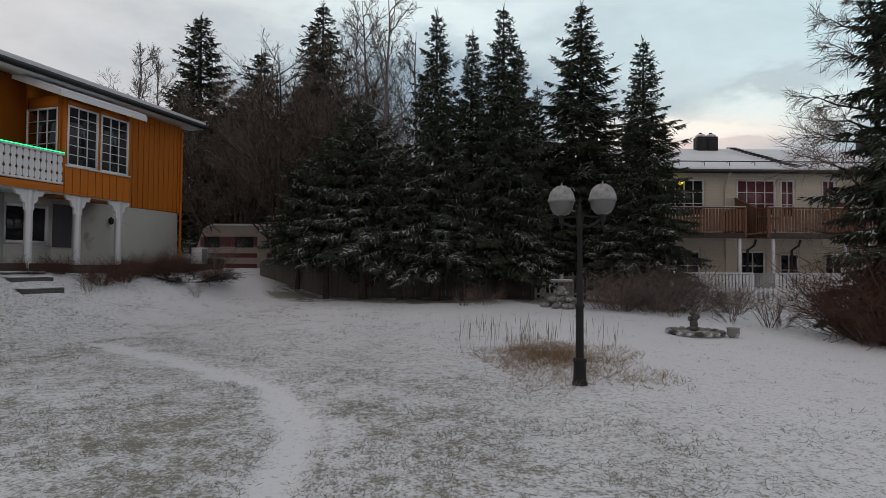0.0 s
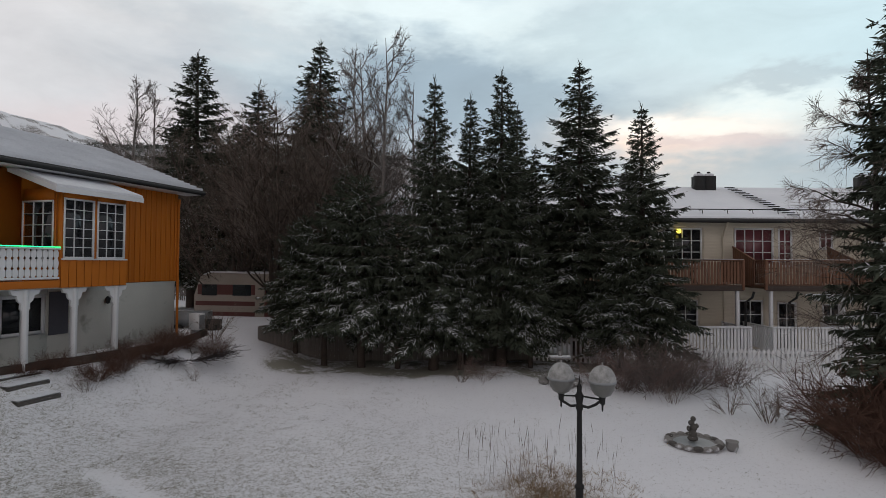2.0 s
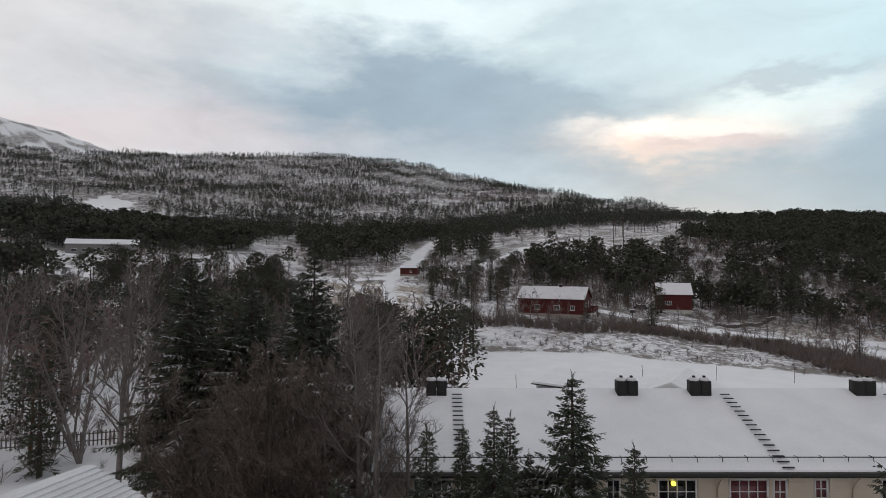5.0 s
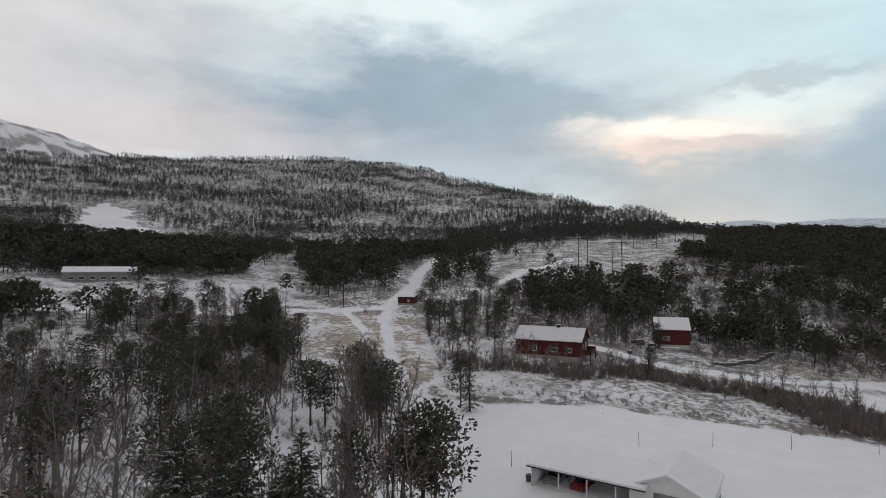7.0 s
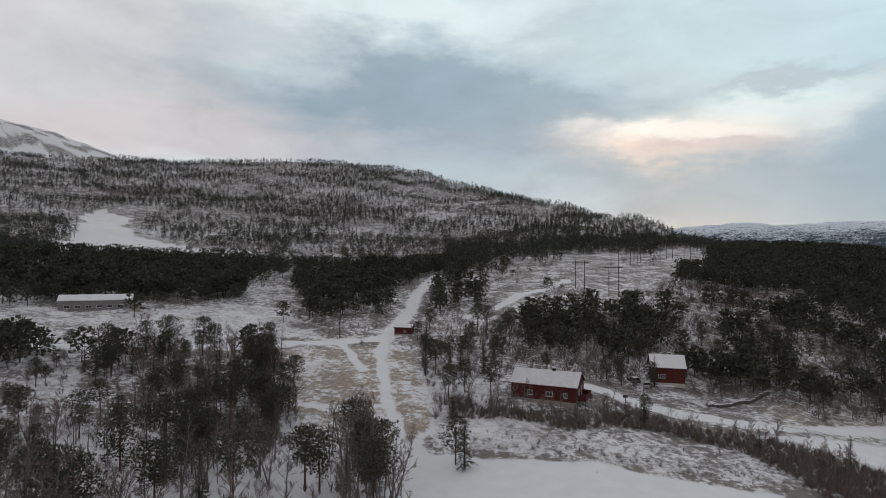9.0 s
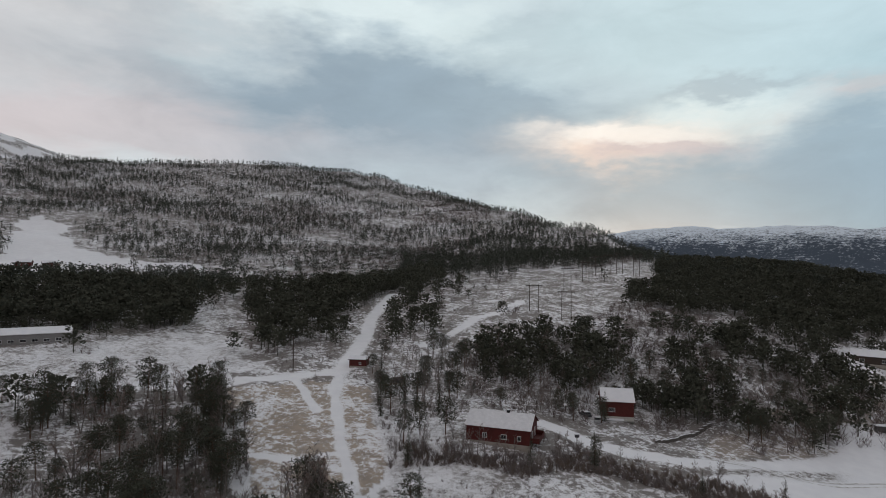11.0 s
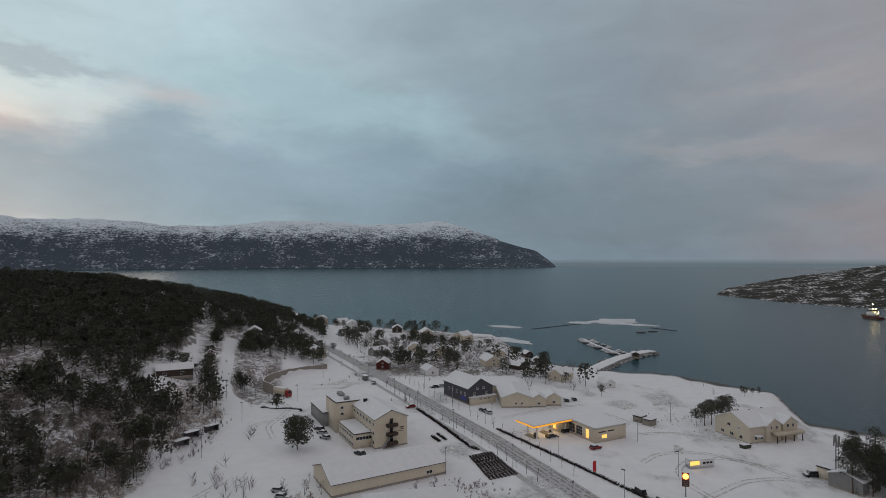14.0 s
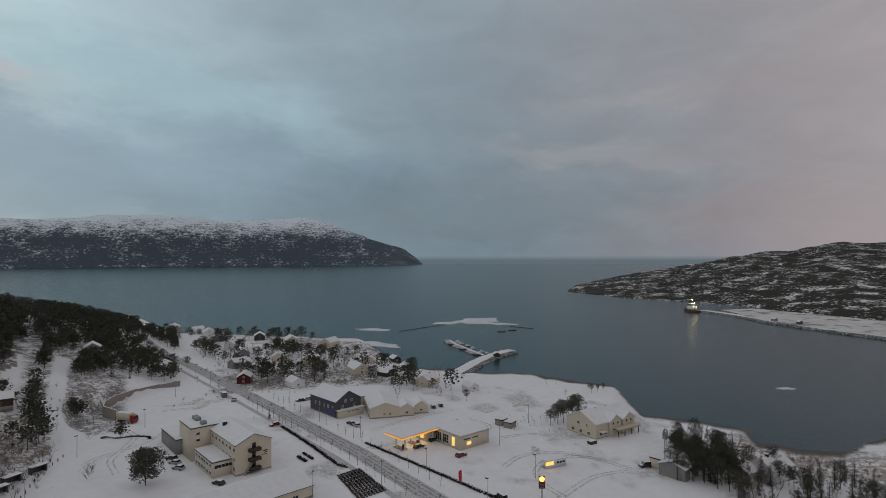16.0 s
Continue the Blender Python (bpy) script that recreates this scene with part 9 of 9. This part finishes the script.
# ---------------------------------------------------------------- driven snow
def strip(name, points, half, mat, label, lift=0.05, cols=2, kind="structure", steps=1.5):
    """A ribbon laid along a line on the ground."""
    pts = []
    for (ax, ay), (bx, by) in zip(points, points[1:]):
        ln = math.hypot(bx - ax, by - ay)
        m = max(1, int(ln / steps))
        pts += [(ax + (bx - ax) * k / m, ay + (by - ay) * k / m) for k in range(m)]
    pts.append(points[-1])
    p = np.array(pts)
    for _ in range(6):
        p[1:-1] = (p[:-2] + 2 * p[1:-1] + p[2:]) / 4
    d = np.gradient(p, axis=0)
    d /= np.linalg.norm(d, axis=1)[:, None]
    nrm = np.c_[-d[:, 1], d[:, 0]]
    o = np.linspace(-half, half, cols)
    wob = 0.12 * half * lattice_noise(np.arange(len(p)) * 1.0, np.zeros(len(p)), 4.0, 9)
    xy = p[:, None] + nrm[:, None] * (o[None, :] * (1 + 0.0 * wob[:, None]) + wob[:, None] * 0.3)[..., None]
    z = land(xy[..., 0], xy[..., 1]) + lift
    v = np.concatenate([xy, z[..., None]], -1).reshape(-1, 3)
    f = [[k * cols + j, k * cols + j + 1, (k + 1) * cols + j + 1, (k + 1) * cols + j] for k in range(len(p) - 1) for j in range(cols - 1)]
    f = np.array(f)
    nz = np.cross(v[f[0, 1]] - v[f[0, 0]], v[f[0, 2]] - v[f[0, 0]])[2]
    ob = new(name, mesh_of(name, v, f if nz > 0 else f[:, ::-1], [mat], smooth=True))
    return tagged(ob, label, "road", kind=kind)


def offset_line(points, off):
    p = np.array(points, float)
    d = np.gradient(p, axis=0)
    d /= np.linalg.norm(d, axis=1)[:, None]
    return [tuple(q) for q in p + np.c_[-d[:, 1], d[:, 0]] * off]


strip("road", MAIN_ROAD, 3.6, ROAD_SNOW, "main road under packed grey snow", 0.06, 7)
for off in (-2.5, -0.9, 0.9, 2.5):
    strip("wheel_rut", offset_line(MAIN_ROAD, off), 0.33, RUT, "dark wheel rut worn into the snowy road", 0.085)
strip("pavement", offset_line(MAIN_ROAD[:6], 8.6), 1.1, ROAD_SNOW, "footway of trodden snow beside the road", 0.05)
strip("side_road", SIDE_ROAD, 2.4, SNOW, "snowy side road climbing towards houses", 0.05, 3)
arcs = [[(166, -12), (174, -6), (184, -4), (193, -7), (199, -14), (200, -22), (196, -30)], [(186, 6), (196, 2), (202, -6), (203, -16), (197, -27), (190, -36)], [(150, 0), (160, -8), (170, -14), (182, -22), (188, -32), (187, -40)], [(216, 8), (222, -2), (222, -12), (216, -20)], [(192, 62), (200, 52), (206, 46)], [(212, 28), (222, 14), (230, 12), (240, 22)],
        [(246, 160), (252, 148), (258, 138)], [(239, 166), (246, 152), (252, 142)], [(232, 160), (240, 148)], [(163, 128), (172, 138), (184, 141), (198, 146), (206, 158)], [(150, 138), (170, 143), (190, 138), (206, 140)], [(60, 141), (75, 128), (94, 115), (125, 117)], [(218, 60), (232, 50), (246, 38), (252, 30)]]
for line in arcs:
    for off in (-0.85, 0.85):
        strip("tyre_track", offset_line(line, off), 0.26, SOFT_RUT, "grey tyre track curving over the snow", 0.045, 2, "stuff")
for x, y, rx, ry in ((250, 155, 7, 3), (243, 147, 6, 2.4), (265, 2, 5, 3), (255, 14, 6, 3), (203, -5, 5, 2), (160, 31, 4, 1.4), (176, 66, 4, 1.2)):
    n = 18
    vv = [(x + rx * math.cos(a) * (1 + 0.2 * math.sin(3 * a)) , y + ry * math.sin(a) * (1 + 0.25 * math.cos(2 * a))) for a in np.linspace(0, 6.283, n, endpoint=False)]
    v3 = [(a, b, ground_at(a, b) + 0.05) for a, b in vv] + [(x, y, ground_at(x, y) + 0.06)]
    tagged(new("bare_patch", mesh_of("bare_patch", v3, [[k, (k + 1) % n, n] for k in range(n)], [SOFT_RUT])), "bare grey patch where the snow is worn off", "ground", kind="structure")

# ---------------------------------------------------------------- the shore and what floats
def embankment(name, line, half, top, label):
    """A rubble bank along a line with a flat snowy top."""
    b = empty(name, line[0][0], line[0][1], SEA, 0, label, "breakwater")
    p = np.array(line, float) - line[0]
    d = np.gradient(p, axis=0)
    d /= np.linalg.norm(d, axis=1)[:, None]
    nrm = np.c_[-d[:, 1], d[:, 0]]
    n = len(p)
    rows_ = [(-half - 3.5, -1.2), (-half - 1.2, top * 0.65), (-half, top), (half, top), (half + 1.2, top * 0.65), (half + 3.5, -1.2)]
    v = np.array([[*(p[k] + nrm[k] * o), z] for k in range(n) for o, z in rows_])
    f = [[k * 6 + j, k * 6 + j + 1, (k + 1) * 6 + j + 1, (k + 1) * 6 + j] for k in range(n - 1) for j in range(5)]
    f += [[(n - 1) * 6 + j for j in (0, 1, 4, 5)], [(n - 1) * 6 + j for j in (1, 2, 3, 4)], [5, 4, 1, 0], [4, 3, 2, 1]]
    idx = [0 if j == 2 else 1 for k in range(n - 1) for j in range(5)] + [1] * 4
    part("bank", mesh_of("bank", v, f, [SNOW, ROCK], idx), None, b)
    g = random.Random(7)
    for k in range(n - 1):
        for m in range(int(np.linalg.norm(p[k + 1] - p[k]) / 1.6)):
            t, sgn = g.random(), g.choice((-1, 1))
            c = p[k] + (p[k + 1] - p[k]) * t + nrm[k] * sgn * (half + g.uniform(0.2, 2.8))
            o = part("boulder", BOULDER[m % 3], None, b)
            o.location, o.rotation_euler = (c[0], c[1], top * g.uniform(0.15, 0.8)), (g.random() * 3, g.random() * 3, g.random() * 3)
            o.scale = (g.uniform(0.7, 1.3),) * 3
    return b


def boulder(seed):
    bm = bmesh.new()
    bmesh.ops.create_icosphere(bm, subdivisions=1, radius=0.9)
    g = random.Random(seed)
    for v in bm.verts:
        v.co *= g.uniform(0.7, 1.2)
    me = bpy.data.meshes.new("boulder")
    bm.to_mesh(me)
    bm.free()
    me.materials.append(ROCK)
    return me


BOULDER = [boulder(s) for s in (1, 2, 3)]
embankment("mole", [(326, 44), (345, 40), (365, 35), (385, 30), (402, 24), (416, 18), (427, 12), (434, 6)], 4.0, 1.9, "curved snowy rubble mole of the boat harbour")
embankment("breakwater", [(775, -238), (745, -252), (715, -262), (690, -268)], 5, 2.0, "long low breakwater with a snowy top")
# quay land on the far side
g_out = [(690, -262), (655, -266), (640, -272), (617, -279), (590, -291), (560, -305), (530, -321), (490, -345), (560, -420), (660, -400), (740, -360), (800, -310), (775, -262), (735, -268)]
bm = bmesh.new()
vs = [bm.verts.new((x, y, SEA + 2.2 + 0.4 * math.sin(x))) for x, y in g_out]
fc = bm.faces.new(vs)
r = bmesh.ops.extrude_face_region(bm, geom=[fc])
low_v = [v for v in r["geom"] if isinstance(v, bmesh.types.BMVert)]
cx0, cy0 = 640, -330
for v in low_v:
    v.co.x += (v.co.x - cx0) * 0.05
    v.co.y += (v.co.y - cy0) * 0.05
    v.co.z = SEA - 1.5
bmesh.ops.recalc_face_normals(bm, faces=bm.faces)
q_me = bpy.data.meshes.new("quay_land")
bm.to_mesh(q_me)
bm.free()
q_me.materials.append(QUAY_SNOW)
q_me.materials.append(ROCK)
for p in q_me.polygons:
    p.material_index = 0 if abs(p.normal.z) > 0.8 else 1
tagged(new("quay_land", q_me), "flat snowy quay with a rubble edge across the bay", "ground", kind="structure")
gq = random.Random(17)
rip = empty("quay_riprap", 640, -300, SEA, 0, "grey boulders along the quay edge", "rocks")
for (ax, ay), (bx, by) in zip(g_out[:7], g_out[1:8]):
    for m in range(int(math.hypot(bx - ax, by - ay) / 1.5)):
        t = gq.random()
        o = part("boulder", BOULDER[m % 3], None, rip)
        o.location = (ax + (bx - ax) * t - 640 + gq.uniform(-2.0, 1.0), ay + (by - ay) * t + 300 + gq.uniform(-1.0, 3.0), gq.uniform(0.2, 2.0))
        o.scale, o.rotation_euler = (gq.uniform(0.8, 1.5),) * 3, (gq.random() * 3, gq.random() * 3, 0)
for x, y, L in ((655, -276, 5), (630, -290, 4)):
    gable_house("quay_shed", x, y, SEA + 2.1, 20, L, 4, 2.6, 0.9, MID_GREY if L == 5 else DARK_GREY, "small grey shed on the quay", [], trim=DARK_WOOD, category="shed", group="sheds on the quay")

# service vessel with its lights on
ship = empty("service_vessel", 770, -224, SEA, 20, "small red-hulled work vessel with deck lights on", "ship")
ship.scale = (1.25, 1.25, 1.55)
hull = [(-9, 1.6), (-8.6, -0.4), (8, -0.4), (10.5, 2.4), (8, 1.9)]
part("hull", prism("hull", hull, -3.2, 3.2, CARAVAN_BROWN), None, ship)
blk("deckhouse", WHITE_PAINT, ship, (-4.5, -2.6, 1.6), (4.5, 2.6, 4.6))
blk("bridge", WHITE_PAINT, ship, (-2.0, -2.2, 4.6), (3.0, 2.2, 7.2))
blk("bridge_window", GLASS, ship, (-2.04, -2.24, 5.6), (3.04, 2.24, 6.5))
part("mast", tube("mast", [(0, 0, 7.2), (0, 0, 12.5)], 0.15, GREY_METAL, 6), None, ship)
for x, y, z, s in ((-4.6, -1.5, 5.0, 0.35), (-2.1, 1.4, 7.4, 0.4), (-2.1, -1.2, 7.6, 0.4), (0, 0, 10.5, 0.5), (-4.6, 1.6, 5.0, 0.35)):
    o = part("deck_light", lathe("deck_light", [(0.0, -s), (s * 0.8, -s * 0.5), (s, 0), (s * 0.8, s * 0.5), (0.0, s)], SHIP_LIGHT, 8), None, ship)
    o.location = (x, y, z)


def floe(x, y, rx, ry, turn, seed, label, high=0.5):
    g = random.Random(seed)
    n = 26
    prof = [1 + 0.22 * math.sin(2 * a + seed) + 0.16 * math.sin(5 * a + 2 * seed) + g.uniform(-0.07, 0.07) for a in np.linspace(0, 6.283, n, endpoint=False)]
    v, f = [], []
    for s, z in ((1.0, -0.3), (0.97, high * 0.55), (0.7, high * 0.9), (0.35, high)):
        for k in range(n):
            a = 2 * math.pi * k / n
            v.append((rx * prof[k] * s * math.cos(a), ry * prof[k] * s * math.sin(a), z + g.uniform(-0.1, 0.1) * (z > 0)))
    for r_ in range(3):
        f += [[r_ * n + k, r_ * n + (k + 1) % n, (r_ + 1) * n + (k + 1) % n, (r_ + 1) * n + k] for k in range(n)]
    v.append((0, 0, high))
    f += [[3 * n + k, 3 * n + (k + 1) % n, len(v) - 1, len(v) - 1] for k in range(n)]
    bm_ = bmesh.new()
    bv = [bm_.verts.new(p) for p in v]
    for q in f:
        bm_.faces.new([bv[k] for k in dict.fromkeys(q)])
    me = bpy.data.meshes.new("skerry")
    bm_.to_mesh(me)
    bm_.free()
    me.materials.append(ICE)
    ob = new("skerry", me)
    ob.matrix_basis = pose(x, y, SEA, 0, 0, turn)
    return tagged(ob, label, "skerry", "snowy skerries in the bay")


floe(547, 146, 7, 20, 0, 1, "flat snow-covered skerry in the dark water")
floe(610, 80, 9, 16, 10, 2, "flat snow-covered skerry in the dark water")
floe(636, 48, 24, 26, 20, 3, "broad snow-covered skerry in the dark water", 0.9)
floe(612, 26, 10, 18, -10, 5, "flat snow-covered skerry in the dark water")
floe(336, -147, 3, 4.5, 0, 4, "small pale patch of ice on the bay", 0.15)
floe(458, 120, 10, 22, -20, 6, "low snowy rock ledge at the shore", 0.6)

pier = empty("boat_pier", 421, 30, SEA, 0, "floating boat pier with snowy decking", "pier")
pa = np.array([(416, 27), (440, 40), (462, 52), (486, 62)], float)
for k in range(3):
    a, b = pa[k], pa[k + 1]
    ln, ang = np.linalg.norm(b - a), math.degrees(math.atan2(*(b - a)[::-1]))
    o = blk("deck", GREY_WOOD, pier, (-ln / 2, -1.3, 0), (ln / 2, 1.3, 0.5))
    o.location, o.rotation_euler = (*((a + b) / 2 - [421, 30]), 0.35), (0, 0, radians(ang))
    s_ = blk("snow_cover", SNOW, pier, (-ln / 2, -1.1, 0), (ln / 2, 1.1, 0.06))
    s_.location, s_.rotation_euler = (*((a + b) / 2 - [421, 30]), 0.64), (0, 0, radians(ang))
for k, (x, y) in enumerate(along([tuple(p) for p in pa], 8.0, 4.0) + along([tuple(p) for p in pa], 9.5, -4.5)):
    bt = empty("boat", x, y, SEA, 115 + 10 * (k % 3), "small moored motor boat covered with snow", "boat", "boats at the pier")
    part("hull", prism("hull", [(-2.6, -0.2), (2.2, -0.2), (3.0, 0.9), (-2.7, 0.8)], -0.95, 0.95, WHITE_PAINT if k % 3 else DARK_GREY), None, bt)
    blk("snow_cover", SNOW, bt, (-2.4, -0.8, 0.82), (1.6, 0.8, 0.95))
    blk("cabin", WHITE_PAINT, bt, (-0.9, -0.7, 0.9), (0.9, 0.7, 1.8))
for a, b in (((538, 118), (606, 76)), ((590, 10), (574, -14))):
    boom = new("floating_boom", tube("floating_boom", [(*a, SEA + 0.05), ((a[0] + b[0]) / 2, (a[1] + b[1]) / 2, SEA + 0.1), (*b, SEA + 0.05)], 0.35, DARK_GREY, 6))
    tagged(boom, "dark floating boom on the water", "boom", "booms in the bay")
for x, y in ((560, 8), (548, 18)):
    rf_ = empty("raft", x, y, SEA, 20, "dark low raft floating in the bay", "raft", "rafts in the bay")
    blk("deck", DARK_WOOD, rf_, (-2, -4, -0.1), (2, 4, 0.5))
gable_house("harbour_shed", 404, 17, SEA + 1.8, 10, 6, 4, 2.4, 0.8, DARK_WOOD, "dark small shed on the mole", [], trim=DARK_WOOD, category="shed")
